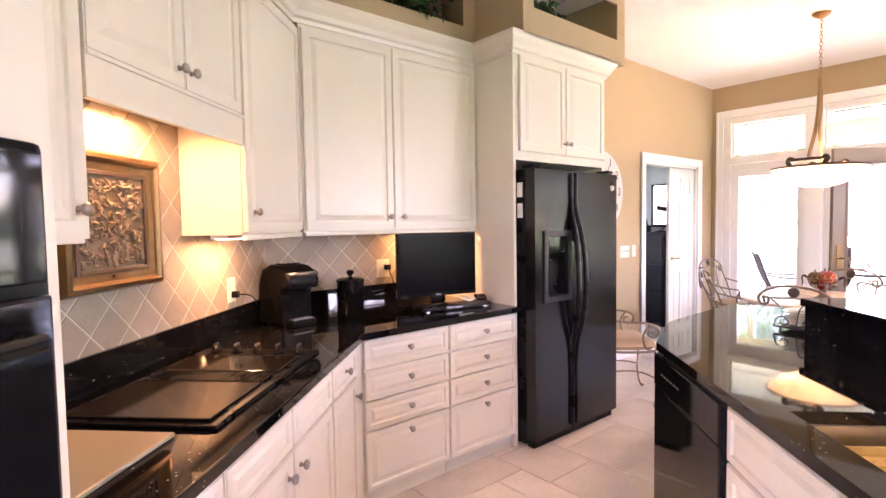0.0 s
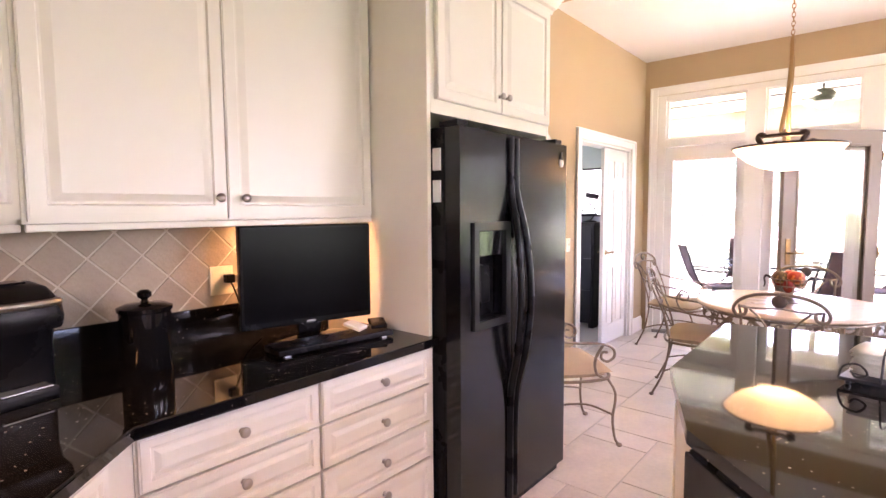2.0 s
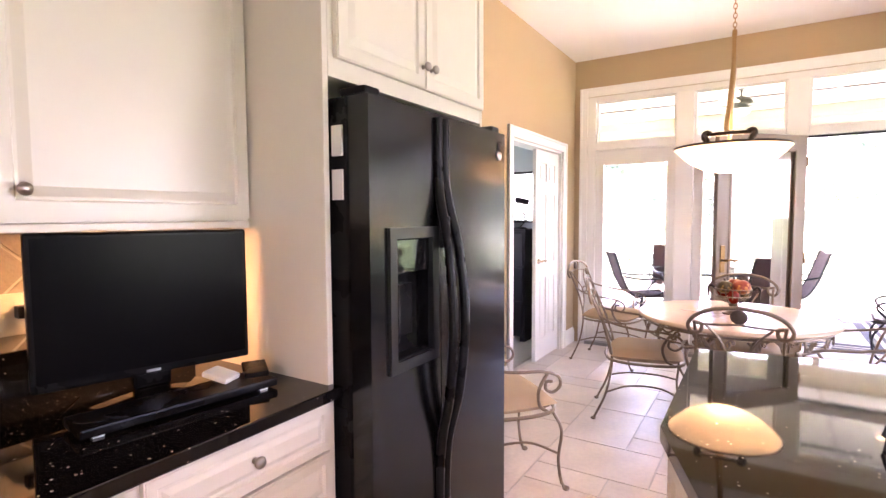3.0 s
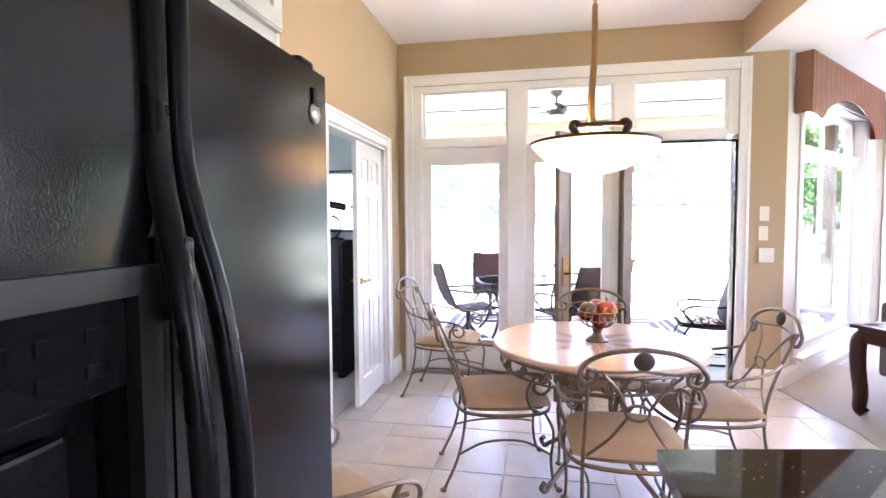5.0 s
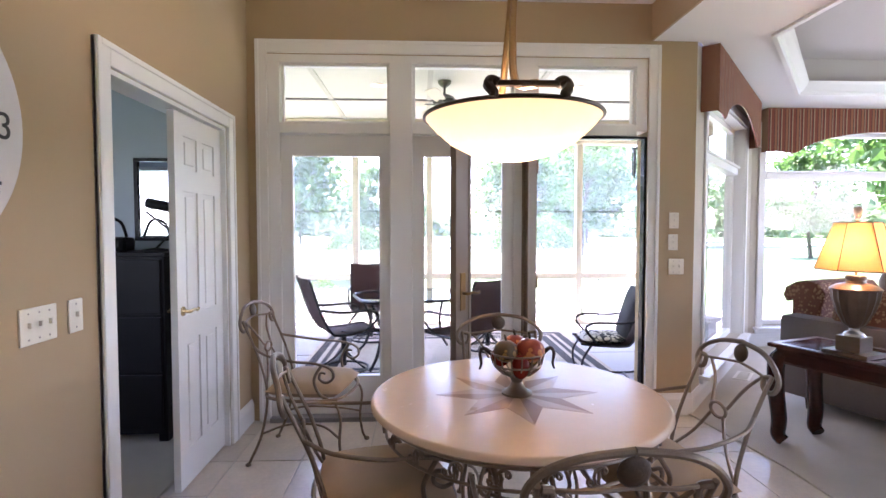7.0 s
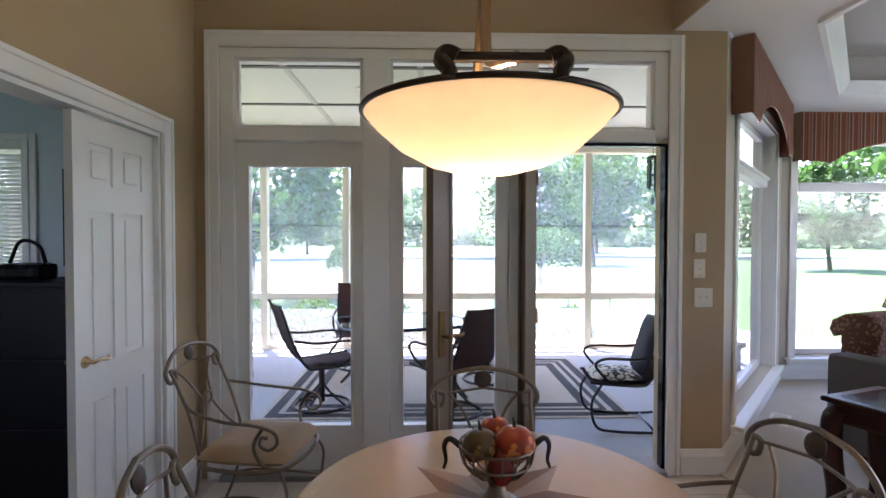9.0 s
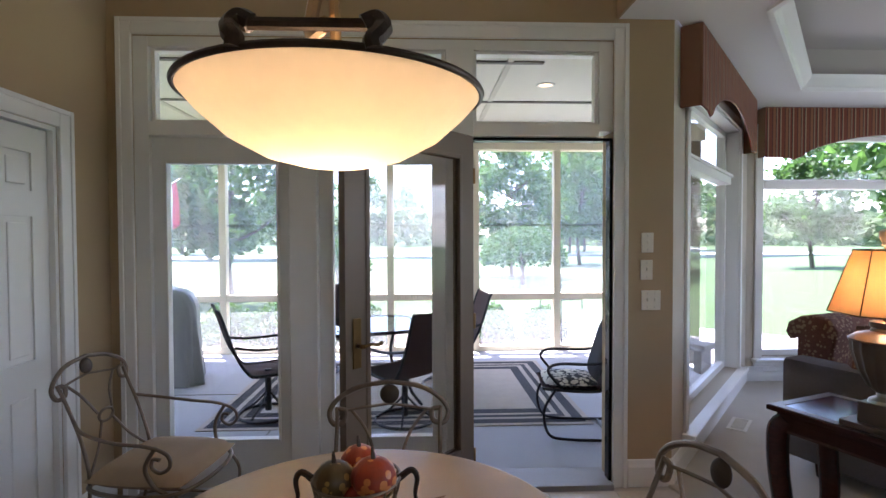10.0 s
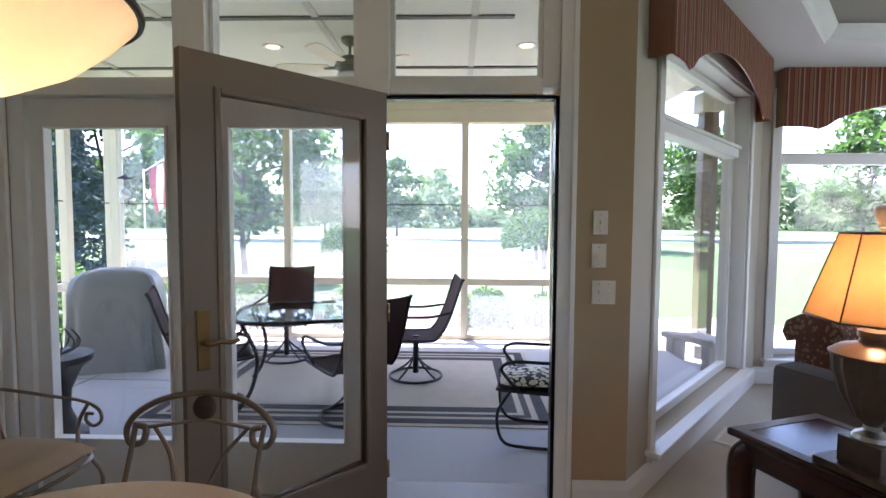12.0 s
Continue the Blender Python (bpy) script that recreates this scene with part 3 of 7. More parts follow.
def lever(parent, x, z, side, material, flip=1, tall=0.23):
    y = side * 0.023
    bm = bmesh.new()
    box(x - 0.024, x + 0.024, *sorted((y, y + side * 0.008)), z - tall * 0.45, z + tall * 0.55, 0.004, bm)
    plate = part("handle_plate", bm, material, parent, "brass back plate")
    bm = tube([(x, y, z), (x, y + side * 0.05, z)], 0.010)
    tube(spline([(x, y + side * 0.05, z), (x - flip * 0.045, y + side * 0.052, z + 0.006), (x - flip * 0.09, y + side * 0.05, z - 0.004), (x - flip * 0.115, y + side * 0.046, z + 0.004)], 4), 0.0085, bm=bm)
    part("lever", bm, material, plate, "brass lever")
    return plate


pl = lever(door, LEAFW - 0.062, 1.0, -1, DOORBRASS)
part("lock_cylinder", tube([(LEAFW - 0.062, -0.03, 1.10), (LEAFW - 0.062, -0.04, 1.10)], 0.015, 14), DOORBRASS, pl)
lever(door, LEAFW - 0.062, 1.0, 1, DOORBRASS)
for z in (0.2, 1.0, 1.85):
    part("hinge", tube([(-0.006, 0.024, z - 0.045), (-0.006, 0.024, z + 0.045)], 0.008), BRASS, door, "brass hinge")

# office double door: one leaf shut, one swung into the office


def panel_door(name, w, h, m, label, knob_x):
    ob = tagged(new(name), label, "door", kind="structure")
    ob.matrix_basis = m
    cols = [(0.10, w / 2 - 0.035), (w / 2 + 0.035, w - 0.10)]
    rows = [(0.20, 0.80), (0.94, 1.62), (1.74, h - 0.12)]
    t = bmesh.new()
    outline = [(0, 0), (w, 0), (w, h), (0, h)]
    holes = [[(a, c), (b, c), (b, d), (a, d)] for a, b in cols for c, d in rows]
    part("leaf", holed(outline, holes, 0, 0.036, m=UP), TRIM, ob)
    for a, b in cols:
        for c, d in rows:
            bm = box(a - 0.001, b + 0.001, 0.010, 0.026, c - 0.001, d + 0.001)
            box(a + 0.028, b - 0.028, 0.003, 0.033, c + 0.028, d - 0.028, 0.007, bm)
            part("door_panel", bm, TRIM, ob)
    for s in (-1, 1):
        y = 0.0 if s < 0 else 0.036
        bm = lathe([(0, 0), (0.027, 0), (0.024, 0.008), (0.010, 0.012), (0.009, 0.045), (0, 0.045)], 16, m=Matrix.Translation((knob_x, y, 0.97)) @ Matrix.Rotation(radians(90 if s < 0 else -90), 4, "X"))
        q = 1 if knob_x < w / 2 else -1
        tube(spline([(knob_x, y + s * 0.042, 0.97), (knob_x + q * 0.04, y + s * 0.045, 0.975), (knob_x + q * 0.08, y + s * 0.043, 0.965), (knob_x + q * 0.10, y + s * 0.042, 0.975)], 4), 0.008, bm=bm)
        part("lever", bm, POLISHED, ob, "polished brass lever handle")
    part("latch_plate", box(knob_x - 0.052 if knob_x < w / 2 else w - 0.0, 0.0015, 0.008, 0.028, 0.92, 1.02), BRASS, ob, "brass latch plate") if knob_x < w / 2 else None
    return ob


panel_door("door_2", 0.612, 2.04, pose(6.062, NORTH + 0.03, 0.012), "closed white six-panel door leaf", 0.06)
panel_door("door_3", 0.612, 2.04, pose(5.468, NORTH + 0.135, 0.012, 0, 0, 97), "white six-panel door leaf standing open", 0.555)

# bay window
LW = 2.01


def picture_window(name, w, z0, z1, bar, m, label, posts=()):
    """Window in a hole 0..w, z0..z1 of a wall 0.2 m thick; y into the wall."""
    ob = tagged(new(name), label, "window", kind="structure")
    ob.matrix_basis = m
    bm = bmesh.new()
    for x0, x1, a, b in ((0.001, 0.02, z0 + 0.0005, z1), (w - 0.02, w - 0.001, z0 + 0.0005, z1), (0.021, w - 0.021, z1 - 0.02, z1 - 0.001)):
        box(x0, x1, 0.0, 0.20, a, b, 0.002, bm)
    for x0, x1, a, b in ((0.0205, 0.07, z0, z1 - 0.021), (w - 0.07, w - 0.0205, z0, z1 - 0.021), (0.0705, w - 0.0705, z1 - 0.07, z1 - 0.021), (0.0705, w - 0.0705, z0 + 0.001, z0 + 0.06)):
        box(x0, x1, 0.11, 0.17, a, b, 0.006, bm)
    part("frame", bm, TRIM, ob)
    bm = box(0.0705, w - 0.0705, 0.06, 0.175, bar - 0.05, bar + 0.05, 0.008)
    box(0.0705, w - 0.0705, 0.04, 0.06, bar + 0.02, bar + 0.045, 0.005, bm)
    for p in posts:
        box(p - 0.04, p + 0.04, 0.08, 0.17, z0 + 0.061, bar - 0.0505, 0.006, bm)
        box(p - 0.04, p + 0.04, 0.08, 0.17, bar + 0.0505, z1 - 0.071, 0.006, bm)
    part("transom_bar", bm, TRIM, ob)
    bm = box(-0.075, 0.0, -0.02, 0, z0 - 0.0, z1 + 0.08, 0.006)
    box(w, w + 0.075, -0.02, 0, z0, z1 + 0.08, 0.006, bm)
    box(0.0005, w - 0.0005, -0.02, 0, z1, z1 + 0.08, 0.006, bm)
    part("casing", bm, TRIM, ob)
    bm = box(-0.10, w + 0.10, -0.085, 0.12, z0 - 0.032, z0 - 0.0005, 0.008)
    box(-0.08, w + 0.08, -0.03, 0, max(0.168, z0 - 0.13), z0 - 0.033, 0.006, bm)
    part("sill", bm, TRIM, ob)
    for a, b in ((z0 + 0.05, bar - 0.04), (bar + 0.04, z1 - 0.06)):
        g = part("pane", box(0.06, w - 0.06, 0.13, 0.136, a, b), GLASS, ob)
        g.visible_shadow = False
    return ob



picture_window("window_2", LW, 0.24, 2.55, 2.07, BAYM @ Matrix.Translation((0.35, 0, 0)), "white picture window out of view with deep sill and transom")
picture_window("window_3", 2.44, 0.25, 2.60, 2.07, EASTM @ Matrix.Translation((0.16, 0, 0)), "tall white window with transom")
for k, (x, w) in enumerate(((1.4, 2.4), (5.2, 2.6))):
    picture_window(f"window_{k + 4}", w, 0.5, 2.5, 1.9, pose(x + w, -5.0, 0, 0, 0, 180), "white picture window out of view", (1.2,))
# assumed west window, added to light the kitchen from behind
picture_window("window_6", 2.6, 0.5, 2.5, 1.9, pose(-3.0, -2.7, 0, 0, 0, 90), "white picture window out of view", (1.3,))

# ---- kitchen ----
# drywall above the cabinets, with display niches
bm = holed([(1.36, 2.60), (2.62, 2.60), (2.62, 3.099), (1.36, 3.099)], [[(1.75, 2.74), (2.50, 2.74), (2.50, 3.0), (1.75, 3.0)]], -0.02, 0, m=Matrix(((1, 0, 0, 0), (0, 0, -1, 2.84), (0, 1, 0, 0), (0, 0, 0, 1))))
box(1.36, 2.62, 2.861, NORTH - 0.001, 2.60, 2.735, bm=bm)
structure("soffit", bm, WALL, "tan drywall soffit with a display niche")
bm = holed([(2.60, 2.60), (3.74, 2.60), (3.74, 3.099), (2.60, 3.099)], [[(2.70, 2.77), (3.64, 2.77), (3.64, 3.03), (2.70, 3.03)]], -0.02, 0, m=Matrix(((1, 0, 0, 0), (0, 0, -1, 2.41), (0, 1, 0, 0), (0, 0, 0, 1))))
box(2.601, 3.74, 2.431, NORTH - 0.001, 2.60, 2.765, bm=bm)
box(2.601, 2.69, 2.431, NORTH - 0.001, 2.766, 3.099, bm=bm)
box(3.65, 3.74, 2.431, NORTH - 0.001, 2.766, 3.099, bm=bm)
box(2.691, 3.649, 3.04, NORTH - 0.001, 2.766, 3.099, bm=bm)
structure("soffit", bm, WALL, "tan drywall soffit over the refrigerator with a display niche")
structure("soffit", box(0.3, 2.98, 1.09, 1.356, 2.60, 3.099, m=DIAG), WALL, "tan drywall soffit over the cooktop wall")


def front(w, h, raised=True, stile=0.055):
    """A raised-panel front, w by h, face towards -y at y -0.02."""
    t = bmesh.new()
    bmesh.ops.create_cube(t, size=1)
    for v in t.verts:
        v.co = Vector(((v.co.x + 0.5) * w, (v.co.y - 0.5) * 0.02, (v.co.z + 0.5) * h))
    bmesh.ops.bevel(t, geom=[e for e in t.edges if all(v.co.y < -0.01 for v in e.verts)], offset=0.004, segments=2, affect="EDGES")
    t.faces.ensure_lookup_table()
    f = max((f for f in t.faces if f.normal.y < -0.9), key=lambda f: f.calc_area())
    for thick, deep in ((stile, 0.0), (0.007, -0.008), (0.010, 0.0), (min(0.034, h * 0.14), 0.0075)):
        bmesh.ops.inset_individual(t, faces=[f], thickness=thick, depth=deep)
    return t


def knob(parent, x, z, y=-0.02):
    bm = lathe([(0, 0), (0.009, 0), (0.006, 0.006), (0.006, 0.012), (0.015, 0.018), (0.0165, 0.024), (0.013, 0.030), (0, 0.032)], 14, m=Matrix.Translation((x, y, z)) @ Matrix.Rotation(radians(90), 4, "X"))
    part("knob", bm, NICKEL, parent, "round satin nickel knob")


def cabinet(name, w, d, h, fronts, m, label, group="kitchen cabinets", lift=0.0, gap=0.003):
    """fronts: (kind, x0, x1, z0, z1, knob_x, knob_z)."""
    ob = thing(name, label, "cabinet", m, group)
    bm = box(0, w, 0, d, lift, h, 0.002)
    if lift:
        box(0.001, w - 0.001, 0.03, d, 0, lift - 0.001, 0.002, bm)
    part("body", bm, CABINET, ob)
    for kind, x0, x1, z0, z1, kx, kz in fronts:
        f = part(kind, front(x1 - x0 - gap, z1 - z0 - gap, stile=0.055 if kind == "door" else 0.032), CABINET, ob)
        f.location = (x0 + gap / 2, -0.001, z0)
        if kx is not None:
            knob(f, kx - x0 - gap / 2, kz - z0)
    return ob


def uv(u, n):
    return ((u - n) / S2, (u + n) / S2)


# drawer stacks
ROWS4 = [(0.722, 0.868), (0.564, 0.716), (0.408, 0.557), (0.098, 0.401)]
for x0, x1, lab in ((1.462, 2.018, "cream four-drawer base cabinet in the corner"), (2.020, 2.576, "cream four-drawer base cabinet beside the refrigerator")):
    w = x1 - x0
    cabinet("drawer_cabinet", w, 0.68, 0.874, [("drawer_front", 0.004, w - 0.004, a, b, w / 2, (a + b) / 2 + (0.005 if b - a < 0.2 else 0.11)) for a, b in ROWS4], pose(x0, 2.485, 0), lab, lift=0.085)
# base run under the cooktop (x along the run, y into the wall)
D = lambda u, n, z=0.0: DIAG @ Matrix.Translation((u, n, z))
cabinet("base_cabinet", 0.389, 0.60, 0.874, [("drawer_front", 0.004, 0.375, 0.735, 0.866, 0.19, 0.805), ("door", 0.004, 0.375, 0.095, 0.728, 0.348, 0.64)], D(2.296, 0.735), "cream base cabinet with a drawer and door", lift=0.085)
cabinet("base_cabinet", 0.828, 0.60, 0.874, [("drawer_front", 0.416, 0.824, 0.735, 0.866, None, 0), ("drawer_front", 0.004, 0.412, 0.735, 0.866, None, 0), ("door", 0.416, 0.824, 0.095, 0.728, 0.468, 0.655), ("door", 0.004, 0.412, 0.095, 0.728, 0.370, 0.655)], D(1.466, 0.735), "cream cooktop base cabinet with a pair of doors", lift=0.085)
cabinet("base_cabinet", 0.442, 0.60, 0.874, [("drawer_front", 0.004, 0.438, 0.735, 0.866, 0.19, 0.805), ("door", 0.004, 0.438, 0.095, 0.728, 0.04, 0.64)], D(1.022, 0.735), "cream base cabinet with a drawer and door", lift=0.085)

structure("cabinet_filler", prism([uv(2.6855, 0.7355), (1.4605, 2.4855), (1.4605, 2.7), uv(2.6855, 1.1)], 0.0, 0.8735), CABINET, "cream corner filler between the base cabinets")

# worktop
top = thing("worktop", "polished black granite worktop with upstand", "countertop")
OUT = [(2.598, 3.177), (2.598, 2.44), (1.453, 2.44), uv(1.018, 0.70), uv(1.018, 1.354), (1.265, 3.177)]
part("slab", prism(OUT, 0.876, 0.912, 0.006), GRANITE, top)
part("upstand", box(1.019, 3.10, 1.334, 1.354, 0.9125, 1.045, 0.003, m=DIAG), GRANITE, top)
part("upstand", box(1.29, 2.575, 3.157, 3.177, 0.9125, 1.045, 0.003), GRANITE, top)

# oven tower
tower = thing("oven_tower", "tall cream cabinet holding black wall ovens", "cabinet", D(0.225, 0.70), "kitchen cabinets")
part("body", box(0, 0.79, 0.0, 0.655, 0, 2.60, 0.003), CABINET, tower)
f = part("door", front(0.76, 0.72), CABINET, tower)
f.location = (0.015, -0.001, 1.84)
f = part("drawer_front", front(0.76, 0.24), CABINET, tower)
f.location = (0.015, -0.001, 0.12)
ov = part("oven", box(0.03, 0.745, -0.03, -0.001, 0.38, 1.56, 0.02), BLACKPLASTIC, tower, "black double wall oven")
part("oven_door", box(0.045, 0.73, -0.045, -0.031, 0.40, 0.86, 0.01), BLACKGLOSS, ov)
part("oven_door", box(0.045, 0.73, -0.045, -0.031, 0.90, 1.36, 0.01), BLACKGLOSS, ov)
part("control_panel", box(0.045, 0.73, -0.040, -0.031, 1.375, 1.545, 0.008), BLACKGLOSS, ov)
for z in (0.81, 1.31):
    part("handle", tube([(0.09, -0.045, z), (0.10, -0.085, z), (0.67, -0.085, z), (0.68, -0.045, z)], 0.011), BLACKPLASTIC, ov)

# wall cabinets
UB = 1.408
cabinet("wall_cabinet", 0.495, 0.274, 1.08, [("door", 0.004, 0.491, 0.012, 1.06, 0.455, 0.083)], D(1.021, 1.082, UB), "cream wall cabinet beside the hood")
hood = cabinet("hood_cabinet", 0.806, 0.274, 0.610, [("door", 0.004, 0.418, 0.008, 0.595, 0.388, 0.07), ("door", 0.420, 0.802, 0.008, 0.595, 0.452, 0.07)], D(1.519, 1.082, 1.880), "cream cabinet with a hood valance over the cooktop")
part("valance", box(0.002, 0.804, -0.020, 0.0, -0.113, 0.006, 0.004), CABINET, hood)
part("valance_bead", box(0.002, 0.804, -0.028, -0.0205, -0.006, 0.006, 0.003), CABINET, hood)
part("hood_liner", box(0.004, 0.80, 0.02, 0.26, -0.03, -0.002, 0.002), STEEL, hood, "steel hood liner")
cabinet("wall_cabinet", 0.645, 0.26, 1.08, [("door", 0.004, 0.638, 0.012, 1.06, 0.075, 0.095)], D(2.327, 1.082, UB), "cream wall cabinet in the corner beside the hood")
cabinet("wall_cabinet", 1.242, 0.348, 1.08, [("door", 0.010, 0.567, 0.008, 1.06, 0.533, 0.078), ("door", 0.569, 1.236, 0.008, 1.06, 0.626, 0.078)], pose(1.334, 2.83, UB), "cream two-door wall cabinet over the coffee corner")
part("light_rail", box(1.34, 2.57, 2.815, 2.835, UB - 0.022, UB - 0.0005, 0.004), CABINET, None)
tagged(bpy.data.objects["light_rail"], "cream light rail under the wall cabinets", "trim", kind="structure")
# refrigerator surround
sur = thing("refrigerator_surround", "cream cabinet over the refrigerator with side panels", "cabinet", pose(2.578, 2.48, 0), "kitchen cabinets")
part("side_panel", box(0, 0.022, 0.0, 0.699, 0.0, 2.60, 0.002), CABINET, sur)
part("side_panel", box(0.975, 0.995, 0.0, 0.699, 0.0, 2.60, 0.002), CABINET, sur)
part("body", box(0.023, 0.974, 0.0, 0.699, 1.835, 2.60, 0.002), CABINET, sur)
for x0, kx in ((0.045, 0.445), (0.512, 0.032)):
    f = part("door", front(0.462, 0.595), CABINET, sur)
    f.location = (x0, -0.001, 1.892)
    knob(f, kx if x0 < 0.1 else 0.032, 0.075)
CROWN = [(0, 0), (0.012, 0), (0.016, 0.02), (0.03, 0.03), (0.04, 0.055), (0.062, 0.085), (0.07, 0.10), (0.07, 0.125), (0, 0.125)]
ZC = 2.485
path = [uv(1.02, 1.082), uv(2.852, 1.082), (2.577, 2.83), (2.577, 2.48), (3.574, 2.48), (3.574, NORTH - 0.002)]
path[1] = (2.83 - 1.082 * S2, 2.83)
structure("crown", moulding(path, [(o, ZC + z) for o, z in CROWN]), CABINET, "cream crown moulding over the wall cabinets")
structure("light_rail", box(2.33, 2.955, 1.066, 1.086, UB - 0.022, UB - 0.0005, 0.004, m=DIAG), CABINET, "cream light rail under the wall cabinets")

# refrigerator
fr = thing("refrigerator", "black textured side-by-side refrigerator with ice dispenser", "refrigerator", pose(2.61, 2.34, 0))
part("body", box(0.008, 0.905, 0.085, 0.80, 0.02, 1.775, 0.008), BLACKPLASTIC, fr)
W1 = 0.385


def slab_door(x0, x1, holes, name):
    """Door with a rounded front and a scooped edge along the handle."""
    t = holed([(x0, 0.06), (x1, 0.06), (x1, 1.77), (x0, 1.77)], holes, 0, 0.075, m=UP)
    bmesh.ops.bevel(t, geom=[e for e in t.edges if len(e.link_faces) == 2 and e.calc_face_angle(0) > 1 and all(v.co.y < 0.001 for v in e.verts)], offset=0.014, segments=3, affect="EDGES")
    return part(name, t, FRIDGE, fr, "textured black door", True)


left = slab_door(0.004, W1 - 0.003, [[(0.11, 0.955), (0.325, 0.955), (0.325, 1.36), (0.11, 1.36)]], "freezer_door")
right = slab_door(W1 + 0.003, 0.908, [], "fridge_door")
bm = holed([(0.085, 0.93), (0.355, 0.93), (0.355, 1.385), (0.085, 1.385)], [[(0.118, 0.965), (0.318, 0.965), (0.318, 1.35), (0.118, 1.35)]], -0.012, 0.01, m=UP)
disp = part("dispenser_frame", bm, mat("dispenser_grey_plastic", (0.009, 0.0095, 0.0105), 0.3, vary=0.05, bump=0.02), left, "dark grey dispenser surround")
bm = box(0.117, 0.319, 0.06, 0.07, 0.96, 1.355)
box(0.117, 0.319, 0.005, 0.062, 0.96, 0.968, bm=bm)
part("dispenser_recess", bm, BLACKPLASTIC, left)
part("dispenser_panel", box(0.119, 0.317, 0.004, 0.03, 1.240, 1.349, 0.004), BLACKGLOSS, left, "glossy dispenser control panel")
for k in range(3):
    for j in range(2):
        part("dispenser_button", box(0.140 + k * 0.058, 0.172 + k * 0.058, 0.0015, 0.0038, 1.262 + j * 0.04, 1.280 + j * 0.04, 0.001), BLACKGLOSS, left, "small glossy button")
part("dispenser_paddle", box(0.18, 0.255, 0.03, 0.05, 1.03, 1.2, 0.006), BLACKPLASTIC, left)
for s, door_ob in ((-1, left), (1, right)):
    x = W1 + s * 0.022
    pts = spline([(x, -0.004, 1.755), (x, -0.008, 1.52), (x + s * 0.012, -0.055, 1.30), (x + s * 0.018, -0.075, 1.05), (x + s * 0.012, -0.055, 0.80), (x, -0.008, 0.56), (x, -0.004, 0.09)], 6)
    bm = tube(pts, 0.017, 10)
    part("handle", bm, BLACKPLASTIC, door_ob, "long bowed black handle", True)
part("door_stop", box(W1 - 0.03, W1 - 0.012, -0.05, -0.001, 1.31, 1.42, 0.006), BLACKPLASTIC, left)
for x in (0.05, 0.86):
    part("hinge_cover", box(x - 0.035, x + 0.035, 0.02, 0.12, 1.776, 1.80, 0.008), BLACKPLASTIC, fr)
part("toe_grille", box(0.02, 0.895, 0.03, 0.085, 0.005, 0.055, 0.004), BLACKPLASTIC, fr)
for x in (0.04, 0.86):
    part("foot", lathe([(0, 0), (0.02, 0), (0.02, 0.03), (0, 0.03)], 12, m=Matrix.Translation((x, 0.2, 0))), BLACKPLASTIC, fr)
part("badge", lathe([(0, 0), (0.022, 0), (0.022, 0.004), (0, 0.005)], 20, m=Matrix.Translation((0.845, -0.001, 1.675)) @ Matrix.Rotation(radians(90), 4, "X")), STEEL, right, "round silver badge")
part("tag", box(0.834, 0.856, -0.006, -0.001, 1.69, 1.73, 0.002), BLACKPLASTIC, right)
for z in (1.60, 1.47):
    part("magnet_card", box(-0.0005, 0.0075, 0.10, 0.14, z, z + 0.09, 0.001), PAPER, fr, "small white card on the side")

# ---- island ----
isl = thing("kitchen_island", "cream kitchen island with dishwasher and raised bar", "kitchen island")
B, A, C = (2.30, 1.40), (2.775, 1.578), (3.61, 1.585)
ISL = [uv(0.35, -0.635), B, A, C, (3.70, 1.10), (3.55, 0.55), (2.60, -0.35), (1.6, -1.35)]
SINK = [uv(1.80, -0.735), uv(1.80, -1.12), uv(1.02, -1.12), uv(1.02, -0.735)]
part("slab", holed(ISL, [SINK], 0.876, 0.912), GRANITE, isl, "polished black granite top")
inner = [uv(0.40, -0.665), (2.286, 1.352), (2.775, 1.538), (3.55, 1.543), (3.62, 1.10), (3.49, 0.58), (2.56, -0.30), (1.6, -1.28)]
part("body", holed(inner, [[uv(1.84, -0.70), uv(1.84, -1.16), uv(0.98, -1.16), uv(0.98, -0.70)]], 0.09, 0.874), CABINET, isl)
part("toe_board", prism([uv(0.45, -0.72), (2.25, 1.27), (2.775, 1.478), (3.49, 1.483), (3.55, 1.10), (3.43, 0.62), (2.52, -0.22), (1.65, -1.2)], 0, 0.089), CABINET, isl)
bm = bmesh.new()
for a, b in zip(SINK, SINK[1:] + SINK[:1]):
    bm.faces.new([bm.verts.new((*p, z)) for p, z in ((a, 0.875), (b, 0.875), (b, 0.70), (a, 0.70))])
bm.faces.new([bm.verts.new((*p, 0.70)) for p in SINK])
bmesh.ops.remove_doubles(bm, verts=bm.verts, dist=0.001)
bmesh.ops.recalc_face_normals(bm, faces=bm.faces)
bmesh.ops.solidify(bm, geom=bm.faces[:], thickness=0.006)
part("sink", bm, STEEL, isl, "stainless steel sink bowl")
bar = part("bar_upstand", box(0.6, 2.72, -1.40, -1.305, 0.9125, 1.05, 0.003, m=DIAG), GRANITE, isl)
part("bar_top", box(0.6, 2.74, -1.62, -1.295, 1.051, 1.085, 0.006, m=DIAG), GRANITE, isl)


def on_diag(ob, u, n, z=0.0, turn=0.0):
    ob.matrix_basis = DIAG @ Matrix.Translation((u, n, z)) @ Matrix.Rotation(radians(turn), 4, "Z")
    return ob


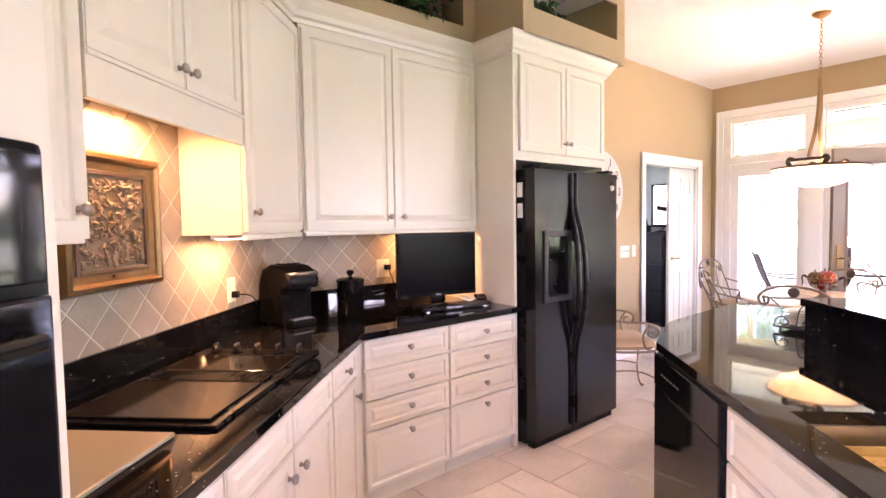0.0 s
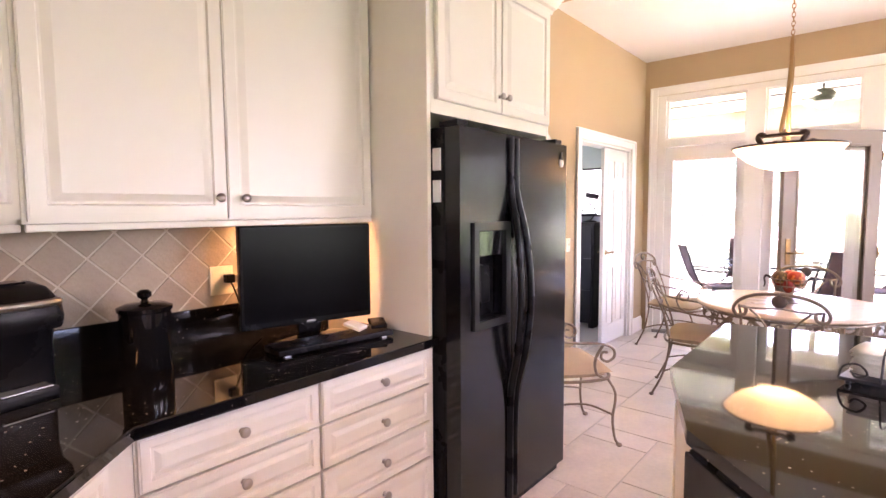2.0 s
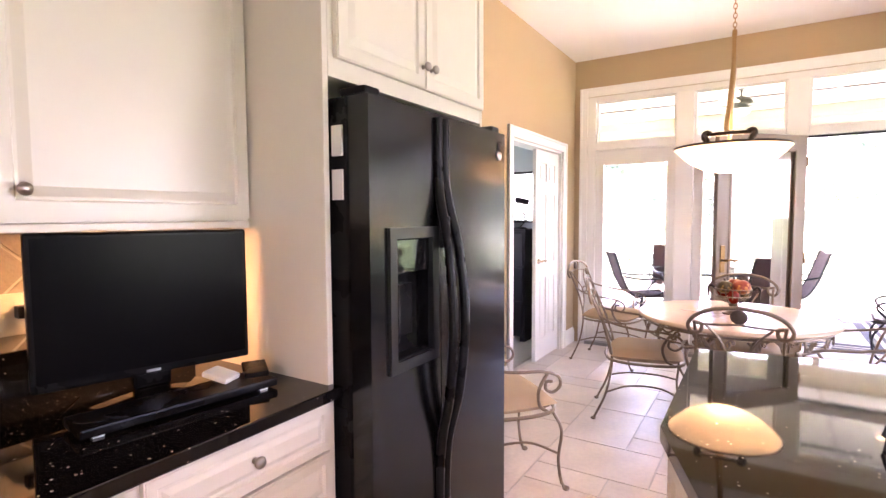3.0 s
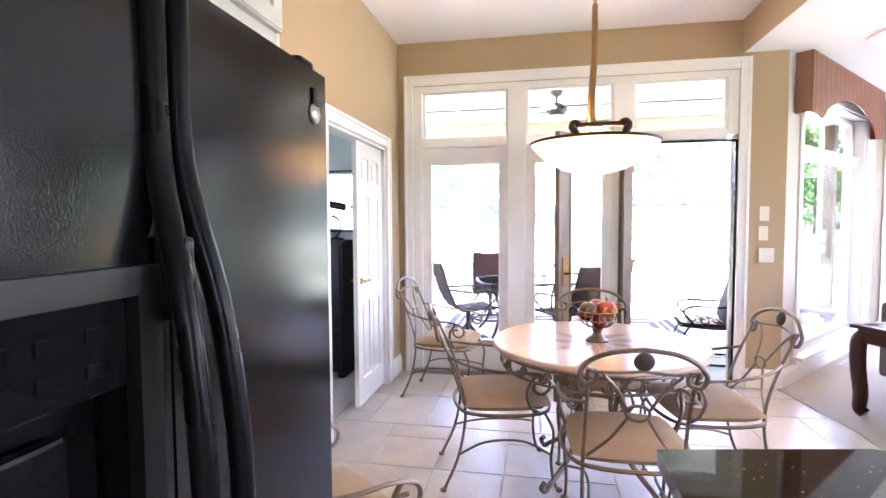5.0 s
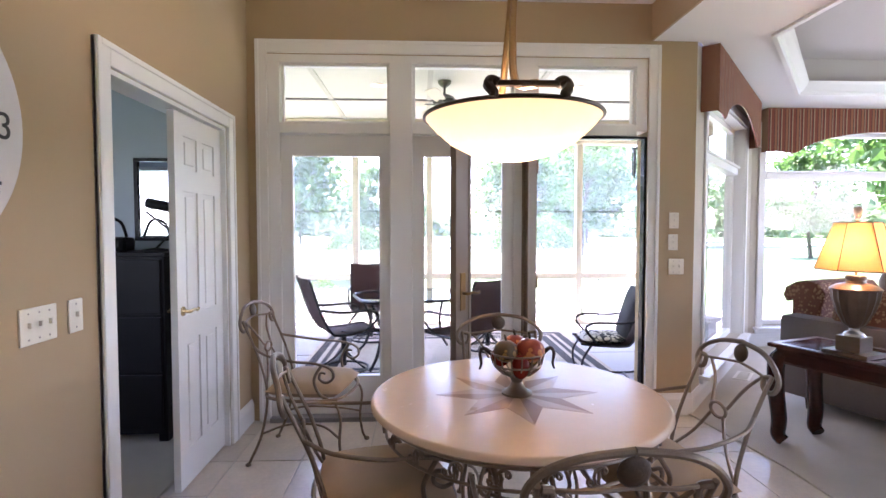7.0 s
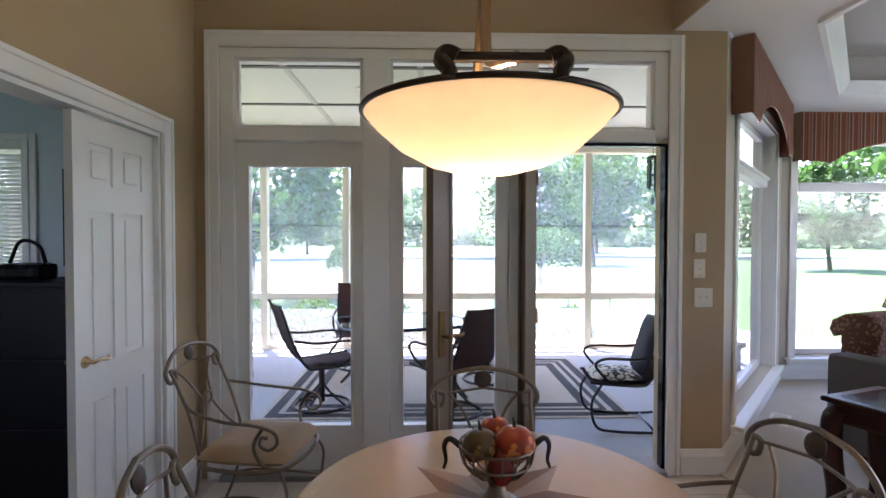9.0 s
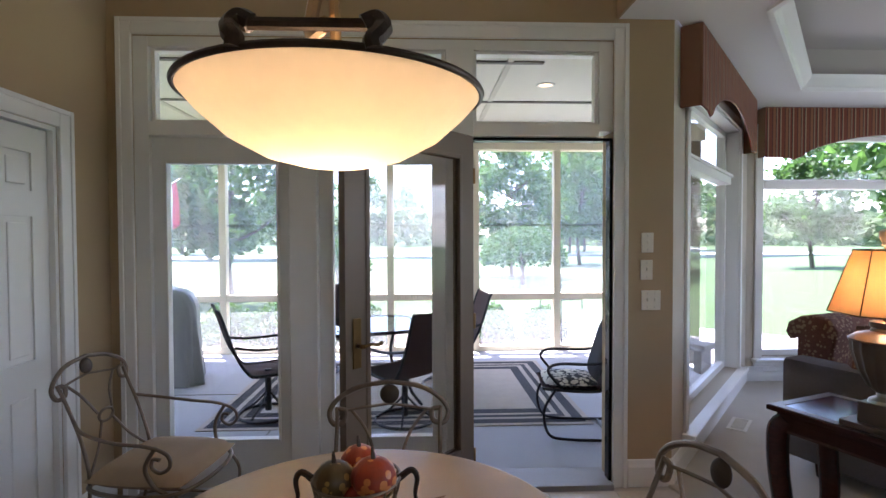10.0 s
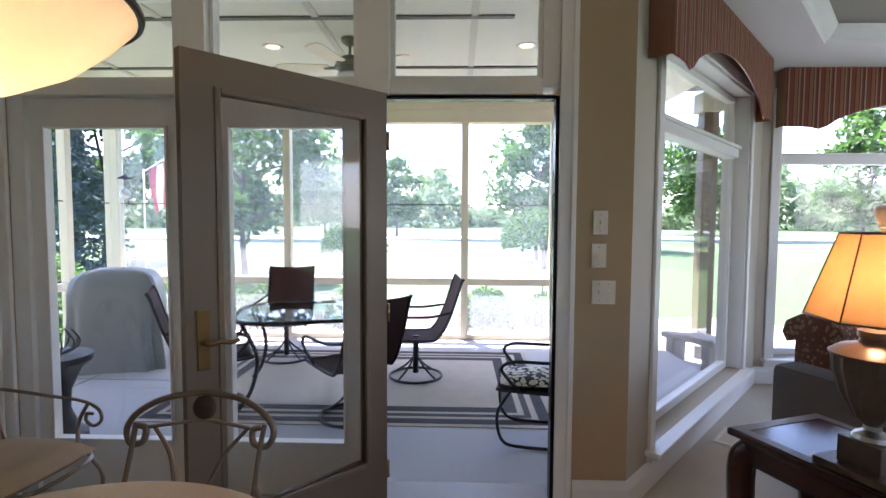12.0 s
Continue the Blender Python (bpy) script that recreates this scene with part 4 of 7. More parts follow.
# dishwasher and doors on the island's face towards the cooktop (face towards +n)
dw = part("dishwasher", box(0, 0.632, -0.03, 0.0, 0.10, 0.872, 0.006), BLACKPLASTIC, isl, "black dishwasher")
on_diag(dw, 2.602, -0.664, 0, 180)
part("control_panel", box(0.002, 0.630, -0.042, -0.031, 0.735, 0.868, 0.008), BLACKGLOSS, dw)
part("dishwasher_door", box(0.002, 0.630, -0.040, -0.031, 0.105, 0.730, 0.006), BLACKGLOSS, dw)
for k in range(6):
    part("button", box(0.10 + k * 0.035, 0.115 + k * 0.035, -0.0435, -0.0421, 0.798, 0.804), NICKEL, dw)
for u1, w in ((1.965, 0.50), (1.46, 0.50), (0.955, 0.50)):
    f = part("drawer_front", front(w, 0.170, stile=0.032), CABINET, isl)
    on_diag(f, u1, -0.664, 0.693, 180)
    f = part("door", front(w, 0.585), CABINET, isl)
    on_diag(f, u1, -0.664, 0.10, 180)
f = part("end_door", front(0.50, 0.76), CABINET, isl)
dv = Vector((2.775 - 2.286, 1.538 - 1.352))
f.matrix_basis = Matrix.Translation((2.772, 1.540, 0.10)) @ Matrix.Rotation(math.atan2(-dv.y, -dv.x), 4, "Z")
knob(f, 0.46, 0.52)
f = part("end_door", front(0.70, 0.76), CABINET, isl)
f.matrix_basis = Matrix.Translation((3.52, 1.545, 0.10)) @ Matrix.Rotation(radians(180.4), 4, "Z")

# ---- dining ----
TC = Vector((5.34, 1.535, 0))
table = thing("round_table", "round cream marble pedestal table with iron scrollwork", "table", Matrix.Translation(TC))
TR = 0.585
top = part("tabletop", lathe([(0, 0.722), (TR - 0.045, 0.722), (TR - 0.03, 0.728), (TR - 0.012, 0.732), (TR, 0.742), (TR, 0.752), (TR - 0.006, 0.76), (TR - 0.012, 0.763), (TR - 0.016, 0.7632), (TR - 0.03, 0.7632), (0, 0.7632)], 72), MARBLE, table, "polished cream marble top", True)
for k in range(8):
    a = 2 * math.pi * k / 8
    for hand, inlay in ((1, MARBLEDARK), (-1, MARBLEMID)):
        bm = bmesh.new()
        tri = [(0.0, a), (0.175, a + hand * math.pi / 8), (0.33, a)]
        v = [bm.verts.new((r * math.cos(q), r * math.sin(q), z)) for z in (0.7634, 0.7641) for r, q in tri]
        bm.faces.new(v[3:]), bm.faces.new(v[:3][::-1])
        for i in range(3):
            bm.faces.new((v[i], v[(i + 1) % 3], v[3 + (i + 1) % 3], v[3 + i]))
        part("star_inlay", bm, inlay, top, "tan marble star inlay")
ring = [(0.542 * math.cos(a * math.pi / 36), 0.542 * math.sin(a * math.pi / 36)) for a in range(72)]
bm = tube([(x, y, 0.712) for x, y in ring], 0.007, 6, closed=True)
tube([(x * 0.97, y * 0.97, 0.632) for x, y in ring], 0.006, 6, bm, closed=True)
part("apron_ring", bm, IRON, table, "", True)
for k in range(22):
    a = 2 * math.pi * k / 22
    pts = []
    for i in range(25):
        s = i / 24
        th = -2.2 * math.pi * (1 - s) if s < 0.5 else 2.2 * math.pi * s
        q = abs(s - 0.5) * 2
        w = 0.026 * (1 - 0.75 * q)
        cx, cz = (-0.03 if s < 0.5 else 0.03), (0.655 if s < 0.5 else 0.69)
        ang = 5.0 * q * math.pi / 2
        px = cx * (0.25 + 0.75 * q) + w * math.sin(ang) * (1 if s < 0.5 else -1)
        pz = 0.672 + (cz - 0.672) * q * 1.2 + w * math.cos(ang) * (1 if s < 0.5 else -1)
        pts.append((0.535, px, pz))
    part("apron_scroll", tube(pts, 0.0055, 5, m=Matrix.Rotation(a, 4, "Z")), IRON, table, "", True)
for k in range(4):
    a = math.pi / 4 + k * math.pi / 2
    m = Matrix.Rotation(a, 4, "Z")
    bm = tube(spline([(0.48, 0, 0.70), (0.30, 0, 0.66), (0.16, 0, 0.52), (0.13, 0, 0.34), (0.22, 0, 0.16), (0.36, 0, 0.05), (0.40, 0, 0.02), (0.43, 0, 0.045), (0.405, 0, 0.07)], 6), 0.014, 8, m=m)
    tube(spline([(0.13, 0, 0.60), (0.20, 0, 0.55), (0.24, 0, 0.47), (0.20, 0, 0.42), (0.16, 0, 0.46), (0.18, 0, 0.49)], 5), 0.008, 6, bm, m)
    part("leg", bm, IRON, table, "", True)
bm = tube([(0.15 * math.cos(a * math.pi / 12), 0.15 * math.sin(a * math.pi / 12), 0.40) for a in range(24)], 0.009, 6, closed=True)
part("leg_ring", bm, IRON, table, "", True)


def spiral(cx, cz, r0, turns, start, y, n=26, hand=1):
    return [(cx + r0 * (1 - 0.78 * i / n) * math.cos(start + hand * 2 * math.pi * turns * i / n), y, cz + r0 * (1 - 0.78 * i / n) * math.sin(start + hand * 2 * math.pi * turns * i / n)) for i in range(n + 1)]


def dining_chair(m, label):
    """Scrolled iron armchair: faces -y, seat centre at the origin."""
    ch = thing("dining_chair", label, "chair", m, "chairs of the dining table")
    part("seat", pillow(0.50, 0.48, 0.10, 10, m=Matrix.Translation((0, -0.005, 0.415))), SUEDE, ch, "tan suede seat cushion", True)
    bm = tube(spline([(-0.225, -0.21, 0.43), (0.225, -0.21, 0.43), (0.215, 0.21, 0.43), (-0.215, 0.21, 0.43)], 8, True), 0.010, 6, closed=True)
    part("seat_frame", bm, IRON, ch, "", True)
    for s in (-1, 1):
        # front leg, curling back at the foot
        bm = tube(spline([(s * 0.225, -0.20, 0.43), (s * 0.245, -0.245, 0.33), (s * 0.235, -0.235, 0.18), (s * 0.235, -0.25, 0.06), (s * 0.24, -0.275, 0.012)], 6), 0.0080, 8)
        ball(0.016, 10, 6, (1.2, 1.2, 0.8), (s * 0.24, -0.278, 0.0135), bm)
        part("leg", bm, IRON, ch, "", True)
        # back leg and back upright in one sweep
        bm = tube(spline([(s * 0.215, 0.33, 0.012), (s * 0.205, 0.25, 0.20), (s * 0.20, 0.215, 0.43), (s * 0.195, 0.255, 0.62), (s * 0.195, 0.33, 0.80), (s * 0.200, 0.365, 0.875)], 6), 0.0080, 8)
        ball(0.015, 10, 6, (1.2, 1.2, 0.8), (s * 0.215, 0.333, 0.0125), bm)
        part("leg", bm, IRON, ch, "", True)
        # arm: from the upright forward, down to a scroll and to the seat
        arm = spline([(s * 0.195, 0.295, 0.72), (s * 0.255, 0.20, 0.69), (s * 0.285, 0.04, 0.665), (s * 0.285, -0.11, 0.655), (s * 0.28, -0.20, 0.625), (s * 0.28, -0.215, 0.575), (s * 0.28, -0.175, 0.545), (s * 0.28, -0.135, 0.565), (s * 0.28, -0.14, 0.60), (s * 0.28, -0.17, 0.60)], 6)
        bm = tube(arm, 0.0080, 8)
        tube(spline([(s * 0.28, -0.15, 0.652), (s * 0.275, -0.10, 0.56), (s * 0.25, -0.12, 0.47), (s * 0.235, -0.17, 0.43)], 6), 0.009, 8, bm)
        part("arm", bm, IRON, ch, "", True)
        # side scroll of the top rail
        bm = tube(spline([(s * 0.0, 0.40, 0.962), (s * 0.115, 0.392, 0.945), (s * 0.192, 0.375, 0.908), (s * 0.228, 0.365, 0.858), (s * 0.212, 0.355, 0.815), (s * 0.172, 0.352, 0.822), (s * 0.166, 0.36, 0.860), (s * 0.192, 0.365, 0.868)], 6), 0.0100, 8)
        part("top_rail", bm, IRON, ch, "", True)
        # diagonal struts crossing at the ring
        bm = tube(spline([(s * 0.145, 0.372, 0.860), (s * 0.085, 0.345, 0.79), (s * 0.045, 0.30, 0.70)], 5), 0.0065, 6)
        tube(spline([(s * 0.035, 0.29, 0.665), (s * 0.10, 0.255, 0.56), (s * 0.185, 0.225, 0.47)], 5), 0.0065, 6, bm)
        tube(spline([(s * 0.17, 0.36, 0.862), (s * 0.09, 0.382, 0.868), (0, 0.39, 0.878)], 4), 0.006, 6, bm)
        part("back_strut", bm, IRON, ch, "", True)
        bm = tube(spline([(s * 0.235, -0.24, 0.20), (s * 0.16, -0.10, 0.245), (s * 0.16, 0.10, 0.245), (s * 0.205, 0.25, 0.20)], 5), 0.007, 6)
        part("stretcher", bm, IRON, ch, "", True)
    bm = tube([(0.045 * math.cos(k * math.pi / 10), 0.295, 0.683 + 0.03 * math.sin(k * math.pi / 10)) for k in range(20)], 0.007, 6, closed=True)
    part("back_ring", bm, IRON, ch, "", True)
    bm = lathe([(0, -0.012), (0.026, -0.01), (0.036, -0.004), (0.038, 0.0), (0.036, 0.004), (0.026, 0.01), (0, 0.012)], 18, m=Matrix.Translation((0, 0.395, 0.915)) @ Matrix.Rotation(radians(80), 4, "X"))
    part("medallion", bm, MEDAL, ch, "dark round medallion", True)
    return ch


def chair_pose(x, y, fx, fy):
    return Matrix.Translation((x, y, 0)) @ Matrix.Rotation(math.atan2(fy, fx) + math.pi / 2, 4, "Z")


first = dining_chair(chair_pose(4.755, 1.478, 1, 0.02), "scrolled pewter iron armchair with tan suede seat")
for x, y, fx, fy in ((5.27, 2.07, 0.22, -1), (5.31, 0.99, -0.12, 1), (5.68, 1.50, -1, 0.0), (6.54, 2.60, -0.14, -1), (3.93, 2.57, 0.75, -0.65)):
    copy_thing(first, chair_pose(x, y, fx, fy))

# pendant lamp over the table
LX, LY = 5.28, 1.57
pend = thing("pendant_lamp", "lit alabaster bowl pendant with bronze arms and chain", "lamp", pose(LX, LY, 0))
part("bowl", lathe([(0, 1.69), (0.08, 1.695), (0.16, 1.715), (0.24, 1.757), (0.30, 1.81), (0.334, 1.848), (0.328, 1.85), (0.293, 1.816), (0.235, 1.768), (0.155, 1.727), (0, 1.704)], 64), LAMPGLASS, pend, "glowing cream glass bowl", True)
part("rim", tube([(0.337 * math.cos(a * math.pi / 36), 0.337 * math.sin(a * math.pi / 36), 1.853) for a in range(72)], 0.0075, 8, closed=True), DARKIRON, pend, "dark bronze rim", True)
for sx in (-1, 1):
    bar = part("cross_bar", tube([(sx * 0.285, -0.104, 1.905), (sx * 0.285, 0.104, 1.905)], 0.012, 8), DARKIRON, pend, "dark bronze bar", True)
    for sy in (-1, 1):
        bm = tube(spline([(sx * 0.285, sy * 0.098, 1.905), (sx * 0.283, sy * 0.120, 1.915), (sx * 0.292, sy * 0.132, 1.898), (sx * 0.308, sy * 0.126, 1.880), (sx * 0.316, sy * 0.116, 1.866), (sx * 0.318, sy * 0.118, 1.850)], 5), 0.021, 8, taper=(0.9, 0.8))
        part("bracket", bm, DARKIRON, pend, "curled dark bronze bracket", True)
    bm = tube(spline([(sx * 0.285, 0.03 * sx, 1.905), (sx * 0.17, 0.02, 1.945), (sx * 0.065, 0.012, 2.14), (sx * 0.03, 0, 2.34), (sx * 0.014, 0, 2.55), (sx * 0.003, 0, 2.585)], 6), 0.0145, 8)
    part("stem", bm, BRASS, pend, "bronze gold stem", True)
z = 2.58
k = 0
while z < CEIL - 0.05:
    link = [(0.010 * math.cos(a * math.pi / 8), 0, 0.019 * math.sin(a * math.pi / 8)) for a in range(16)]
    part("chain_link", tube(link, 0.0028, 5, m=Matrix.Translation((0, 0, z + 0.012)) @ Matrix.Rotation(radians(90 * (k % 2)), 4, "Z"), closed=True), BRASS, pend, "", True)
    z += 0.029
    k += 1
part("canopy", lathe([(0, CEIL - 0.045), (0.02, CEIL - 0.042), (0.05, CEIL - 0.025), (0.065, CEIL - 0.012), (0.068, CEIL), (0, CEIL)], 28), BRASS, pend, "bronze ceiling canopy", True)
lamp("pendant_bulb", "POINT", pose(LX, LY, 1.79), 1.7, (1, 0.80, 0.52), 0.05)

# ---- kitchen things ----
ck = thing("cooktop", "black glass downdraft cooktop set into the worktop", "cooktop", D(1.585, 0.80, 0.9125))
part("base", box(0, 0.815, 0, 0.49, 0, 0.012, 0.005), BLACKPLASTIC, ck)
part("griddle_cover", box(0.02, 0.335, 0.03, 0.46, 0.0125, 0.022, 0.004), mat("smoked_glass", (0.010, 0.008, 0.007), 0.10, vary=0.1, bump=0.0, spec=0.28), ck, "smoked glass cover")
part("griddle_cover", box(0.46, 0.665, 0.03, 0.46, 0.0125, 0.022, 0.004), bpy.data.materials["smoked_glass"], ck, "smoked glass cover")
bm = bmesh.new()
for k in range(30):
    box(0.348, 0.448, 0.035 + k * 0.0142, 0.042 + k * 0.0142, 0.0125, 0.021, 0.001, bm)
part("vent_grille", bm, BLACKPLASTIC, ck, "black slotted downdraft grille")
for k in range(5):
    y = 0.06 + k * 0.088
    kb = part("control_knob", lathe([(0, 0), (0.021, 0), (0.021, 0.006), (0.017, 0.01), (0.015, 0.028), (0, 0.03)], 18, m=Matrix.Translation((0.742, y, 0.0125))), BLACKGLOSS, ck)
    part("grip", box(0.725, 0.759, y - 0.004, y + 0.004, 0.0425, 0.052, 0.002), STEEL, kb, "steel grip")

# thin flat cream slab on the worktop, left of the cooktop
board = thing("cutting_board", "flat pale cream slab on the granite worktop", "cutting board", D(1.13, 0.885, 0.9125))
part("slab", box(0, 0.413, 0, 0.36, 0, 0.012, 0.005), mat("cream_slab_surface", (0.26, 0.22, 0.155), 0.3, vary=0.06, bump=0.01), board)

pq = thing("wall_plaque", "carved stone relief in a bronze frame on the tiles", "wall art", D(1.702, 1.345, 1.238))
W, H = 0.455, 0.453
part("panel", box(0.06, W - 0.06, -0.010, 0.0, 0.06, H - 0.06), WOVEN, pq)
bm = bmesh.new()
rnd = random.Random(4)
for k in range(260):
    x, z, q = rnd.uniform(0.085, W - 0.085), rnd.uniform(0.085, H - 0.085), rnd.uniform(0.004, 0.013)
    ball(q, 6, 4, (1, 0.9, rnd.uniform(0.5, 1.4)), (x, -0.012, z), bm)
for k in range(34):
    x, z, a = rnd.uniform(0.10, W - 0.10), rnd.uniform(0.10, H - 0.10), rnd.uniform(0, 6.28)
    tube(spline([(x, -0.014, z), (x + 0.02 * math.cos(a), -0.022, z + 0.02 * math.sin(a)), (x + 0.03 * math.cos(a + 0.9), -0.016, z + 0.03 * math.sin(a + 0.9))], 3), 0.004, 5, bm)
part("relief", bm, WOVEN, pq, "carved fruit and leaf relief", True)
bm = bmesh.new()
for x0, x1, z0, z1 in ((0.06, 0.075, 0.06, H - 0.06), (W - 0.075, W - 0.06, 0.06, H - 0.06), (0.0755, W - 0.0755, 0.06, 0.075), (0.0755, W - 0.0755, H - 0.075, H - 0.06)):
    box(x0, x1, -0.022, -0.0105, z0, z1, 0.003, bm)
part("inner_moulding", bm, MEDAL, pq, "dark inner moulding")
FRAMEP = [(0, 0), (0.0, 0.022), (0.008, 0.036), (0.022, 0.040), (0.032, 0.034), (0.036, 0.024), (0.052, 0.018), (0.062, 0.016), (0.062, 0)]
bm = bmesh.new()
t = moulding([(0, 0), (W, 0), (W, H), (0, H)], [(-o, h) for o, h in FRAMEP], closed=True)
merge(bm, t, Matrix(((1, 0, 0, 0), (0, 0, -1, 0), (0, 1, 0, 0), (0, 0, 0, 1))))
part("frame", bm, BRONZEFRAME, pq, "antique bronze frame", True)

cm = thing("coffee_maker", "black single-cup coffee maker on the worktop", "coffee maker", pose(1.30, 2.945, 0.9125, 0, 0, 12))
SIDEON = Matrix(((0, 0, 1, 0), (1, 0, 0, 0), (0, 1, 0, 0), (0, 0, 0, 1)))
side_line = [(-0.06, 0.0), (0.16, 0.0), (0.165, 0.10), (0.155, 0.22), (0.12, 0.30), (0.05, 0.325), (-0.05, 0.315), (-0.12, 0.28), (-0.135, 0.235), (-0.125, 0.20), (-0.075, 0.19), (-0.06, 0.16)]
part("body", prism(side_line, -0.098, 0.098, 0.026, m=SIDEON), BLACKPLASTIC, cm, "", True)
part("drip_tray", box(-0.075, 0.075, -0.125, -0.0605, 0, 0.035, 0.01), BLACKPLASTIC, cm)
part("drip_grate", box(-0.060, 0.060, -0.118, -0.068, 0.0352, 0.039, 0.001), STEEL, cm, "steel drip grate")
part("handle", tube(spline([(-0.084, -0.055, 0.255), (-0.080, -0.125, 0.262), (-0.04, -0.158, 0.264), (0.04, -0.158, 0.264), (0.080, -0.125, 0.262), (0.084, -0.055, 0.255)], 5), 0.011, 8, m=Matrix.Translation((0, 0, 0.016))), STEEL, cm, "silver lift handle", True)
part("control_strip", box(-0.05, 0.05, -0.02, 0.05, 0.323, 0.329, 0.002), BLACKGLOSS, cm)

can = thing("canister", "black lidded canister on the worktop", "canister", pose(1.66, 2.93, 0.9125))
part("body", lathe([(0, 0), (0.075, 0), (0.078, 0.004), (0.078, 0.195), (0, 0.2)], 28), BLACKGLOSS, can, "", True)
part("lid", lathe([(0, 0.2), (0.083, 0.2), (0.084, 0.212), (0.06, 0.222), (0.012, 0.226), (0.010, 0.236), (0.022, 0.246), (0.022, 0.26), (0.012, 0.268), (0, 0.269)], 28), BLACKGLOSS, can, "", True)

tv = thing("television", "small black flat-screen television on the worktop", "television", pose(2.262, 2.855, 0.9125, 0, 0, -15))
part("bezel", box(-0.277, 0.277, 0, 0.045, 0.06, 0.47, 0.008), BLACKPLASTIC, tv)
part("screen", box(-0.264, 0.264, -0.003, 0.0, 0.085, 0.457), SCREEN, tv)
part("neck", box(-0.05, 0.05, 0.01, 0.05, 0.02, 0.09, 0.01), BLACKPLASTIC, tv)
part("stand", lathe([(0, 0), (0.14, 0), (0.14, 0.008), (0.05, 0.02), (0, 0.022)], 28, m=Matrix.Diagonal((1.2, 0.7, 1, 1))), BLACKGLOSS, tv, "", True)
part("logo_bar", box(-0.018, 0.018, -0.0045, -0.003, 0.068, 0.075), STEEL, tv)
dev = thing("media_player", "slim black media box under the television", "media player", pose(2.26, 2.70, 0.9125, 0, 0, -8))
part("case", box(-0.26, 0.24, -0.07, 0.06, 0.006, 0.030, 0.006), BLACKPLASTIC, dev)
for x in (-0.22, 0.2):
    part("foot", box(x - 0.012, x + 0.012, -0.06, -0.04, 0, 0.0055), STEEL, dev)
part("display", box(-0.1, 0.02, -0.0715, -0.0702, 0.012, 0.024), BLACKGLOSS, dev)
for k, (x, y, c) in enumerate(((2.38, 2.705, PAPER), (2.465, 2.67, BLACKPLASTIC))):
    r = thing("remote_control" if k else "memo_pad", "black remote control beside the television" if k else "small printed memo pad", "remote" if k else "notepad", pose(x, y, 0.9435, 14, 0, 20 - 50 * k))
    part("case" if k else "pages", box(-0.035, 0.035, -0.03, 0.05, 0.008, 0.024, 0.005), c, r)


def wall_plate(m, gangs, toggles, label, w=None):
    ob = thing("light_switch" if toggles else "power_outlet", label, "switch" if toggles else "outlet", m)
    w = w or 0.045 * gangs + 0.028
    part("plate", box(-w / 2, w / 2, -0.007, 0, -0.06, 0.06, 0.003), PLATE, ob)
    for g in range(gangs):
        x = (g - (gangs - 1) / 2) * 0.046
        if toggles:
            part("toggle", box(x - 0.005, x + 0.005, -0.02, -0.0072, -0.004, 0.014, 0.002), PLATE, ob)
            for z in (-0.042, 0.042):
                part("screw", lathe([(0, 0), (0.0035, 0), (0.003, 0.0015), (0, 0.0015)], 8, m=Matrix.Translation((x, -0.0072, z)) @ Matrix.Rotation(radians(90), 4, "X")), NICKEL, ob)
        else:
            for z in (-0.022, 0.022):
                part("socket", box(x - 0.016, x + 0.016, -0.0085, -0.0072, z - 0.014, z + 0.014, 0.001), PLATE, ob)
    return ob


wall_plate(pose(5.035, NORTH - 0.0005, 1.115), 3, True, "ivory three-gang light switch on the tan wall")
wall_plate(pose(5.215, NORTH - 0.0005, 1.115), 1, True, "ivory single light switch on the tan wall")
EASTFACE = lambda y, z: pose(GW - 0.0005, y, z, 0, 0, -90)
wall_plate(EASTFACE(0.005, 1.49), 1, True, "ivory dimmer switch beside the glazed door")
wall_plate(EASTFACE(0.01, 1.325), 1, True, "ivory light switch beside the glazed door")
wall_plate(EASTFACE(-0.018, 1.14), 2, True, "ivory two-gang light switch beside the glazed door")
o1 = wall_plate(D(2.712, 1.346, 1.135), 1, False, "ivory power outlet with a black plug")
part("plug", box(-0.014, 0.014, -0.04, -0.0086, -0.038, -0.006, 0.004), BLACKPLASTIC, o1, "black plug")
part("cord", tube(spline([(0, -0.04, -0.022), (0.03, -0.075, -0.03), (0.10, -0.07, -0.06), (0.17, -0.06, -0.12), (0.24, -0.08, -0.225)], 6), 0.0035, 6), BLACKPLASTIC, o1, "black cord", True)
o2 = wall_plate(pose(2.04, NORTH - 0.0105, 1.15), 2, False, "ivory power outlet with black plugs behind the television", 0.1)
part("plug", box(0.005, 0.04, -0.045, -0.0086, -0.01, 0.025, 0.004), BLACKPLASTIC, o2, "black plug")
part("cord", tube(spline([(0.02, -0.04, 0.0), (0.035, -0.06, -0.06), (0.06, -0.07, -0.15), (0.12, -0.10, -0.22)], 6), 0.0035, 6), BLACKPLASTIC, o2, "black cord", True)

# lights under the wall cabinets
WARM = (1.0, 0.56, 0.20)
GLOW = mat("lit_lamp_lens", (0.9, 0.75, 0.5), 0.4, emit=((1, 0.66, 0.3), 0.6), bump=0)


def under_light(m, label, energy):
    ob = thing("cabinet_light", label, "lamp", m, "lights under the cabinets")
    part("case", box(-0.16, 0.16, -0.04, 0.04, -0.016, 0, 0.003), TRIM, ob)
    part("lens", box(-0.14, 0.14, -0.03, 0.03, -0.019, -0.0165, 0.001), GLOW, ob, "lit warm lens")
    l = lamp("cabinet_light_bulb", "AREA", m @ pose(0, 0, -0.022), energy, WARM, (0.26, 0.05))


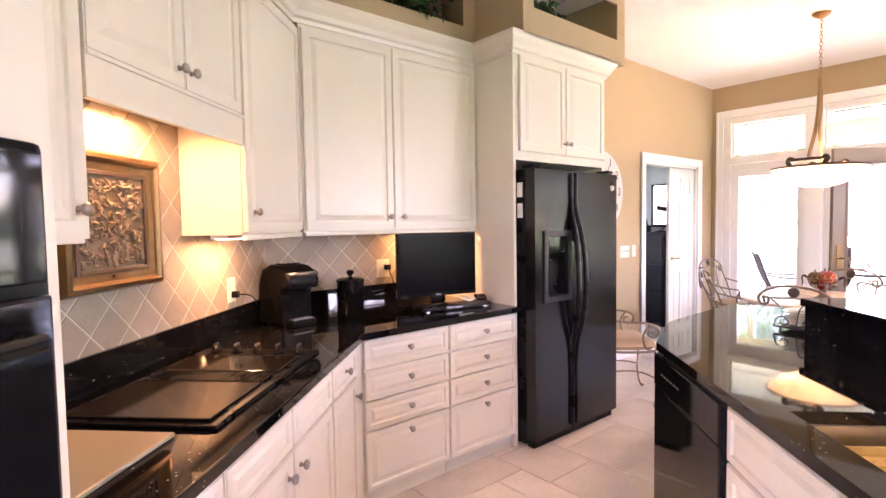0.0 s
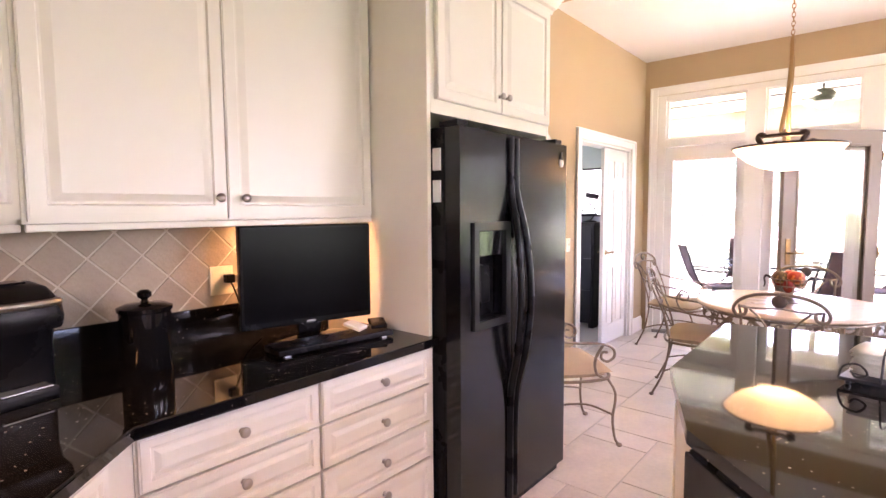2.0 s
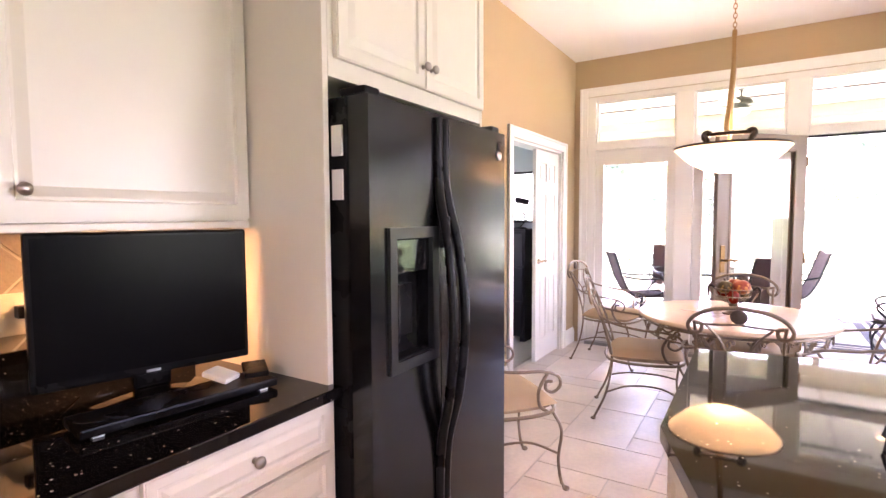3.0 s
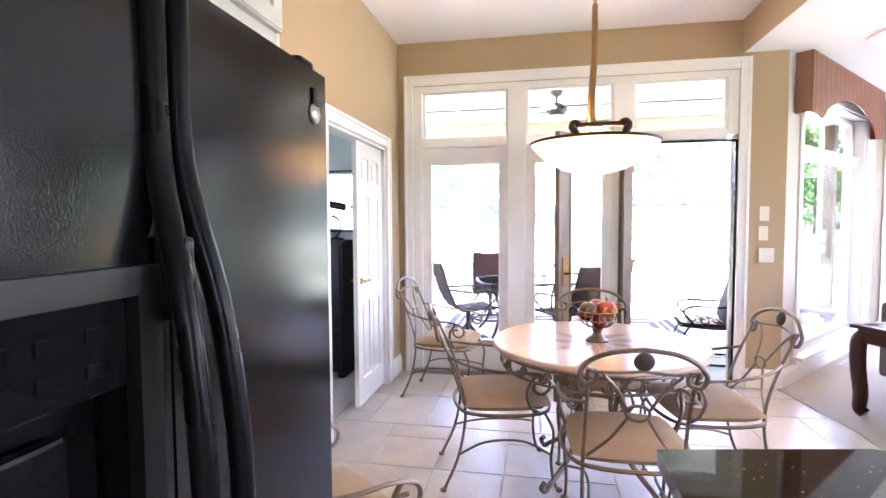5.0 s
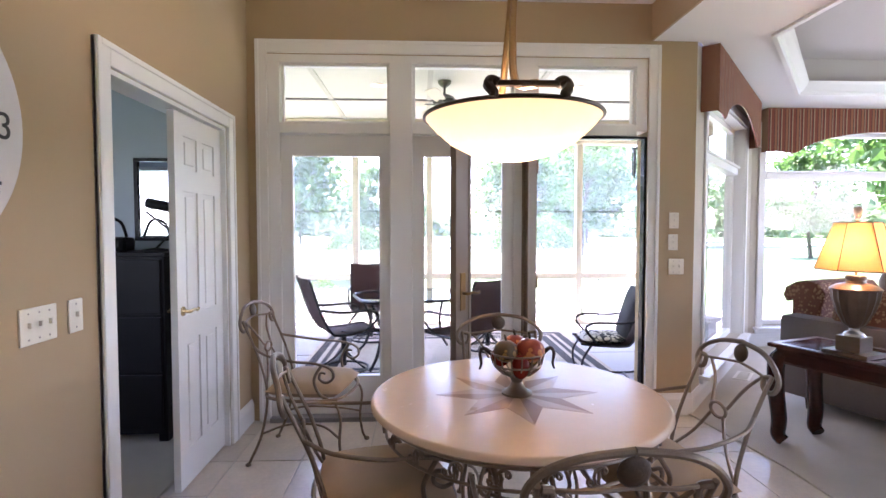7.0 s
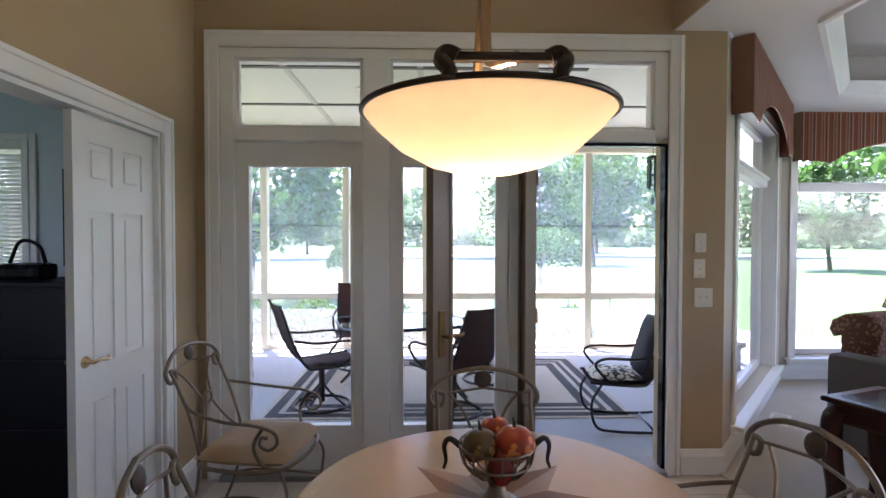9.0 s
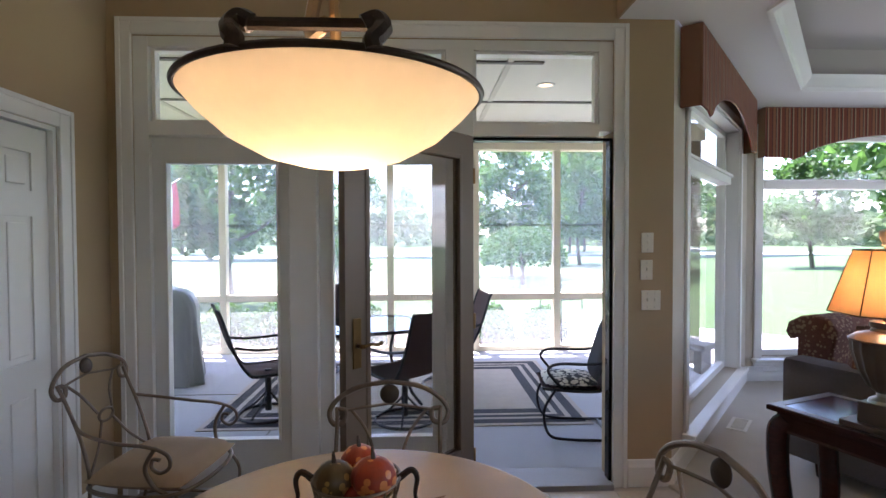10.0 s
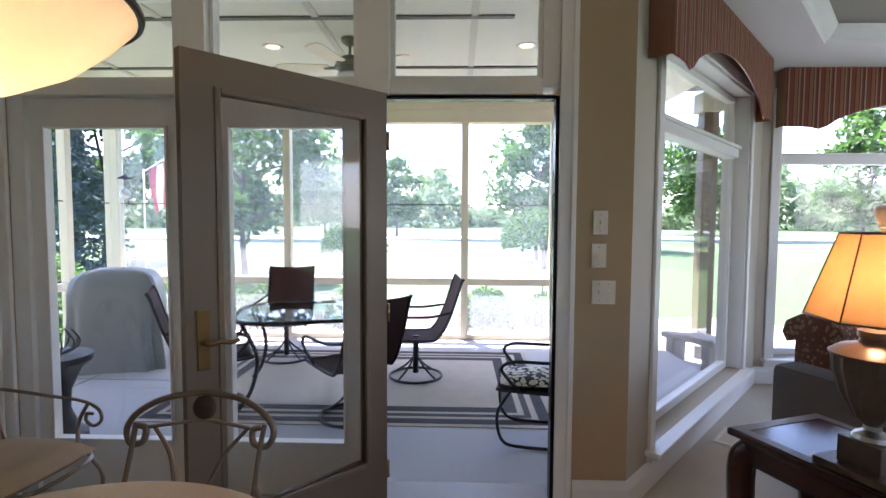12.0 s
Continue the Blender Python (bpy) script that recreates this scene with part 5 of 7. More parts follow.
under_light(D(2.52, 1.20, UB - 0.0005), "slim warm light under the corner cabinet", 0.17)
under_light(pose(2.30, 3.04, UB - 0.0005), "slim warm light under the wall cabinet", 0.2)
hl = thing("hood_light", "warm lamp in the cooktop hood", "lamp", D(1.94, 1.22, 1.848))
part("lens", lathe([(0, -0.012), (0.05, -0.010), (0.06, 0), (0, 0)], 20), GLOW, hl, "lit warm lens")
lamp("hood_light_bulb", "AREA", D(1.94, 1.22, 1.828), 0.36, WARM, (0.3, 0.16))

# downlights added to the kitchen ceiling out of view, number and places assumed
for x, y, z in ((1.7, 0.45, CEIL), (2.8, 0.6, CEIL), (0.9, -0.85, 2.83), (-0.5, -0.6, 2.83)):
    dl = thing("downlight", "round recessed ceiling downlight, lit, added out of view", "lamp", pose(x, y, z), "kitchen downlights")
    part("trim_ring", lathe([(0.055, -0.004), (0.085, -0.006), (0.09, 0), (0.055, 0)], 24), TRIM, dl)
    part("lens", lathe([(0, -0.003), (0.055, -0.003), (0.055, 0), (0, 0)], 24), GLOW, dl, "lit warm lens")
    lamp("downlight_bulb", "SPOT", pose(x, y, z - 0.02), 2.6, (1, 0.78, 0.57), 0.05, 108)

# wall clock
CX, CZ, CR = 4.575, 1.73, 0.405
ck = thing("wall_clock", "large round white wall clock with dark hands", "clock", pose(CX, NORTH - 0.0005, CZ))
TOWALL = Matrix.Rotation(radians(90), 4, "X")
part("face", lathe([(0, 0.022), (CR - 0.02, 0.022), (CR - 0.004, 0.018), (CR, 0.008), (CR, 0), (0, 0)], 72, m=TOWALL), CLOCKFACE, ck, "worn white clock face", True)
INK = mat("clock_ink", (0.02, 0.02, 0.022), 0.5, vary=0.1, bump=0)
for h in range(1, 13):
    a = radians(90 - 30 * h)
    curve = bpy.data.curves.new("numeral", "FONT")
    curve.body, curve.size, curve.extrude = str(h), 0.115, 0.0008
    curve.align_x, curve.align_y = "CENTER", "CENTER"
    text = new("numeral", curve)
    me = bpy.data.meshes.new_from_object(text)
    bpy.data.objects.remove(text)
    me.materials.clear()
    me.materials.append(INK)
    ob = new("numeral", me)
    ob.parent = ck
    ob.matrix_basis = Matrix.Translation((0.325 * math.cos(a), -0.0232, 0.325 * math.sin(a))) @ TOWALL
for name, deg, ln, w in (("hour_pointer", -54, 0.19, 0.022), ("minute_pointer", 62, 0.30, 0.016)):
    bm = prism([(-0.05, -w / 3), (0.02, -w / 2), (ln * 0.55, -w / 4), (ln * 0.68, -w * 0.9), (ln * 0.8, -w / 4), (ln, 0), (ln * 0.8, w / 4), (ln * 0.68, w * 0.9), (ln * 0.55, w / 4), (0.02, w / 2), (-0.05, w / 3)], 0.026 if deg < 0 else 0.030, 0.028 if deg < 0 else 0.032, m=TOWALL @ Matrix.Rotation(radians(deg), 4, "Z"))
    part(name, bm, INK, ck, "dark metal pointer")
part("hub", lathe([(0, 0.022), (0.028, 0.022), (0.026, 0.036), (0.01, 0.042), (0, 0.042)], 20, m=TOWALL), DARKIRON, ck, "", True)

# fruit bowl on the table
fb = thing("fruit_bowl", "wire pedestal bowl of decorative gourds on the table", "bowl", pose(5.34, 1.535, 0.7645))
part("pedestal", lathe([(0, 0), (0.062, 0), (0.062, 0.008), (0.045, 0.014), (0.03, 0.03), (0.022, 0.05), (0.03, 0.068), (0.024, 0.078), (0, 0.08)], 24), IRON, fb, "", True)
for k in range(16):
    a = 2 * math.pi * k / 16
    part("wire", tube(spline([(0.02, 0, 0.078), (0.06, 0, 0.085), (0.095, 0, 0.12), (0.108, 0, 0.17)], 4), 0.003, 5, m=Matrix.Rotation(a, 4, "Z")), IRON, fb, "", True)
for r, z in ((0.108, 0.17), (0.096, 0.122)):
    part("wire_ring", tube([(r * math.cos(a * math.pi / 16), r * math.sin(a * math.pi / 16), z) for a in range(32)], 0.004, 6, closed=True), IRON, fb, "", True)
for s in (-1, 1):
    bm = tube(spline([(0, s * 0.105, 0.165), (0, s * 0.135, 0.185), (0, s * 0.15, 0.165), (0, s * 0.145, 0.125), (0, s * 0.152, 0.10)], 5), 0.008, 8, taper=(1.2, 0.5))
    part("handle", bm, DARKIRON, fb, "curled dark handle", True)
for k, (x, y, z, r, c, sq) in enumerate(((-0.035, -0.045, 0.185, 0.058, ORANGE, (1, 1, 0.85)), (-0.03, 0.05, 0.18, 0.052, OLIVE, (1, 1, 0.85)), (-0.055, -0.005, 0.125, 0.042, RED, (0.9, 0.9, 1.2)), (0.05, 0.0, 0.185, 0.05, ORANGE, (1, 1, 0.9)), (0.04, 0.06, 0.14, 0.04, RED, (1, 1, 1)), (0.03, -0.06, 0.14, 0.04, OLIVE, (1, 1, 1)))):
    g = thing("gourd", ("orange mottled gourd in the wire bowl", "olive striped gourd in the wire bowl", "dark red gourd in the wire bowl")[[ORANGE, OLIVE, RED].index(c)], "gourd", pose(5.34 + x, 1.535 + y, 0.7645 + z))
    bm = lathe([(0, -r * 0.9 * sq[2])] + [(r * sq[0] * math.sin(math.pi * i / 9), -r * sq[2] * math.cos(math.pi * i / 9)) for i in range(1, 9)] + [(0, r * 0.92 * sq[2])], 28, fluted=0.07, flutes=9)
    part("flesh", bm, c, g, "", True)
    part("stem", tube(spline([(0, 0, r * 0.85 * sq[2]), (0.003, 0.002, r * sq[2] + 0.01), (0.012, 0.004, r * sq[2] + 0.018)], 3), 0.005, 6, taper=(1.2, 0.6)), BARK, g, "brown stem", True)

# napkin tray on the island
nt = thing("napkin_holder", "black scrolled iron tray holding folded napkins", "napkin holder", pose(3.03, 1.02, 0.9125, 0, 0, -12))
part("tray", box(-0.13, 0.13, -0.10, 0.10, 0.014, 0.024, 0.003), BLACKIRON, nt)
for sx in (-1, 1):
    for sy in (-1, 1):
        part("foot", ball(0.008, 8, 6, at=(sx * 0.11, sy * 0.08, 0.007)), BLACKIRON, nt)
    for sy in (-1, 1):
        bm = tube(spline([(sx * 0.13, sy * 0.10, 0.02), (sx * 0.135, sy * 0.085, 0.06), (sx * 0.135, sy * 0.05, 0.07), (sx * 0.135, sy * 0.03, 0.045), (sx * 0.135, sy * 0.055, 0.032), (sx * 0.135, sy * 0.07, 0.048)], 4), 0.0035, 6)
        part("scroll", bm, BLACKIRON, nt, "", True)
part("hold_down", tube(spline([(-0.13, 0, 0.02), (-0.10, 0, 0.11), (0, 0, 0.125), (0.10, 0, 0.11), (0.13, 0, 0.02)], 6), 0.003, 6), BLACKIRON, nt, "", True)
for k in range(6):
    part("napkin", pillow(0.19, 0.17, 0.013, 4, m=Matrix.Translation((0.002 * (-1) ** k, 0.003 * (k % 3), 0.0245 + k * 0.0128))), PAPER, nt, "folded cream napkin")

# colander in the sink
co = thing("colander", "yellow perforated colander in the sink", "colander")
co.matrix_basis = D(1.60, -0.93, 0.707)
c1 = [(-0.15 + 0.30 * i, -0.12 + 0.24 * j) for i, j in ((0, 0), (1, 0), (1, 1), (0, 1))]
hl_ = [[(x + 0.006 * math.cos(a * 1.0472), y + 0.006 * math.sin(a * 1.0472)) for a in range(6)] for x in [-0.12 + 0.03 * i for i in range(9)] for y in [-0.09 + 0.03 * j for j in range(7)]]
part("base", holed(c1, hl_, 0.10, 0.105), mat("yellow_enamel", (0.55, 0.36, 0.10), 0.4, vary=0.08, bump=0.01), co)
bm = bmesh.new()
for x0, x1, y0, y1 in ((-0.155, -0.15, -0.125, 0.125), (0.15, 0.155, -0.125, 0.125), (-0.1495, 0.1495, -0.125, -0.12), (-0.1495, 0.1495, 0.12, 0.125)):
    box(x0, x1, y0, y1, 0.0, 0.13, 0.001, bm)
part("rim", bm, bpy.data.materials["yellow_enamel"], co)


# plants in the niches
def leaf_cloud(points, size, rnd, droop=0.4, ratio=0.6):
    bm = bmesh.new()
    for p in points:
        d = Vector((rnd.gauss(0, 1), rnd.gauss(0, 1), rnd.gauss(-droop, 0.7)))
        d.normalize()
        s = d.cross(Vector((rnd.gauss(0, 1), rnd.gauss(0, 1), rnd.gauss(0, 1)))).normalized()
        ln = size * rnd.uniform(0.6, 1.3)
        p = Vector(p)
        up = d.cross(s) * ln * 0.12
        v = [bm.verts.new(q) for q in (p, p + d * ln * 0.5 + s * ln * ratio / 2 + up, p + d * ln, p + d * ln * 0.5 - s * ln * ratio / 2 + up)]
        bm.faces.new(v)
    return bm


for k, (x, y, z) in enumerate(((3.02, 2.72, 2.7655), (2.15, 2.98, 2.7355))):
    rnd = random.Random(20 + k)
    pl = thing("potted_ivy", "trailing green ivy in a dark glazed pot in the niche", "plant", pose(x, y, z))
    part("pot", lathe([(0, 0), (0.05, 0), (0.085, 0.05), (0.09, 0.10), (0.07, 0.13), (0.075, 0.14), (0.06, 0.14), (0, 0.12)], 24, m=Matrix.Translation((0.10, -0.02, 0))), mat("dark_glazed_pot", (0.09, 0.05, 0.04), 0.15, vary=0.2, bump=0.01) if k == 0 else bpy.data.materials["dark_glazed_pot"], pl, "dark glazed pot", True)
    pts = [(rnd.gauss(-0.03, 0.12), rnd.gauss(-0.06, 0.07), abs(rnd.gauss(0.10, 0.07))) for _ in range(420)]
    part("foliage", leaf_cloud(pts, 0.055, rnd, 0.2, 0.8), DARKLEAF, pl, "dark green ivy leaves")

# ---- family room ----
EDGE = Vector((-0.936, -0.352))
SIDE = Vector((0.352, -0.936))
ang = math.atan2(EDGE.y, EDGE.x)
# local frame: x along the table towards the camera, y towards the sofa
st = thing("sofa_table", "dark red mahogany sofa table with curved legs", "table", Matrix.Translation((6.575, -0.365, 0)) @ Matrix.Rotation(ang, 4, "Z") @ Matrix.Diagonal((1, 1, 0.98, 1)))
TL, TW = 1.45, 0.50


part("top", box(0, TL, 0, TW, 0.665, 0.692, 0.008), MAHOGANY, st, "glossy red-brown top")
part("top_border", holed([(0.012, 0.012), (TL - 0.012, 0.012), (TL - 0.012, TW - 0.012), (0.012, TW - 0.012)], [[(0.055, 0.055), (TL - 0.055, 0.055), (TL - 0.055, TW - 0.055), (0.055, TW - 0.055)]], 0.692, 0.6945), URN, st, "inlaid border of the top")
part("apron", box(0.03, TL - 0.03, 0.03, TW - 0.03, 0.56, 0.664, 0.02), MAHOGANY, st)
for ex in (0, 1):
    for ey in (0, 1):
        sx, sy = (1 if ex else -1), (1 if ey else -1)
        bx, by = (TL - 0.07 if ex else 0.07), (TW - 0.07 if ey else 0.07)
        path = spline([(bx, by, 0.62), (bx + sx * 0.035, by + sy * 0.02, 0.56), (bx + sx * 0.035, by + sy * 0.02, 0.38), (bx + sx * 0.015, by + sy * 0.01, 0.18), (bx + sx * 0.02, by + sy * 0.01, 0.07), (bx - sx * 0.015, by, 0.035)], 5)
        part("leg", tube(path, 0.048, 10, taper=(1.15, 0.85)), MAHOGANY, st, "", True)

tl = thing("table_lamp", "lit urn table lamp with amber paneled shade", "lamp", Matrix.Translation((6.21, -0.64, 0.681)) @ Matrix.Rotation(ang, 4, "Z"))
part("plinth", box(-0.12, 0.12, -0.10, 0.10, 0, 0.025, 0.004), URN, tl)
part("plinth_block", box(-0.065, 0.065, -0.065, 0.065, 0.026, 0.115, 0.004), URN, tl)
part("foot", lathe([(0, 0.116), (0.055, 0.116), (0.05, 0.13), (0.025, 0.145), (0.025, 0.16), (0, 0.16)], 24), STEEL, tl, "silvered foot", True)
part("urn", lathe([(0.025, 0.16), (0.06, 0.19), (0.095, 0.26), (0.118, 0.34), (0.122, 0.385), (0, 0.385)], 64, fluted=0.07, flutes=16), URN, tl, "fluted bronze urn", True)
part("urn_lid", lathe([(0, 0.386), (0.126, 0.386), (0.128, 0.395), (0.10, 0.415), (0.05, 0.43), (0.045, 0.445), (0.052, 0.45), (0.052, 0.47), (0.04, 0.475), (0, 0.475)], 32), URN, tl, "", True)
part("neck", tube([(0, 0, 0.475), (0, 0, 0.80)], 0.006), BRASS, tl)


def paneled_shade(r0, r1, z0, z1, sides, thick=0.003):
    t = bmesh.new()
    rings = []
    for r, z in ((r0, z0), (r1, z1), (r1 - thick, z1), (r0 - thick, z0)):
        rings.append([t.verts.new((r * math.cos(2 * math.pi * (k + 0.5) / sides), r * math.sin(2 * math.pi * (k + 0.5) / sides) * 0.86, z)) for k in range(sides)])
    for i in range(4):
        a, b = rings[i], rings[(i + 1) % 4]
        for k in range(sides):
            t.faces.new((a[k], a[(k + 1) % sides], b[(k + 1) % sides], b[k]))
    return t


part("shade", paneled_shade(0.208, 0.115, 0.505, 0.785, 6), SHADE, tl, "amber silk shade, lit")
shade = [o for o in tl.children if o.name.startswith("shade")][0]
for k in range(6):
    a, b = 2 * math.pi * (k + 0.5) / 6, 2 * math.pi * (k + 1.5) / 6
    c, s = math.cos(a), math.sin(a) * 0.86
    part("shade_seam", tube([(0.209 * c, 0.209 * s, 0.505), (0.116 * c, 0.116 * s, 0.785)], 0.0025, 5), URN, shade, "brown piping")
    for r, z in ((0.209, 0.505), (0.116, 0.785)):
        part("shade_hem", tube([(r * c, r * s, z), (r * math.cos(b), r * math.sin(b) * 0.86, z)], 0.0035, 5), URN, shade, "brown piping")
part("finial", lathe([(0, 0.80), (0.016, 0.805), (0.012, 0.815), (0.024, 0.84), (0.024, 0.865), (0.012, 0.875), (0, 0.877)], 16), mat("cream_finial", (0.6, 0.5, 0.4), 0.3, bump=0), tl, "cream finial", True)
lamp("table_lamp_bulb", "POINT", Matrix.Translation((6.21, -0.64, 0.681 + 0.62)), 1.05, (1, 0.67, 0.36), 0.03)

# sofa with its back to the table; local x along the back, y to the seat
so = thing("sofa", "grey chenille sofa with rust floral rolled arms", "sofa", Matrix.Translation((7.20, -1.03, 0)) @ Matrix.Rotation(ang, 4, "Z") @ Matrix.Diagonal((1, 1, 1, 1)))
SL = 2.1
part("back", box(-0.13, SL + 0.13, 0.0, 0.20, 0.10, 0.74, 0.045), CHENILLE, so, "grey chenille back", True)
part("base", box(0.07, SL - 0.015, 0.201, 0.95, 0.10, 0.40, 0.04), CHENILLE, so, "", True)
for x in (0.02, 1.0):
    part("seat_cushion", pillow(0.94, 0.72, 0.2, 8, m=Matrix.Translation((x + 0.52, 0.58, 0.40))), CHENILLE, so, "", True)
for x0 in (-0.18, SL - 0.03):
    bm = prism([(0.02, 0.10), (0.243, 0.10), (0.243, 0.78), (0.26, 0.84), (0.27, 0.92), (0.22, 0.99), (0.13, 1.01), (0.04, 0.99), (-0.04, 0.94), (-0.06, 0.87), (-0.03, 0.82), (0.02, 0.84)], 0.206, 0.97, 0.02, m=Matrix.Translation((x0, 0, 0)) @ Matrix(((1, 0, 0, 0), (0, 0, 1, 0), (0, 1, 0, 0), (0, 0, 0, 1))))
    part("arm", bm, FLORAL, so, "rust floral rolled arm", True)
for x, mt, lab, lean in ((0.36, FLORAL, "floral back cushion", 14), (0.72, CHENILLE, "grey back cushion", 18), (1.5, CHENILLE, "grey back cushion", 16)):
    part("back_cushion", pillow(0.62, 0.50, 0.22, 8, m=Matrix.Translation((x + 0.12, 0.27, 0.72)) @ Matrix.Rotation(radians(90 - lean), 4, "X")), mt, so, lab, True)
for x in (0.08, SL - 0.08):
    for y in (0.08, 0.88):
        part("foot", lathe([(0, 0), (0.025, 0), (0.035, 0.10), (0, 0.10)], 12, m=Matrix.Translation((x, y, 0))), MAHOGANY, so)

et = thing("end_table", "small dark wooden end table by the window", "table", pose(8.55, -3.05, 0))
part("top", box(-0.28, 0.28, -0.28, 0.28, 0.58, 0.61, 0.006), MAHOGANY, et)
for sx in (-1, 1):
    for sy in (-1, 1):
        part("leg", tube([(sx * 0.24, sy * 0.24, 0), (sx * 0.24, sy * 0.24, 0.58)], 0.022, 8, taper=(0.7, 1.1)), MAHOGANY, et)
l2 = thing("table_lamp", "table lamp with a white drum shade", "lamp", pose(8.55, -3.05, 0.6105))
part("base", lathe([(0, 0), (0.08, 0), (0.07, 0.02), (0.03, 0.05), (0.06, 0.15), (0.07, 0.25), (0.03, 0.36), (0.012, 0.40), (0.012, 0.55), (0, 0.55)], 24), URN, l2, "", True)
part("shade", lathe([(0.17, 0.46), (0.14, 0.80), (0.137, 0.80), (0.167, 0.46), (0.17, 0.46)], 32), PAPER, l2, "white drum shade", True)

fv = thing("floor_vent", "white slotted floor register in the carpet", "vent", pose(8.04, -1.17, 0.0125, 0, 0, -41))
part("frame", holed([(-0.16, -0.07), (0.16, -0.07), (0.16, 0.07), (-0.16, 0.07)], [[(-0.135, -0.048), (0.135, -0.048), (0.135, 0.048), (-0.135, 0.048)]], 0, 0.006), PLATE, fv)
for k in range(13):
    part("slat", box(-0.13 + k * 0.0205, -0.12 + k * 0.0205, -0.048, 0.048, 0, 0.005), PLATE, fv)


# valances
def valance(name, length, drop, m, label):
    """Box valance with an arched lower edge; x along, y into the room negative."""
    ob = thing(name, label, "valance", m)
    n = 36
    low = []
    for i in range(n + 1):
        s = i / n
        arch = math.sin(math.pi * min(1, max(0, (s - 0.13) / 0.74)))
        step = 0.025 * math.exp(-((s - 0.12) / 0.03) ** 2) + 0.025 * math.exp(-((s - 0.88) / 0.03) ** 2)
        low.append((s * length, -drop + 0.23 * max(0, arch) ** 0.7 - step))
    outline = [(0, 0)] + low + [(length, 0)]
    wave = bmesh.new()
    prism(outline, 0, 0.012, bm=wave, m=Matrix(((1, 0, 0, 0), (0, 0, -1, -0.118), (0, 1, 0, 0), (0, 0, 0, 1))))
    part("front", wave, STRIPE, ob, "rust and black striped cloth")
    for x in (0, length - 0.012):
        part("return", box(x, x + 0.012, -0.1175, -0.002, -drop, 0, 0.002), STRIPE, ob)
    part("top_board", box(0.0125, length - 0.0125, -0.1175, -0.002, -0.012, -0.001), STRIPE, ob)
    part("lower_piping", tube([(x, -0.124, z) for x, z in low], 0.006, 6), RED, ob, "dark red piping", True)
    return ob


valance("valance", 2.33, 0.50, BAYM @ Matrix.Translation((0.13, 0, LOW - 0.002)), "rust striped arched valance over the angled window")
valance("valance", 2.75, 0.50, EASTM @ Matrix.Translation((0.10, 0, LOW - 0.002)), "rust striped arched valance over the tall window")

# ---- office ----
# fill lamp in the unseen west opening, added to brighten the office
lamp("office_window_daylight", "AREA", look((3.45, 5.35, 1.65), (7, 5.2, 1.5)), 0.8, (0.9, 0.96, 1), (1.3, 1.1))
dr = thing("office_cabinet", "tall near-black wooden cabinet in the office", "cabinet", pose(6.72, 3.60, 0.008))
part("body", box(0, 0.42, 0, 0.95, 0.06, 1.24, 0.006), WOODFLOOR, dr)
part("top", box(-0.015, 0.425, -0.015, 0.965, 1.241, 1.265, 0.005), WOODFLOOR, dr)
for k in range(3):
    part("drawer_front", box(-0.018, -0.001, 0.02, 0.93, 0.10 + k * 0.38, 0.46 + k * 0.38, 0.005), WOODFLOOR, dr)
for y in (0.04, 0.9):
    part("foot", box(0.03, 0.38, y - 0.03, y + 0.03, 0, 0.059), WOODFLOOR, dr)
dl = thing("desk_lamp", "black jointed desk lamp on the office cabinet", "lamp", pose(6.86, 3.72, 1.2735))
part("base", lathe([(0, 0), (0.08, 0), (0.08, 0.015), (0.02, 0.025), (0, 0.025)], 20), BLACKIRON, dl)
part("arm", tube([(0, 0, 0.02), (0.02, -0.10, 0.13), (0.0, 0.06, 0.27), (0.0, -0.02, 0.31)], 0.008), BLACKIRON, dl)
part("head", tube([(0, -0.10, 0.30), (0, 0.05, 0.33)], 0.035, 10), BLACKIRON, dl)
hp = thing("headset", "black tangle of office gadgets on the cabinet", "gadget", pose(6.84, 4.0, 1.2735))
part("body", box(-0.08, 0.08, -0.12, 0.12, 0, 0.10, 0.03), BLACKPLASTIC, hp)
part("loop", tube(spline([(0, -0.1, 0.10), (0, -0.06, 0.2), (0, 0.04, 0.22), (0, 0.10, 0.10)], 5), 0.01), BLACKPLASTIC, hp)
mr = thing("wall_mirror", "dark framed mirror on the office wall", "mirror", pose(7.149, 3.50, 1.34, 0, 0, 0))
MIRROR = mat("silvered_mirror", (0.55, 0.60, 0.65), 0.02, 1, vary=0, bump=0)
part("frame", holed([(0, 0), (0.5, 0), (0.5, 0.60), (0, 0.60)], [[(0.025, 0.025), (0.475, 0.025), (0.475, 0.575), (0.025, 0.575)]], -0.03, 0, m=Matrix(((0, 0, 1, 0), (1, 0, 0, 0), (0, 1, 0, 0), (0, 0, 0, 1)))), BLACKPLASTIC, mr)
part("glass", box(-0.012, -0.004, 0.02, 0.48, 0.02, 0.58), MIRROR, mr)
# west window added out of view, for light and the mirror's reflection
ow = tagged(new("window_8"), "added office window with white blinds, out of view", "window", kind="structure")
bm = box(3.36, 3.52, 4.601, 4.65, 1.001, 2.299, 0.004)
box(3.36, 3.52, 6.05, 6.099, 1.001, 2.299, 0.004, bm)
box(3.36, 3.52, 4.651, 6.049, 2.25, 2.299, 0.004, bm)
box(3.36, 3.54, 4.651, 6.049, 1.001, 1.05, 0.004, bm)
part("frame", bm, TRIM, ow)
for k in range(30):
    part("slat", box(3.535, 3.565, 4.65, 6.05, 1.06 + k * 0.04, 1.066 + k * 0.04, 0.001, m=None), TRIM, ow)

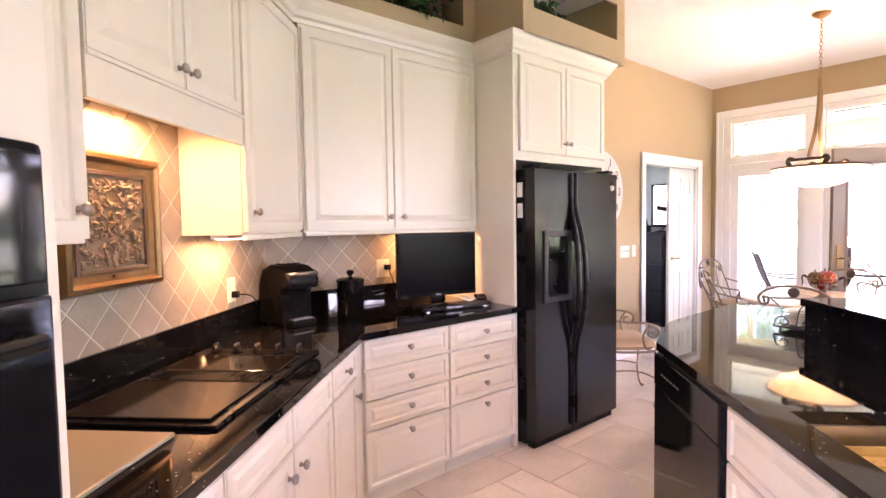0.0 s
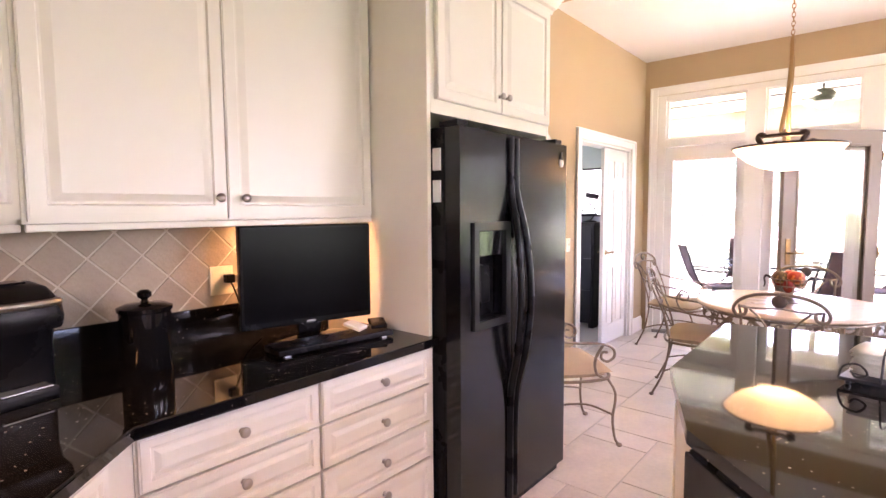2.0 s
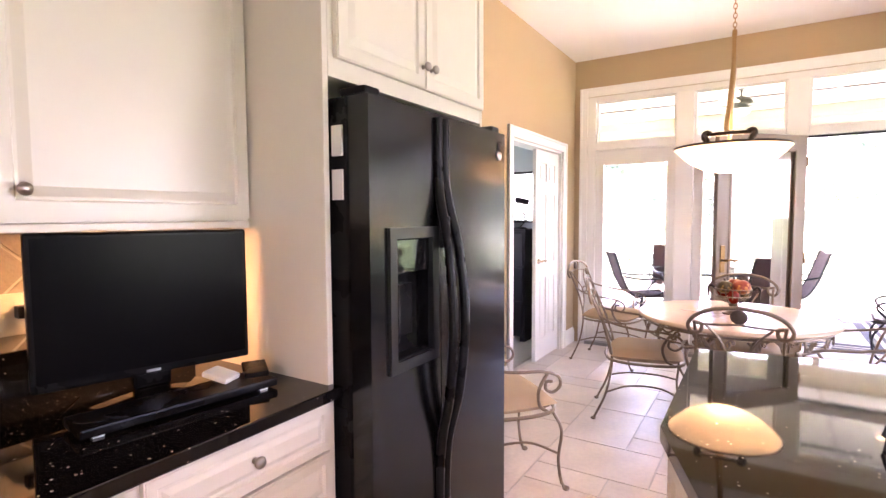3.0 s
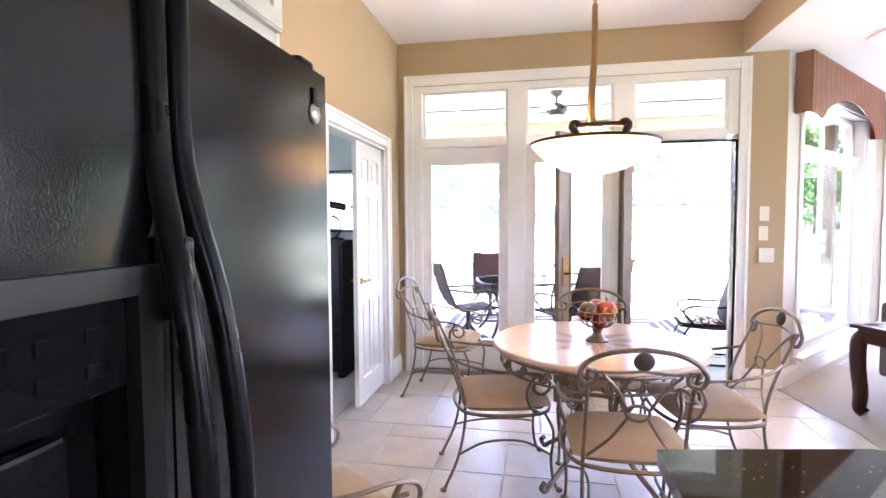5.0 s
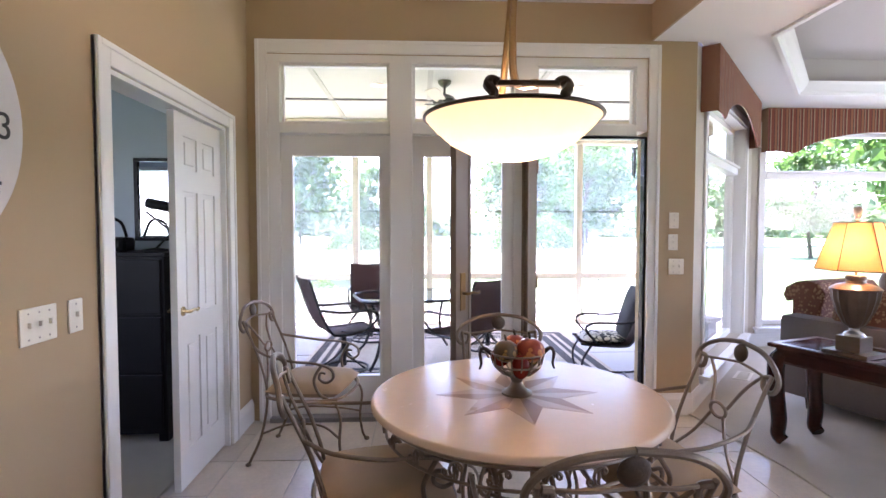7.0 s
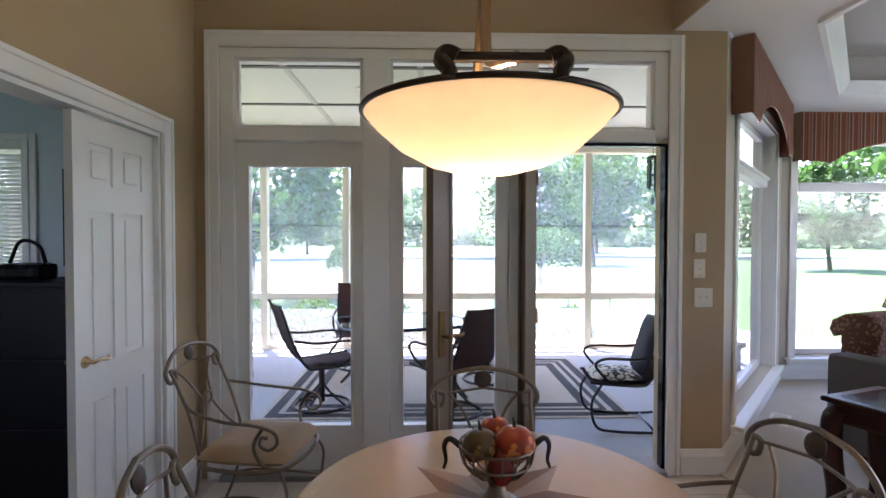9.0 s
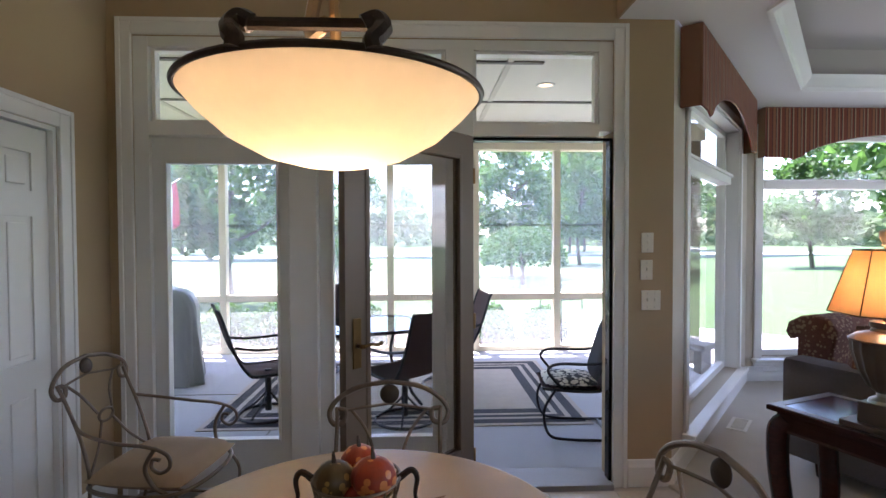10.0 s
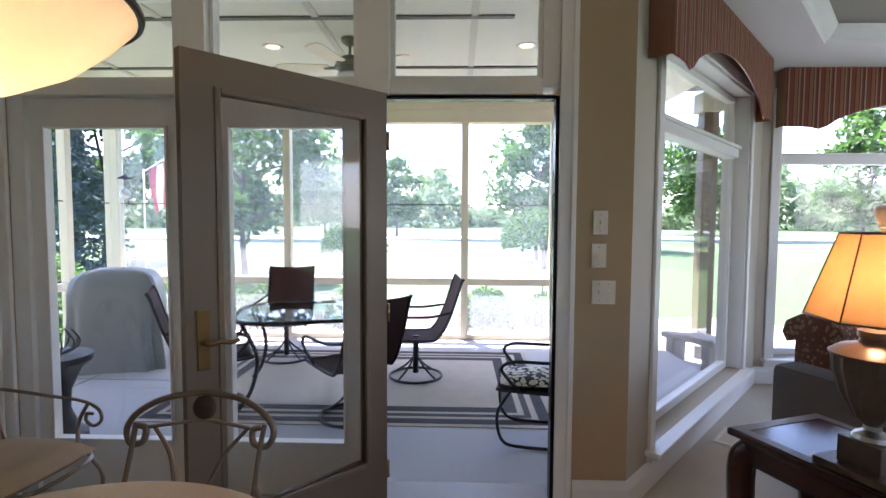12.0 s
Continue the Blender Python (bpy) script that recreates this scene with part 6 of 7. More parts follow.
ow = tagged(new("window_9"), "office window onto the porch with lowered white blinds", "window", kind="structure")
bm = box(7.12, 7.33, 4.211, 4.25, 1.021, 2.119, 0.004)
box(7.12, 7.33, 5.17, 5.209, 1.021, 2.119, 0.004, bm)
box(7.12, 7.33, 4.251, 5.169, 2.06, 2.119, 0.004, bm)
box(7.09, 7.33, 4.251, 5.169, 1.021, 1.06, 0.004, bm)
for y0, y1, z0, z1 in ((4.17, 4.2095, 0.96, 2.16), (5.2105, 5.25, 0.96, 2.16), (4.21, 5.21, 2.1205, 2.16), (4.21, 5.21, 0.95, 1.0195)):
    box(7.128, 7.149, y0, y1, z0, z1, 0.005, bm)
part("frame", bm, TRIM, ow)
g = part("pane", box(7.25, 7.256, 4.245, 5.175, 1.055, 2.065), GLASS, ow)
g.visible_shadow = False
slat_mesh = mesh_of("slat", box(-0.016, 0.016, 4.255, 5.165, -0.0012, 0.0012, 0.0006), TRIM)
for k in range(38):
    b = new("slat", slat_mesh)
    b.parent = ow
    b.matrix_basis = Matrix.Translation((7.19, 0, 1.085 + k * 0.0255)) @ Matrix.Rotation(radians(38), 4, "Y")

# ---- porch ----
PF = [(7.31, 5.3), (11.2, 5.3), (11.2, -1.75), (9.40, -1.75), (7.31, 0.06)]
structure("porch_floor", prism(PF, -0.20, -0.03), CONCRETE, "grey concrete porch floor")
for nm, (a, b) in {"x": ((7.32, 2.6), (11.1, 2.6)), "y": ((9.2, -1.0), (9.2, 5.2)), "d": ((7.32, 4.2), (11.1, 4.2))}.items():
    x0, x1 = sorted((a[0], b[0]))
    y0, y1 = sorted((a[1], b[1]))
    structure("floor_joint", box(x0 - 0.006, x1 + 0.006, y0 - 0.006, y1 + 0.006, -0.0305, -0.027), BATTEN, "dark control joint in the concrete")
bm = box(7.302, 7.33, 3.06, 4.21, -0.2, 3.05)
box(7.302, 7.33, 5.21, 6.4, -0.2, 3.05, bm=bm)
box(7.302, 7.33, 4.21, 5.21, -0.2, 1.02, bm=bm)
box(7.302, 7.33, 4.21, 5.21, 2.12, 3.05, bm=bm)
structure("porch_wall", bm, PORCHPAINT, "cream house wall of the porch")
PC = [(7.31, 5.4), (11.5, 5.4), (11.5, -2.0), (9.65, -2.0), (7.31, 0.02)]
bm = prism(PC, 3.05, 3.12)
structure("porch_ceiling", bm, PORCHCEIL, "pale panelled porch ceiling")
bm = bmesh.new()
for x in (8.53, 9.83, 11.0):
    box(x - 0.028, x + 0.028, 0.3 if x < 9 else -1.2, 5.2, 3.036, 3.0495, bm=bm)
structure("porch_batten", bm, BATTEN, "dark battens of the porch ceiling")
bm = bmesh.new()
for y in (0.60, 1.82, 3.04, 4.26):
    for x0, x1 in ((7.32, 8.50), (8.56, 9.80), (9.86, 10.97)):
        box(x0, x1, y - 0.028, y + 0.028, 3.037, 3.0495, bm=bm)
structure("porch_batten", bm, PALEBATTEN, "pale battens across the porch ceiling")
# unseen roof, carried on past the east window to block the sun
structure("porch_roof", prism([(7.31, 6.0), (11.9, 6.0), (11.9, -2.6), (10.2, -5.6), (9.46, -5.6), (9.46, -2.1), (7.31, 0.0)], 3.301, 3.42), BATTEN, "dark porch roof with an added eave, out of view")
PY = [-1.60, -0.478, 0.638, 1.796, 2.898, 4.022, 5.127]
scr = tagged(new("porch_screen"), "cream timber screen frame of the porch", "screen wall", kind="structure")
for y in PY:
    part("post", box(10.98, 11.10, y - 0.045, y + 0.045, -0.03, 2.70, 0.006), PORCHPAINT, scr)
part("beam", box(10.95, 11.13, -1.70, 5.22, 2.701, 3.045, 0.008), PORCHPAINT, scr)
part("beam_moulding", box(10.93, 10.9495, -1.70, 5.22, 2.86, 2.92, 0.006), PORCHPAINT, scr)
for a, b in zip(PY, PY[1:]):
    part("rail", box(10.99, 11.09, a + 0.0455, b - 0.0455, 0.665, 0.755, 0.005), PORCHPAINT, scr)
    part("sill_rail", box(10.98, 11.10, a + 0.0455, b - 0.0455, -0.03, 0.035, 0.005), PORCHPAINT, scr)
    part("screen_bar", box(11.035, 11.045, a + 0.0455, b - 0.0455, 1.68, 1.692), BLACKIRON, scr)
VINYL = vinyl_mat("porch_vinyl")
for a, b in zip(PY, PY[1:]):
    for z0, z1 in ((0.04, 0.66), (0.76, 2.695)):
        g = part("vinyl_pane", box(11.032, 11.034, a + 0.046, b - 0.046, z0, z1), VINYL, scr)
        g.visible_shadow = False
part("corner_post", box(10.98, 11.10, 5.1725, 5.26, -0.03, 2.70, 0.006), PORCHPAINT, scr)
scn = tagged(new("porch_screen_north"), "cream timber screen frame at the end of the porch", "screen wall", kind="structure")
PX = [7.42, 8.30, 9.25, 10.25]
for x in PX:
    part("post", box(x - 0.045, x + 0.045, 5.15, 5.25, -0.03, 2.70, 0.006), PORCHPAINT, scn)
part("beam", box(7.34, 10.94, 5.12, 5.28, 2.701, 3.045, 0.008), PORCHPAINT, scn)
for a, b in zip(PX, PX[1:] + [11.03]):
    part("rail", box(a + 0.0455, b - 0.0455, 5.16, 5.24, 0.665, 0.755, 0.005), PORCHPAINT, scn)
    part("sill_rail", box(a + 0.0455, b - 0.0455, 5.16, 5.24, -0.03, 0.035, 0.005), PORCHPAINT, scn)
    part("screen_bar", box(a + 0.0455, b - 0.0455, 5.195, 5.205, 1.68, 1.692), BLACKIRON, scn)

for x, y in ((9.2, 0.12), (9.2, 2.4), (9.2, 4.0), (10.4, 1.2)):
    dl = thing("downlight", "round recessed porch downlight, lit", "lamp", pose(x, y, 3.05), "porch downlights")
    part("trim_ring", lathe([(0.06, -0.005), (0.09, -0.007), (0.095, 0), (0.06, 0)], 24), TRIM, dl)
    part("lens", lathe([(0, -0.003), (0.06, -0.003), (0.06, 0), (0, 0)], 24), GLOW, dl, "lit lens")

# ceiling fan
fan = thing("ceiling_fan", "green-bronze ceiling fan with cream blades and light", "ceiling fan", pose(9.0, 1.66, 0))
VERD = mat("verdigris_bronze", (0.16, 0.17, 0.13), 0.4, 0.5, vary=0.2, scale=20, fine=80, bump=0.03)
part("canopy", lathe([(0, 3.05), (0.075, 3.05), (0.07, 3.02), (0.03, 2.985), (0, 2.985)], 24), VERD, fan, "", True)
part("downrod", tube([(0, 0, 2.985), (0, 0, 2.90)], 0.013), VERD, fan)
part("motor", lathe([(0, 2.905), (0.05, 2.90), (0.10, 2.875), (0.13, 2.84), (0.13, 2.80), (0.10, 2.77), (0.05, 2.755), (0, 2.755)], 32), VERD, fan, "", True)
part("light_bowl", lathe([(0, 2.66), (0.05, 2.665), (0.095, 2.695), (0.11, 2.735), (0.10, 2.752), (0, 2.752)], 28), mat("frosted_bowl", (0.85, 0.84, 0.8), 0.3, bump=0), fan, "white glass bowl", True)
for k in range(5):
    m = Matrix.Rotation(2 * math.pi * k / 5 + 0.35, 4, "Z")
    b = part("blade", prism([(0.18, -0.055), (0.55, -0.07), (0.62, -0.05), (0.63, 0), (0.62, 0.05), (0.55, 0.07), (0.18, 0.055)], -0.004, 0.004, m=m @ Matrix.Translation((0, 0, 2.80)) @ Matrix.Rotation(radians(12), 4, "X")), PORCHPAINT, fan, "cream blade")
    part("blade_arm", box(0.10, 0.22, -0.02, 0.02, 2.788, 2.796, 0.002, m=m), VERD, b)

# rug with borders
rug = thing("porch_rug", "beige outdoor rug with black border bands", "rug", pose(8.22, -0.05, -0.03))
RX, RY = 2.17, 3.25
part("field", box(0, RX, 0, RY, 0, 0.008, 0.002), RUGLIGHT, rug)
for off, w in ((0.05, 0.09), (0.19, 0.05), (0.29, 0.10)):
    a = off
    o = [(a, a), (RX - a, a), (RX - a, RY - a), (a, RY - a)]
    a += w
    i = [(a, a), (RX - a, a), (RX - a, RY - a), (a, RY - a)]
    part("border_band", holed(o, [i], 0.008, 0.0095), RUGDARK, rug, "black woven band")


def sling_chair(m, swivel, label, mt=SLING):
    """Sling porch chair; faces -y."""
    ch = thing("patio_chair", label, "chair", m, "chairs of the porch")
    seat = [(-0.30, 0.43), (-0.27, 0.415), (0.10, 0.40), (0.20, 0.44), (0.30, 0.62), (0.40, 0.92), (0.43, 0.97)]
    bm = bmesh.new()
    pts = spline([(0, y, z) for y, z in seat], 5)
    rows = [[bm.verts.new((s * 0.235, p.y, p.z - 0.012 * (1 - s * s))) for s in (-1, -0.5, 0, 0.5, 1)] for p in pts]
    for a, b in zip(rows, rows[1:]):
        for k in range(4):
            bm.faces.new((a[k], a[k + 1], b[k + 1], b[k]))
    bmesh.ops.solidify(bm, geom=bm.faces[:], thickness=0.006)
    part("sling", bm, mt, ch, "brown woven sling", True)
    for s in (-1, 1):
        part("side_rail", tube([(s * 0.245, p.y, p.z) for p in pts], 0.013, 8), BLACKIRON, ch, "", True)
        part("arm", tube(spline([(s * 0.25, 0.30, 0.66), (s * 0.285, 0.10, 0.63), (s * 0.29, -0.18, 0.63), (s * 0.285, -0.27, 0.58), (s * 0.28, -0.22, 0.50), (s * 0.25, -0.14, 0.42)], 6), 0.012, 8), BLACKIRON, ch, "", True)
        if not swivel:
            part("leg", tube(spline([(s * 0.25, -0.20, 0.42), (s * 0.27, -0.30, 0.25), (s * 0.27, -0.26, 0.06), (s * 0.26, -0.10, 0.018), (s * 0.26, 0.25, 0.018), (s * 0.26, 0.38, 0.03)], 6), 0.012, 8), BLACKIRON, ch, "", True)
    if swivel:
        part("pedestal", tube([(0, 0, 0.04), (0, 0, 0.40)], 0.028, 10), BLACKIRON, ch, "", True)
        part("base_ring", tube([(0.25 * math.cos(a * math.pi / 16), 0.25 * math.sin(a * math.pi / 16), 0.014) for a in range(32)], 0.013, 8, closed=True), BLACKIRON, ch, "", True)
        for k in range(4):
            a = math.pi / 4 + k * math.pi / 2
            part("brace", tube(spline([(0, 0, 0.22), (0.12 * math.cos(a), 0.12 * math.sin(a), 0.10), (0.25 * math.cos(a), 0.25 * math.sin(a), 0.016)], 4), 0.010, 6), BLACKIRON, ch, "", True)
    else:
        part("stretcher", tube([(-0.26, 0.25, 0.018), (0.26, 0.25, 0.018)], 0.010, 6), BLACKIRON, ch)
    return ch


PZ = -0.0195
first = sling_chair(chair_pose(9.40, 1.12, -0.15, 1) @ Matrix.Translation((0, 0, PZ)), True, "brown sling swivel chair on the porch rug")
for x, y, fx, fy in ((9.98, 2.58, -1, -0.15), (8.58, 2.72, 0.45, -0.9), (8.38, 1.52, 0.75, 0.65)):
    copy_thing(first, chair_pose(x, y, fx, fy) @ Matrix.Translation((0, 0, PZ)))
fc = sling_chair(chair_pose(8.10, 0.15, 0.12, 1) @ Matrix.Translation((0, 0, -0.03)) @ Matrix.Diagonal((0.9, 0.9, 0.95, 1)), False, "black iron spring chair with a floral cushion")
FLOWERS = flecked("black_white_floral_cloth", (0.03, 0.03, 0.035), (0.6, 0.57, 0.5), 0.9, 24, 1.15, 0.1)
part("cushion", pillow(0.46, 0.46, 0.08, 8, m=Matrix.Translation((0, -0.06, 0.405))), FLOWERS, fc, "black and cream floral cushion", True)
part("back_cushion", pillow(0.46, 0.52, 0.07, 8, m=Matrix.Translation((0, 0.26, 0.70)) @ Matrix.Rotation(radians(72), 4, "X")), RUGDARK, fc, "dark back cushion", True)

pt = thing("patio_table", "glass-topped black iron patio table", "table", pose(9.0, 2.02, PZ, 0, 0, 15))
TG = glass_mat("table_glass", (0.72, 0.82, 0.85))
part("tabletop", prism([(0.5 * math.copysign(abs(math.cos(a)) ** 0.5, math.cos(a)), 0.62 * math.copysign(abs(math.sin(a)) ** 0.5, math.sin(a))) for a in [2 * math.pi * k / 40 for k in range(40)]], 0.705, 0.713), TG, pt, "tinted glass top")
part("rim", tube([(0.5 * math.copysign(abs(math.cos(a)) ** 0.5, math.cos(a)), 0.62 * math.copysign(abs(math.sin(a)) ** 0.5, math.sin(a)), 0.70) for a in [2 * math.pi * k / 40 for k in range(40)]], 0.016, 8, closed=True), BLACKIRON, pt, "", True)
for sx in (-1, 1):
    for sy in (-1, 1):
        part("leg", tube(spline([(sx * 0.42, sy * 0.52, 0.69), (sx * 0.33, sy * 0.42, 0.40), (sx * 0.36, sy * 0.46, 0.15), (sx * 0.44, sy * 0.55, 0.012)], 5), 0.016, 8), BLACKIRON, pt, "", True)

# covered grill
gr = thing("covered_grill", "barbecue grill under a grey vinyl cover", "grill", pose(9.64, 4.20, -0.03, 0, 0, 18) @ Matrix.Diagonal((0.85, 0.85, 0.94, 1)))
bm = bmesh.new()
rows = []
for z, w, d in ((0.0, 0.52, 0.33), (0.12, 0.51, 0.32), (0.30, 0.49, 0.31), (0.50, 0.48, 0.30), (0.70, 0.475, 0.295), (0.84, 0.47, 0.29), (0.93, 0.45, 0.275), (1.0, 0.41, 0.24), (1.05, 0.34, 0.19), (1.08, 0.22, 0.12), (1.09, 0.08, 0.05)):
    row = []
    hang = max(0.0, 1 - z / 0.9)
    for k in range(72):
        a = 2 * math.pi * k / 72
        c, q = math.cos(a), math.sin(a)
        fold = 1 + 0.075 * hang * math.sin(6 * a + 1.1 * z) + 0.05 * hang * math.sin(13 * a + 2.1) + 0.012 * math.sin(17 * a + 9 * z)
        row.append(bm.verts.new((d * math.copysign(abs(c) ** 0.32, c) * fold, w * math.copysign(abs(q) ** 0.32, q) * fold, z)))
    rows.append(row)
for a, b in zip(rows, rows[1:]):
    for k in range(72):
        bm.faces.new((a[k], a[(k + 1) % 72], b[(k + 1) % 72], b[k]))
bm.faces.new(rows[-1])
bm.faces.new(rows[0][::-1])
part("cover", bm, GREYCOVER, gr, "draped grey vinyl", True)
# dark bust-like planter stand beside the house wall
ps = thing("planter_stand", "dark pedestal stand with a wire basket on the porch", "planter", pose(7.86, 3.46, -0.03))
part("pedestal", lathe([(0, 0), (0.20, 0), (0.20, 0.06), (0.15, 0.09), (0.10, 0.22), (0.11, 0.36), (0.17, 0.50), (0.24, 0.56), (0.24, 0.60), (0, 0.60)], 24), BLACKIRON, ps, "", True)
for k in range(12):
    part("basket_wire", tube(spline([(0.06, 0, 0.605), (0.14, 0, 0.64), (0.16, 0, 0.70), (0.12, 0, 0.76)], 4), 0.006, 5, m=Matrix.Rotation(k * math.pi / 6, 4, "Z")), BLACKIRON, ps, "", True)
# hanging glass ball by the corner post and the flag outside
hb = thing("hanging_ornament", "glass ball under a small metal cap by the post", "ornament", pose(10.85, 4.9, 0))
part("cord", tube([(0, 0, 3.03), (0, 0, 2.02)], 0.003, 5), BLACKIRON, hb)
part("cap", lathe([(0, 2.04), (0.09, 1.99), (0.09, 1.985), (0, 2.0)], 16), BLACKIRON, hb)
part("glass_ball", ball(0.065, 16, 10, at=(0, 0, 1.80)), mat("pale_glass_ball", (0.75, 0.78, 0.8), 0.08, bump=0), hb, "", True)
part("hanger", tube([(0, 0, 1.985), (0, 0, 1.86)], 0.003, 5), BLACKIRON, hb)

wc = thing("wind_chime", "dark metal wind chime hanging on the porch", "wind chime", pose(9.3, -0.64, 0))
part("cord", tube([(0, 0, 3.045), (0, 0, 2.40)], 0.003, 5), BLACKIRON, wc)
part("top_plate", lathe([(0, 2.36), (0.06, 2.365), (0.06, 2.38), (0.02, 2.40), (0, 2.40)], 18), BLACKIRON, wc, "", True)
for k in range(6):
    a = 2 * math.pi * k / 6
    part("chime_tube", tube([(0.05 * math.cos(a), 0.05 * math.sin(a), 2.36), (0.05 * math.cos(a), 0.05 * math.sin(a), 2.08 - 0.025 * k)], 0.009, 7), BLACKIRON, wc)
part("clapper", lathe([(0, 2.18), (0.03, 2.185), (0.03, 2.20), (0, 2.205)], 14), BLACKIRON, wc)
part("sail_cord", tube([(0, 0, 2.36), (0, 0, 1.95)], 0.002, 5), BLACKIRON, wc)
part("sail", prism([(-0.03, -0.005), (0.03, -0.005), (0.03, 0.005), (-0.03, 0.005)], 1.88, 1.95), BLACKIRON, wc)

# ---- garden ----
GZ = -0.22
bm = bmesh.new()
n = 48
rings = [0.0, 6, 12, 20, 32, 50, 80, 140, 300, 1500]
prev = None
for r in rings:
    row = [bm.verts.new((9 + r * math.cos(2 * math.pi * k / n), 1.5 + r * math.sin(2 * math.pi * k / n), GZ + (0 if r < 15 else 0.18 * math.sin(k * 1.7 + r) * min(1, r / 60)))) for k in range(n)] if r else [bm.verts.new((9, 1.5, GZ))]
    if prev:
        for k in range(n):
            q = list(dict.fromkeys([prev[k % len(prev)], row[k], row[(k + 1) % n], prev[(k + 1) % len(prev)]]))
            bm.faces.new(q)
    prev = row
structure("ground", bm, GRASS, "sunlit mown lawn reaching the horizon", True)
structure("patio", prism([(9.42, -1.76), (13.2, -1.76), (13.6, -3.6), (12.5, -5.0), (9.47, -5.0)], GZ - 0.05, GZ + 0.02), CONCRETE, "pale concrete patio beside the porch")
structure("path", box(11.3, 13.3, -1.7, 0.2, GZ - 0.05, GZ + 0.012), CONCRETE, "concrete garden path")
structure("driveway", prism([(44, 80), (50, 80), (47, 20), (52, -10), (49, -90), (43, -90), (46, -10), (41, 20)], GZ - 0.3, GZ + 0.20), CONCRETE, "pale drive across the lawn")
bm = prism([(11.6, 4.6), (13.4, 4.9), (14.0, 2.2), (13.8, 0.3), (14.2, -1.2), (13.2, -1.7), (11.9, 0.4), (11.5, 2.5)], GZ - 0.05, GZ + 0.02)
structure("flower_bed", bm, MULCH, "brown mulch bed along the porch")
be = thing("garden_bench", "small grey stone bench on the patio", "bench", pose(10.55, -2.05, GZ + 0.02, 0, 0, 35))
part("seat", box(-0.32, 0.32, -0.16, 0.16, 0.30, 0.37, 0.015), STONE, be)
for x in (-0.22, 0.22):
    part("leg", box(x - 0.05, x + 0.05, -0.13, 0.13, 0, 0.299, 0.012), STONE, be)
pt2 = thing("porch_column", "square brown timber column at the patio", "column", pose(11.0, -2.35, GZ + 0.02))
part("shaft", box(-0.09, 0.09, -0.09, 0.09, 0.16, 3.02, 0.008), TAUPE, pt2)
part("plinth", box(-0.14, 0.14, -0.14, 0.14, 0, 0.159, 0.01), STONE, pt2)
part("capital", box(-0.13, 0.13, -0.13, 0.13, 3.021, 3.26, 0.01), PORCHPAINT, pt2)
bd = thing("bird_feeder", "stone bird bath on a pedestal in the lawn", "bird bath", pose(16.2, 2.9, GZ))
part("bowl", lathe([(0, 0.72), (0.12, 0.74), (0.26, 0.82), (0.27, 0.85), (0.2, 0.82), (0, 0.78)], 24), STONE, bd, "", True)
part("pedestal", lathe([(0, 0), (0.18, 0), (0.16, 0.06), (0.08, 0.12), (0.07, 0.5), (0.12, 0.72), (0, 0.72)], 20), STONE, bd, "", True)
trolley = thing("garden_trolley", "black iron plant trolley with round wheels", "trolley", pose(12.15, -0.85, GZ + 0.012, 0, 0, 20))
for z in (0.32, 0.75):
    part("shelf", holed([(-0.3, -0.2), (0.3, -0.2), (0.3, 0.2), (-0.3, 0.2)], [[(-0.27, -0.17), (0.27, -0.17), (0.27, 0.17), (-0.27, 0.17)]], z, z + 0.015), BLACKIRON, trolley)
for sx in (-1, 1):
    for sy in (-1, 1):
        part("upright", tube([(sx * 0.29, sy * 0.19, 0.05), (sx * 0.29, sy * 0.19, 0.90)], 0.010, 6), BLACKIRON, trolley)
for sy in (-1, 1):
    part("wheel", tube([(0.29 + 0.15 * math.cos(a * math.pi / 12), sy * 0.225, 0.16 + 0.15 * math.sin(a * math.pi / 12)) for a in range(24)], 0.010, 6, closed=True), BLACKIRON, trolley, "", True)

fl = thing("garden_flag", "red and white striped flag on a pole", "flag", pose(12.6, 5.75, GZ))
part("pole", tube([(0, 0, 0), (0, 0, 2.5)], 0.012, 8), TRIM, fl)
part("arm", tube([(0, 0, 2.45), (0, -0.45, 2.72)], 0.012, 6), TRIM, fl)
bm = bmesh.new()
cols = [[bm.verts.new((0.05 * math.sin(i * 1.3 + j * 0.4), -0.38 + 0.09 * i - 0.03 * j * 0.2, 2.66 - 0.055 * i - 0.09 * j)) for j in range(9)] for i in range(4)]
for i in range(3):
    for j in range(8):
        f = bm.faces.new((cols[i][j], cols[i + 1][j], cols[i + 1][j + 1], cols[i][j + 1]))
        f.material_index = i % 2
part("cloth", bm, [mat("flag_red_cloth", (0.55, 0.03, 0.08), 0.8, bump=0.02), PAPER], fl, "red and white cloth", True)


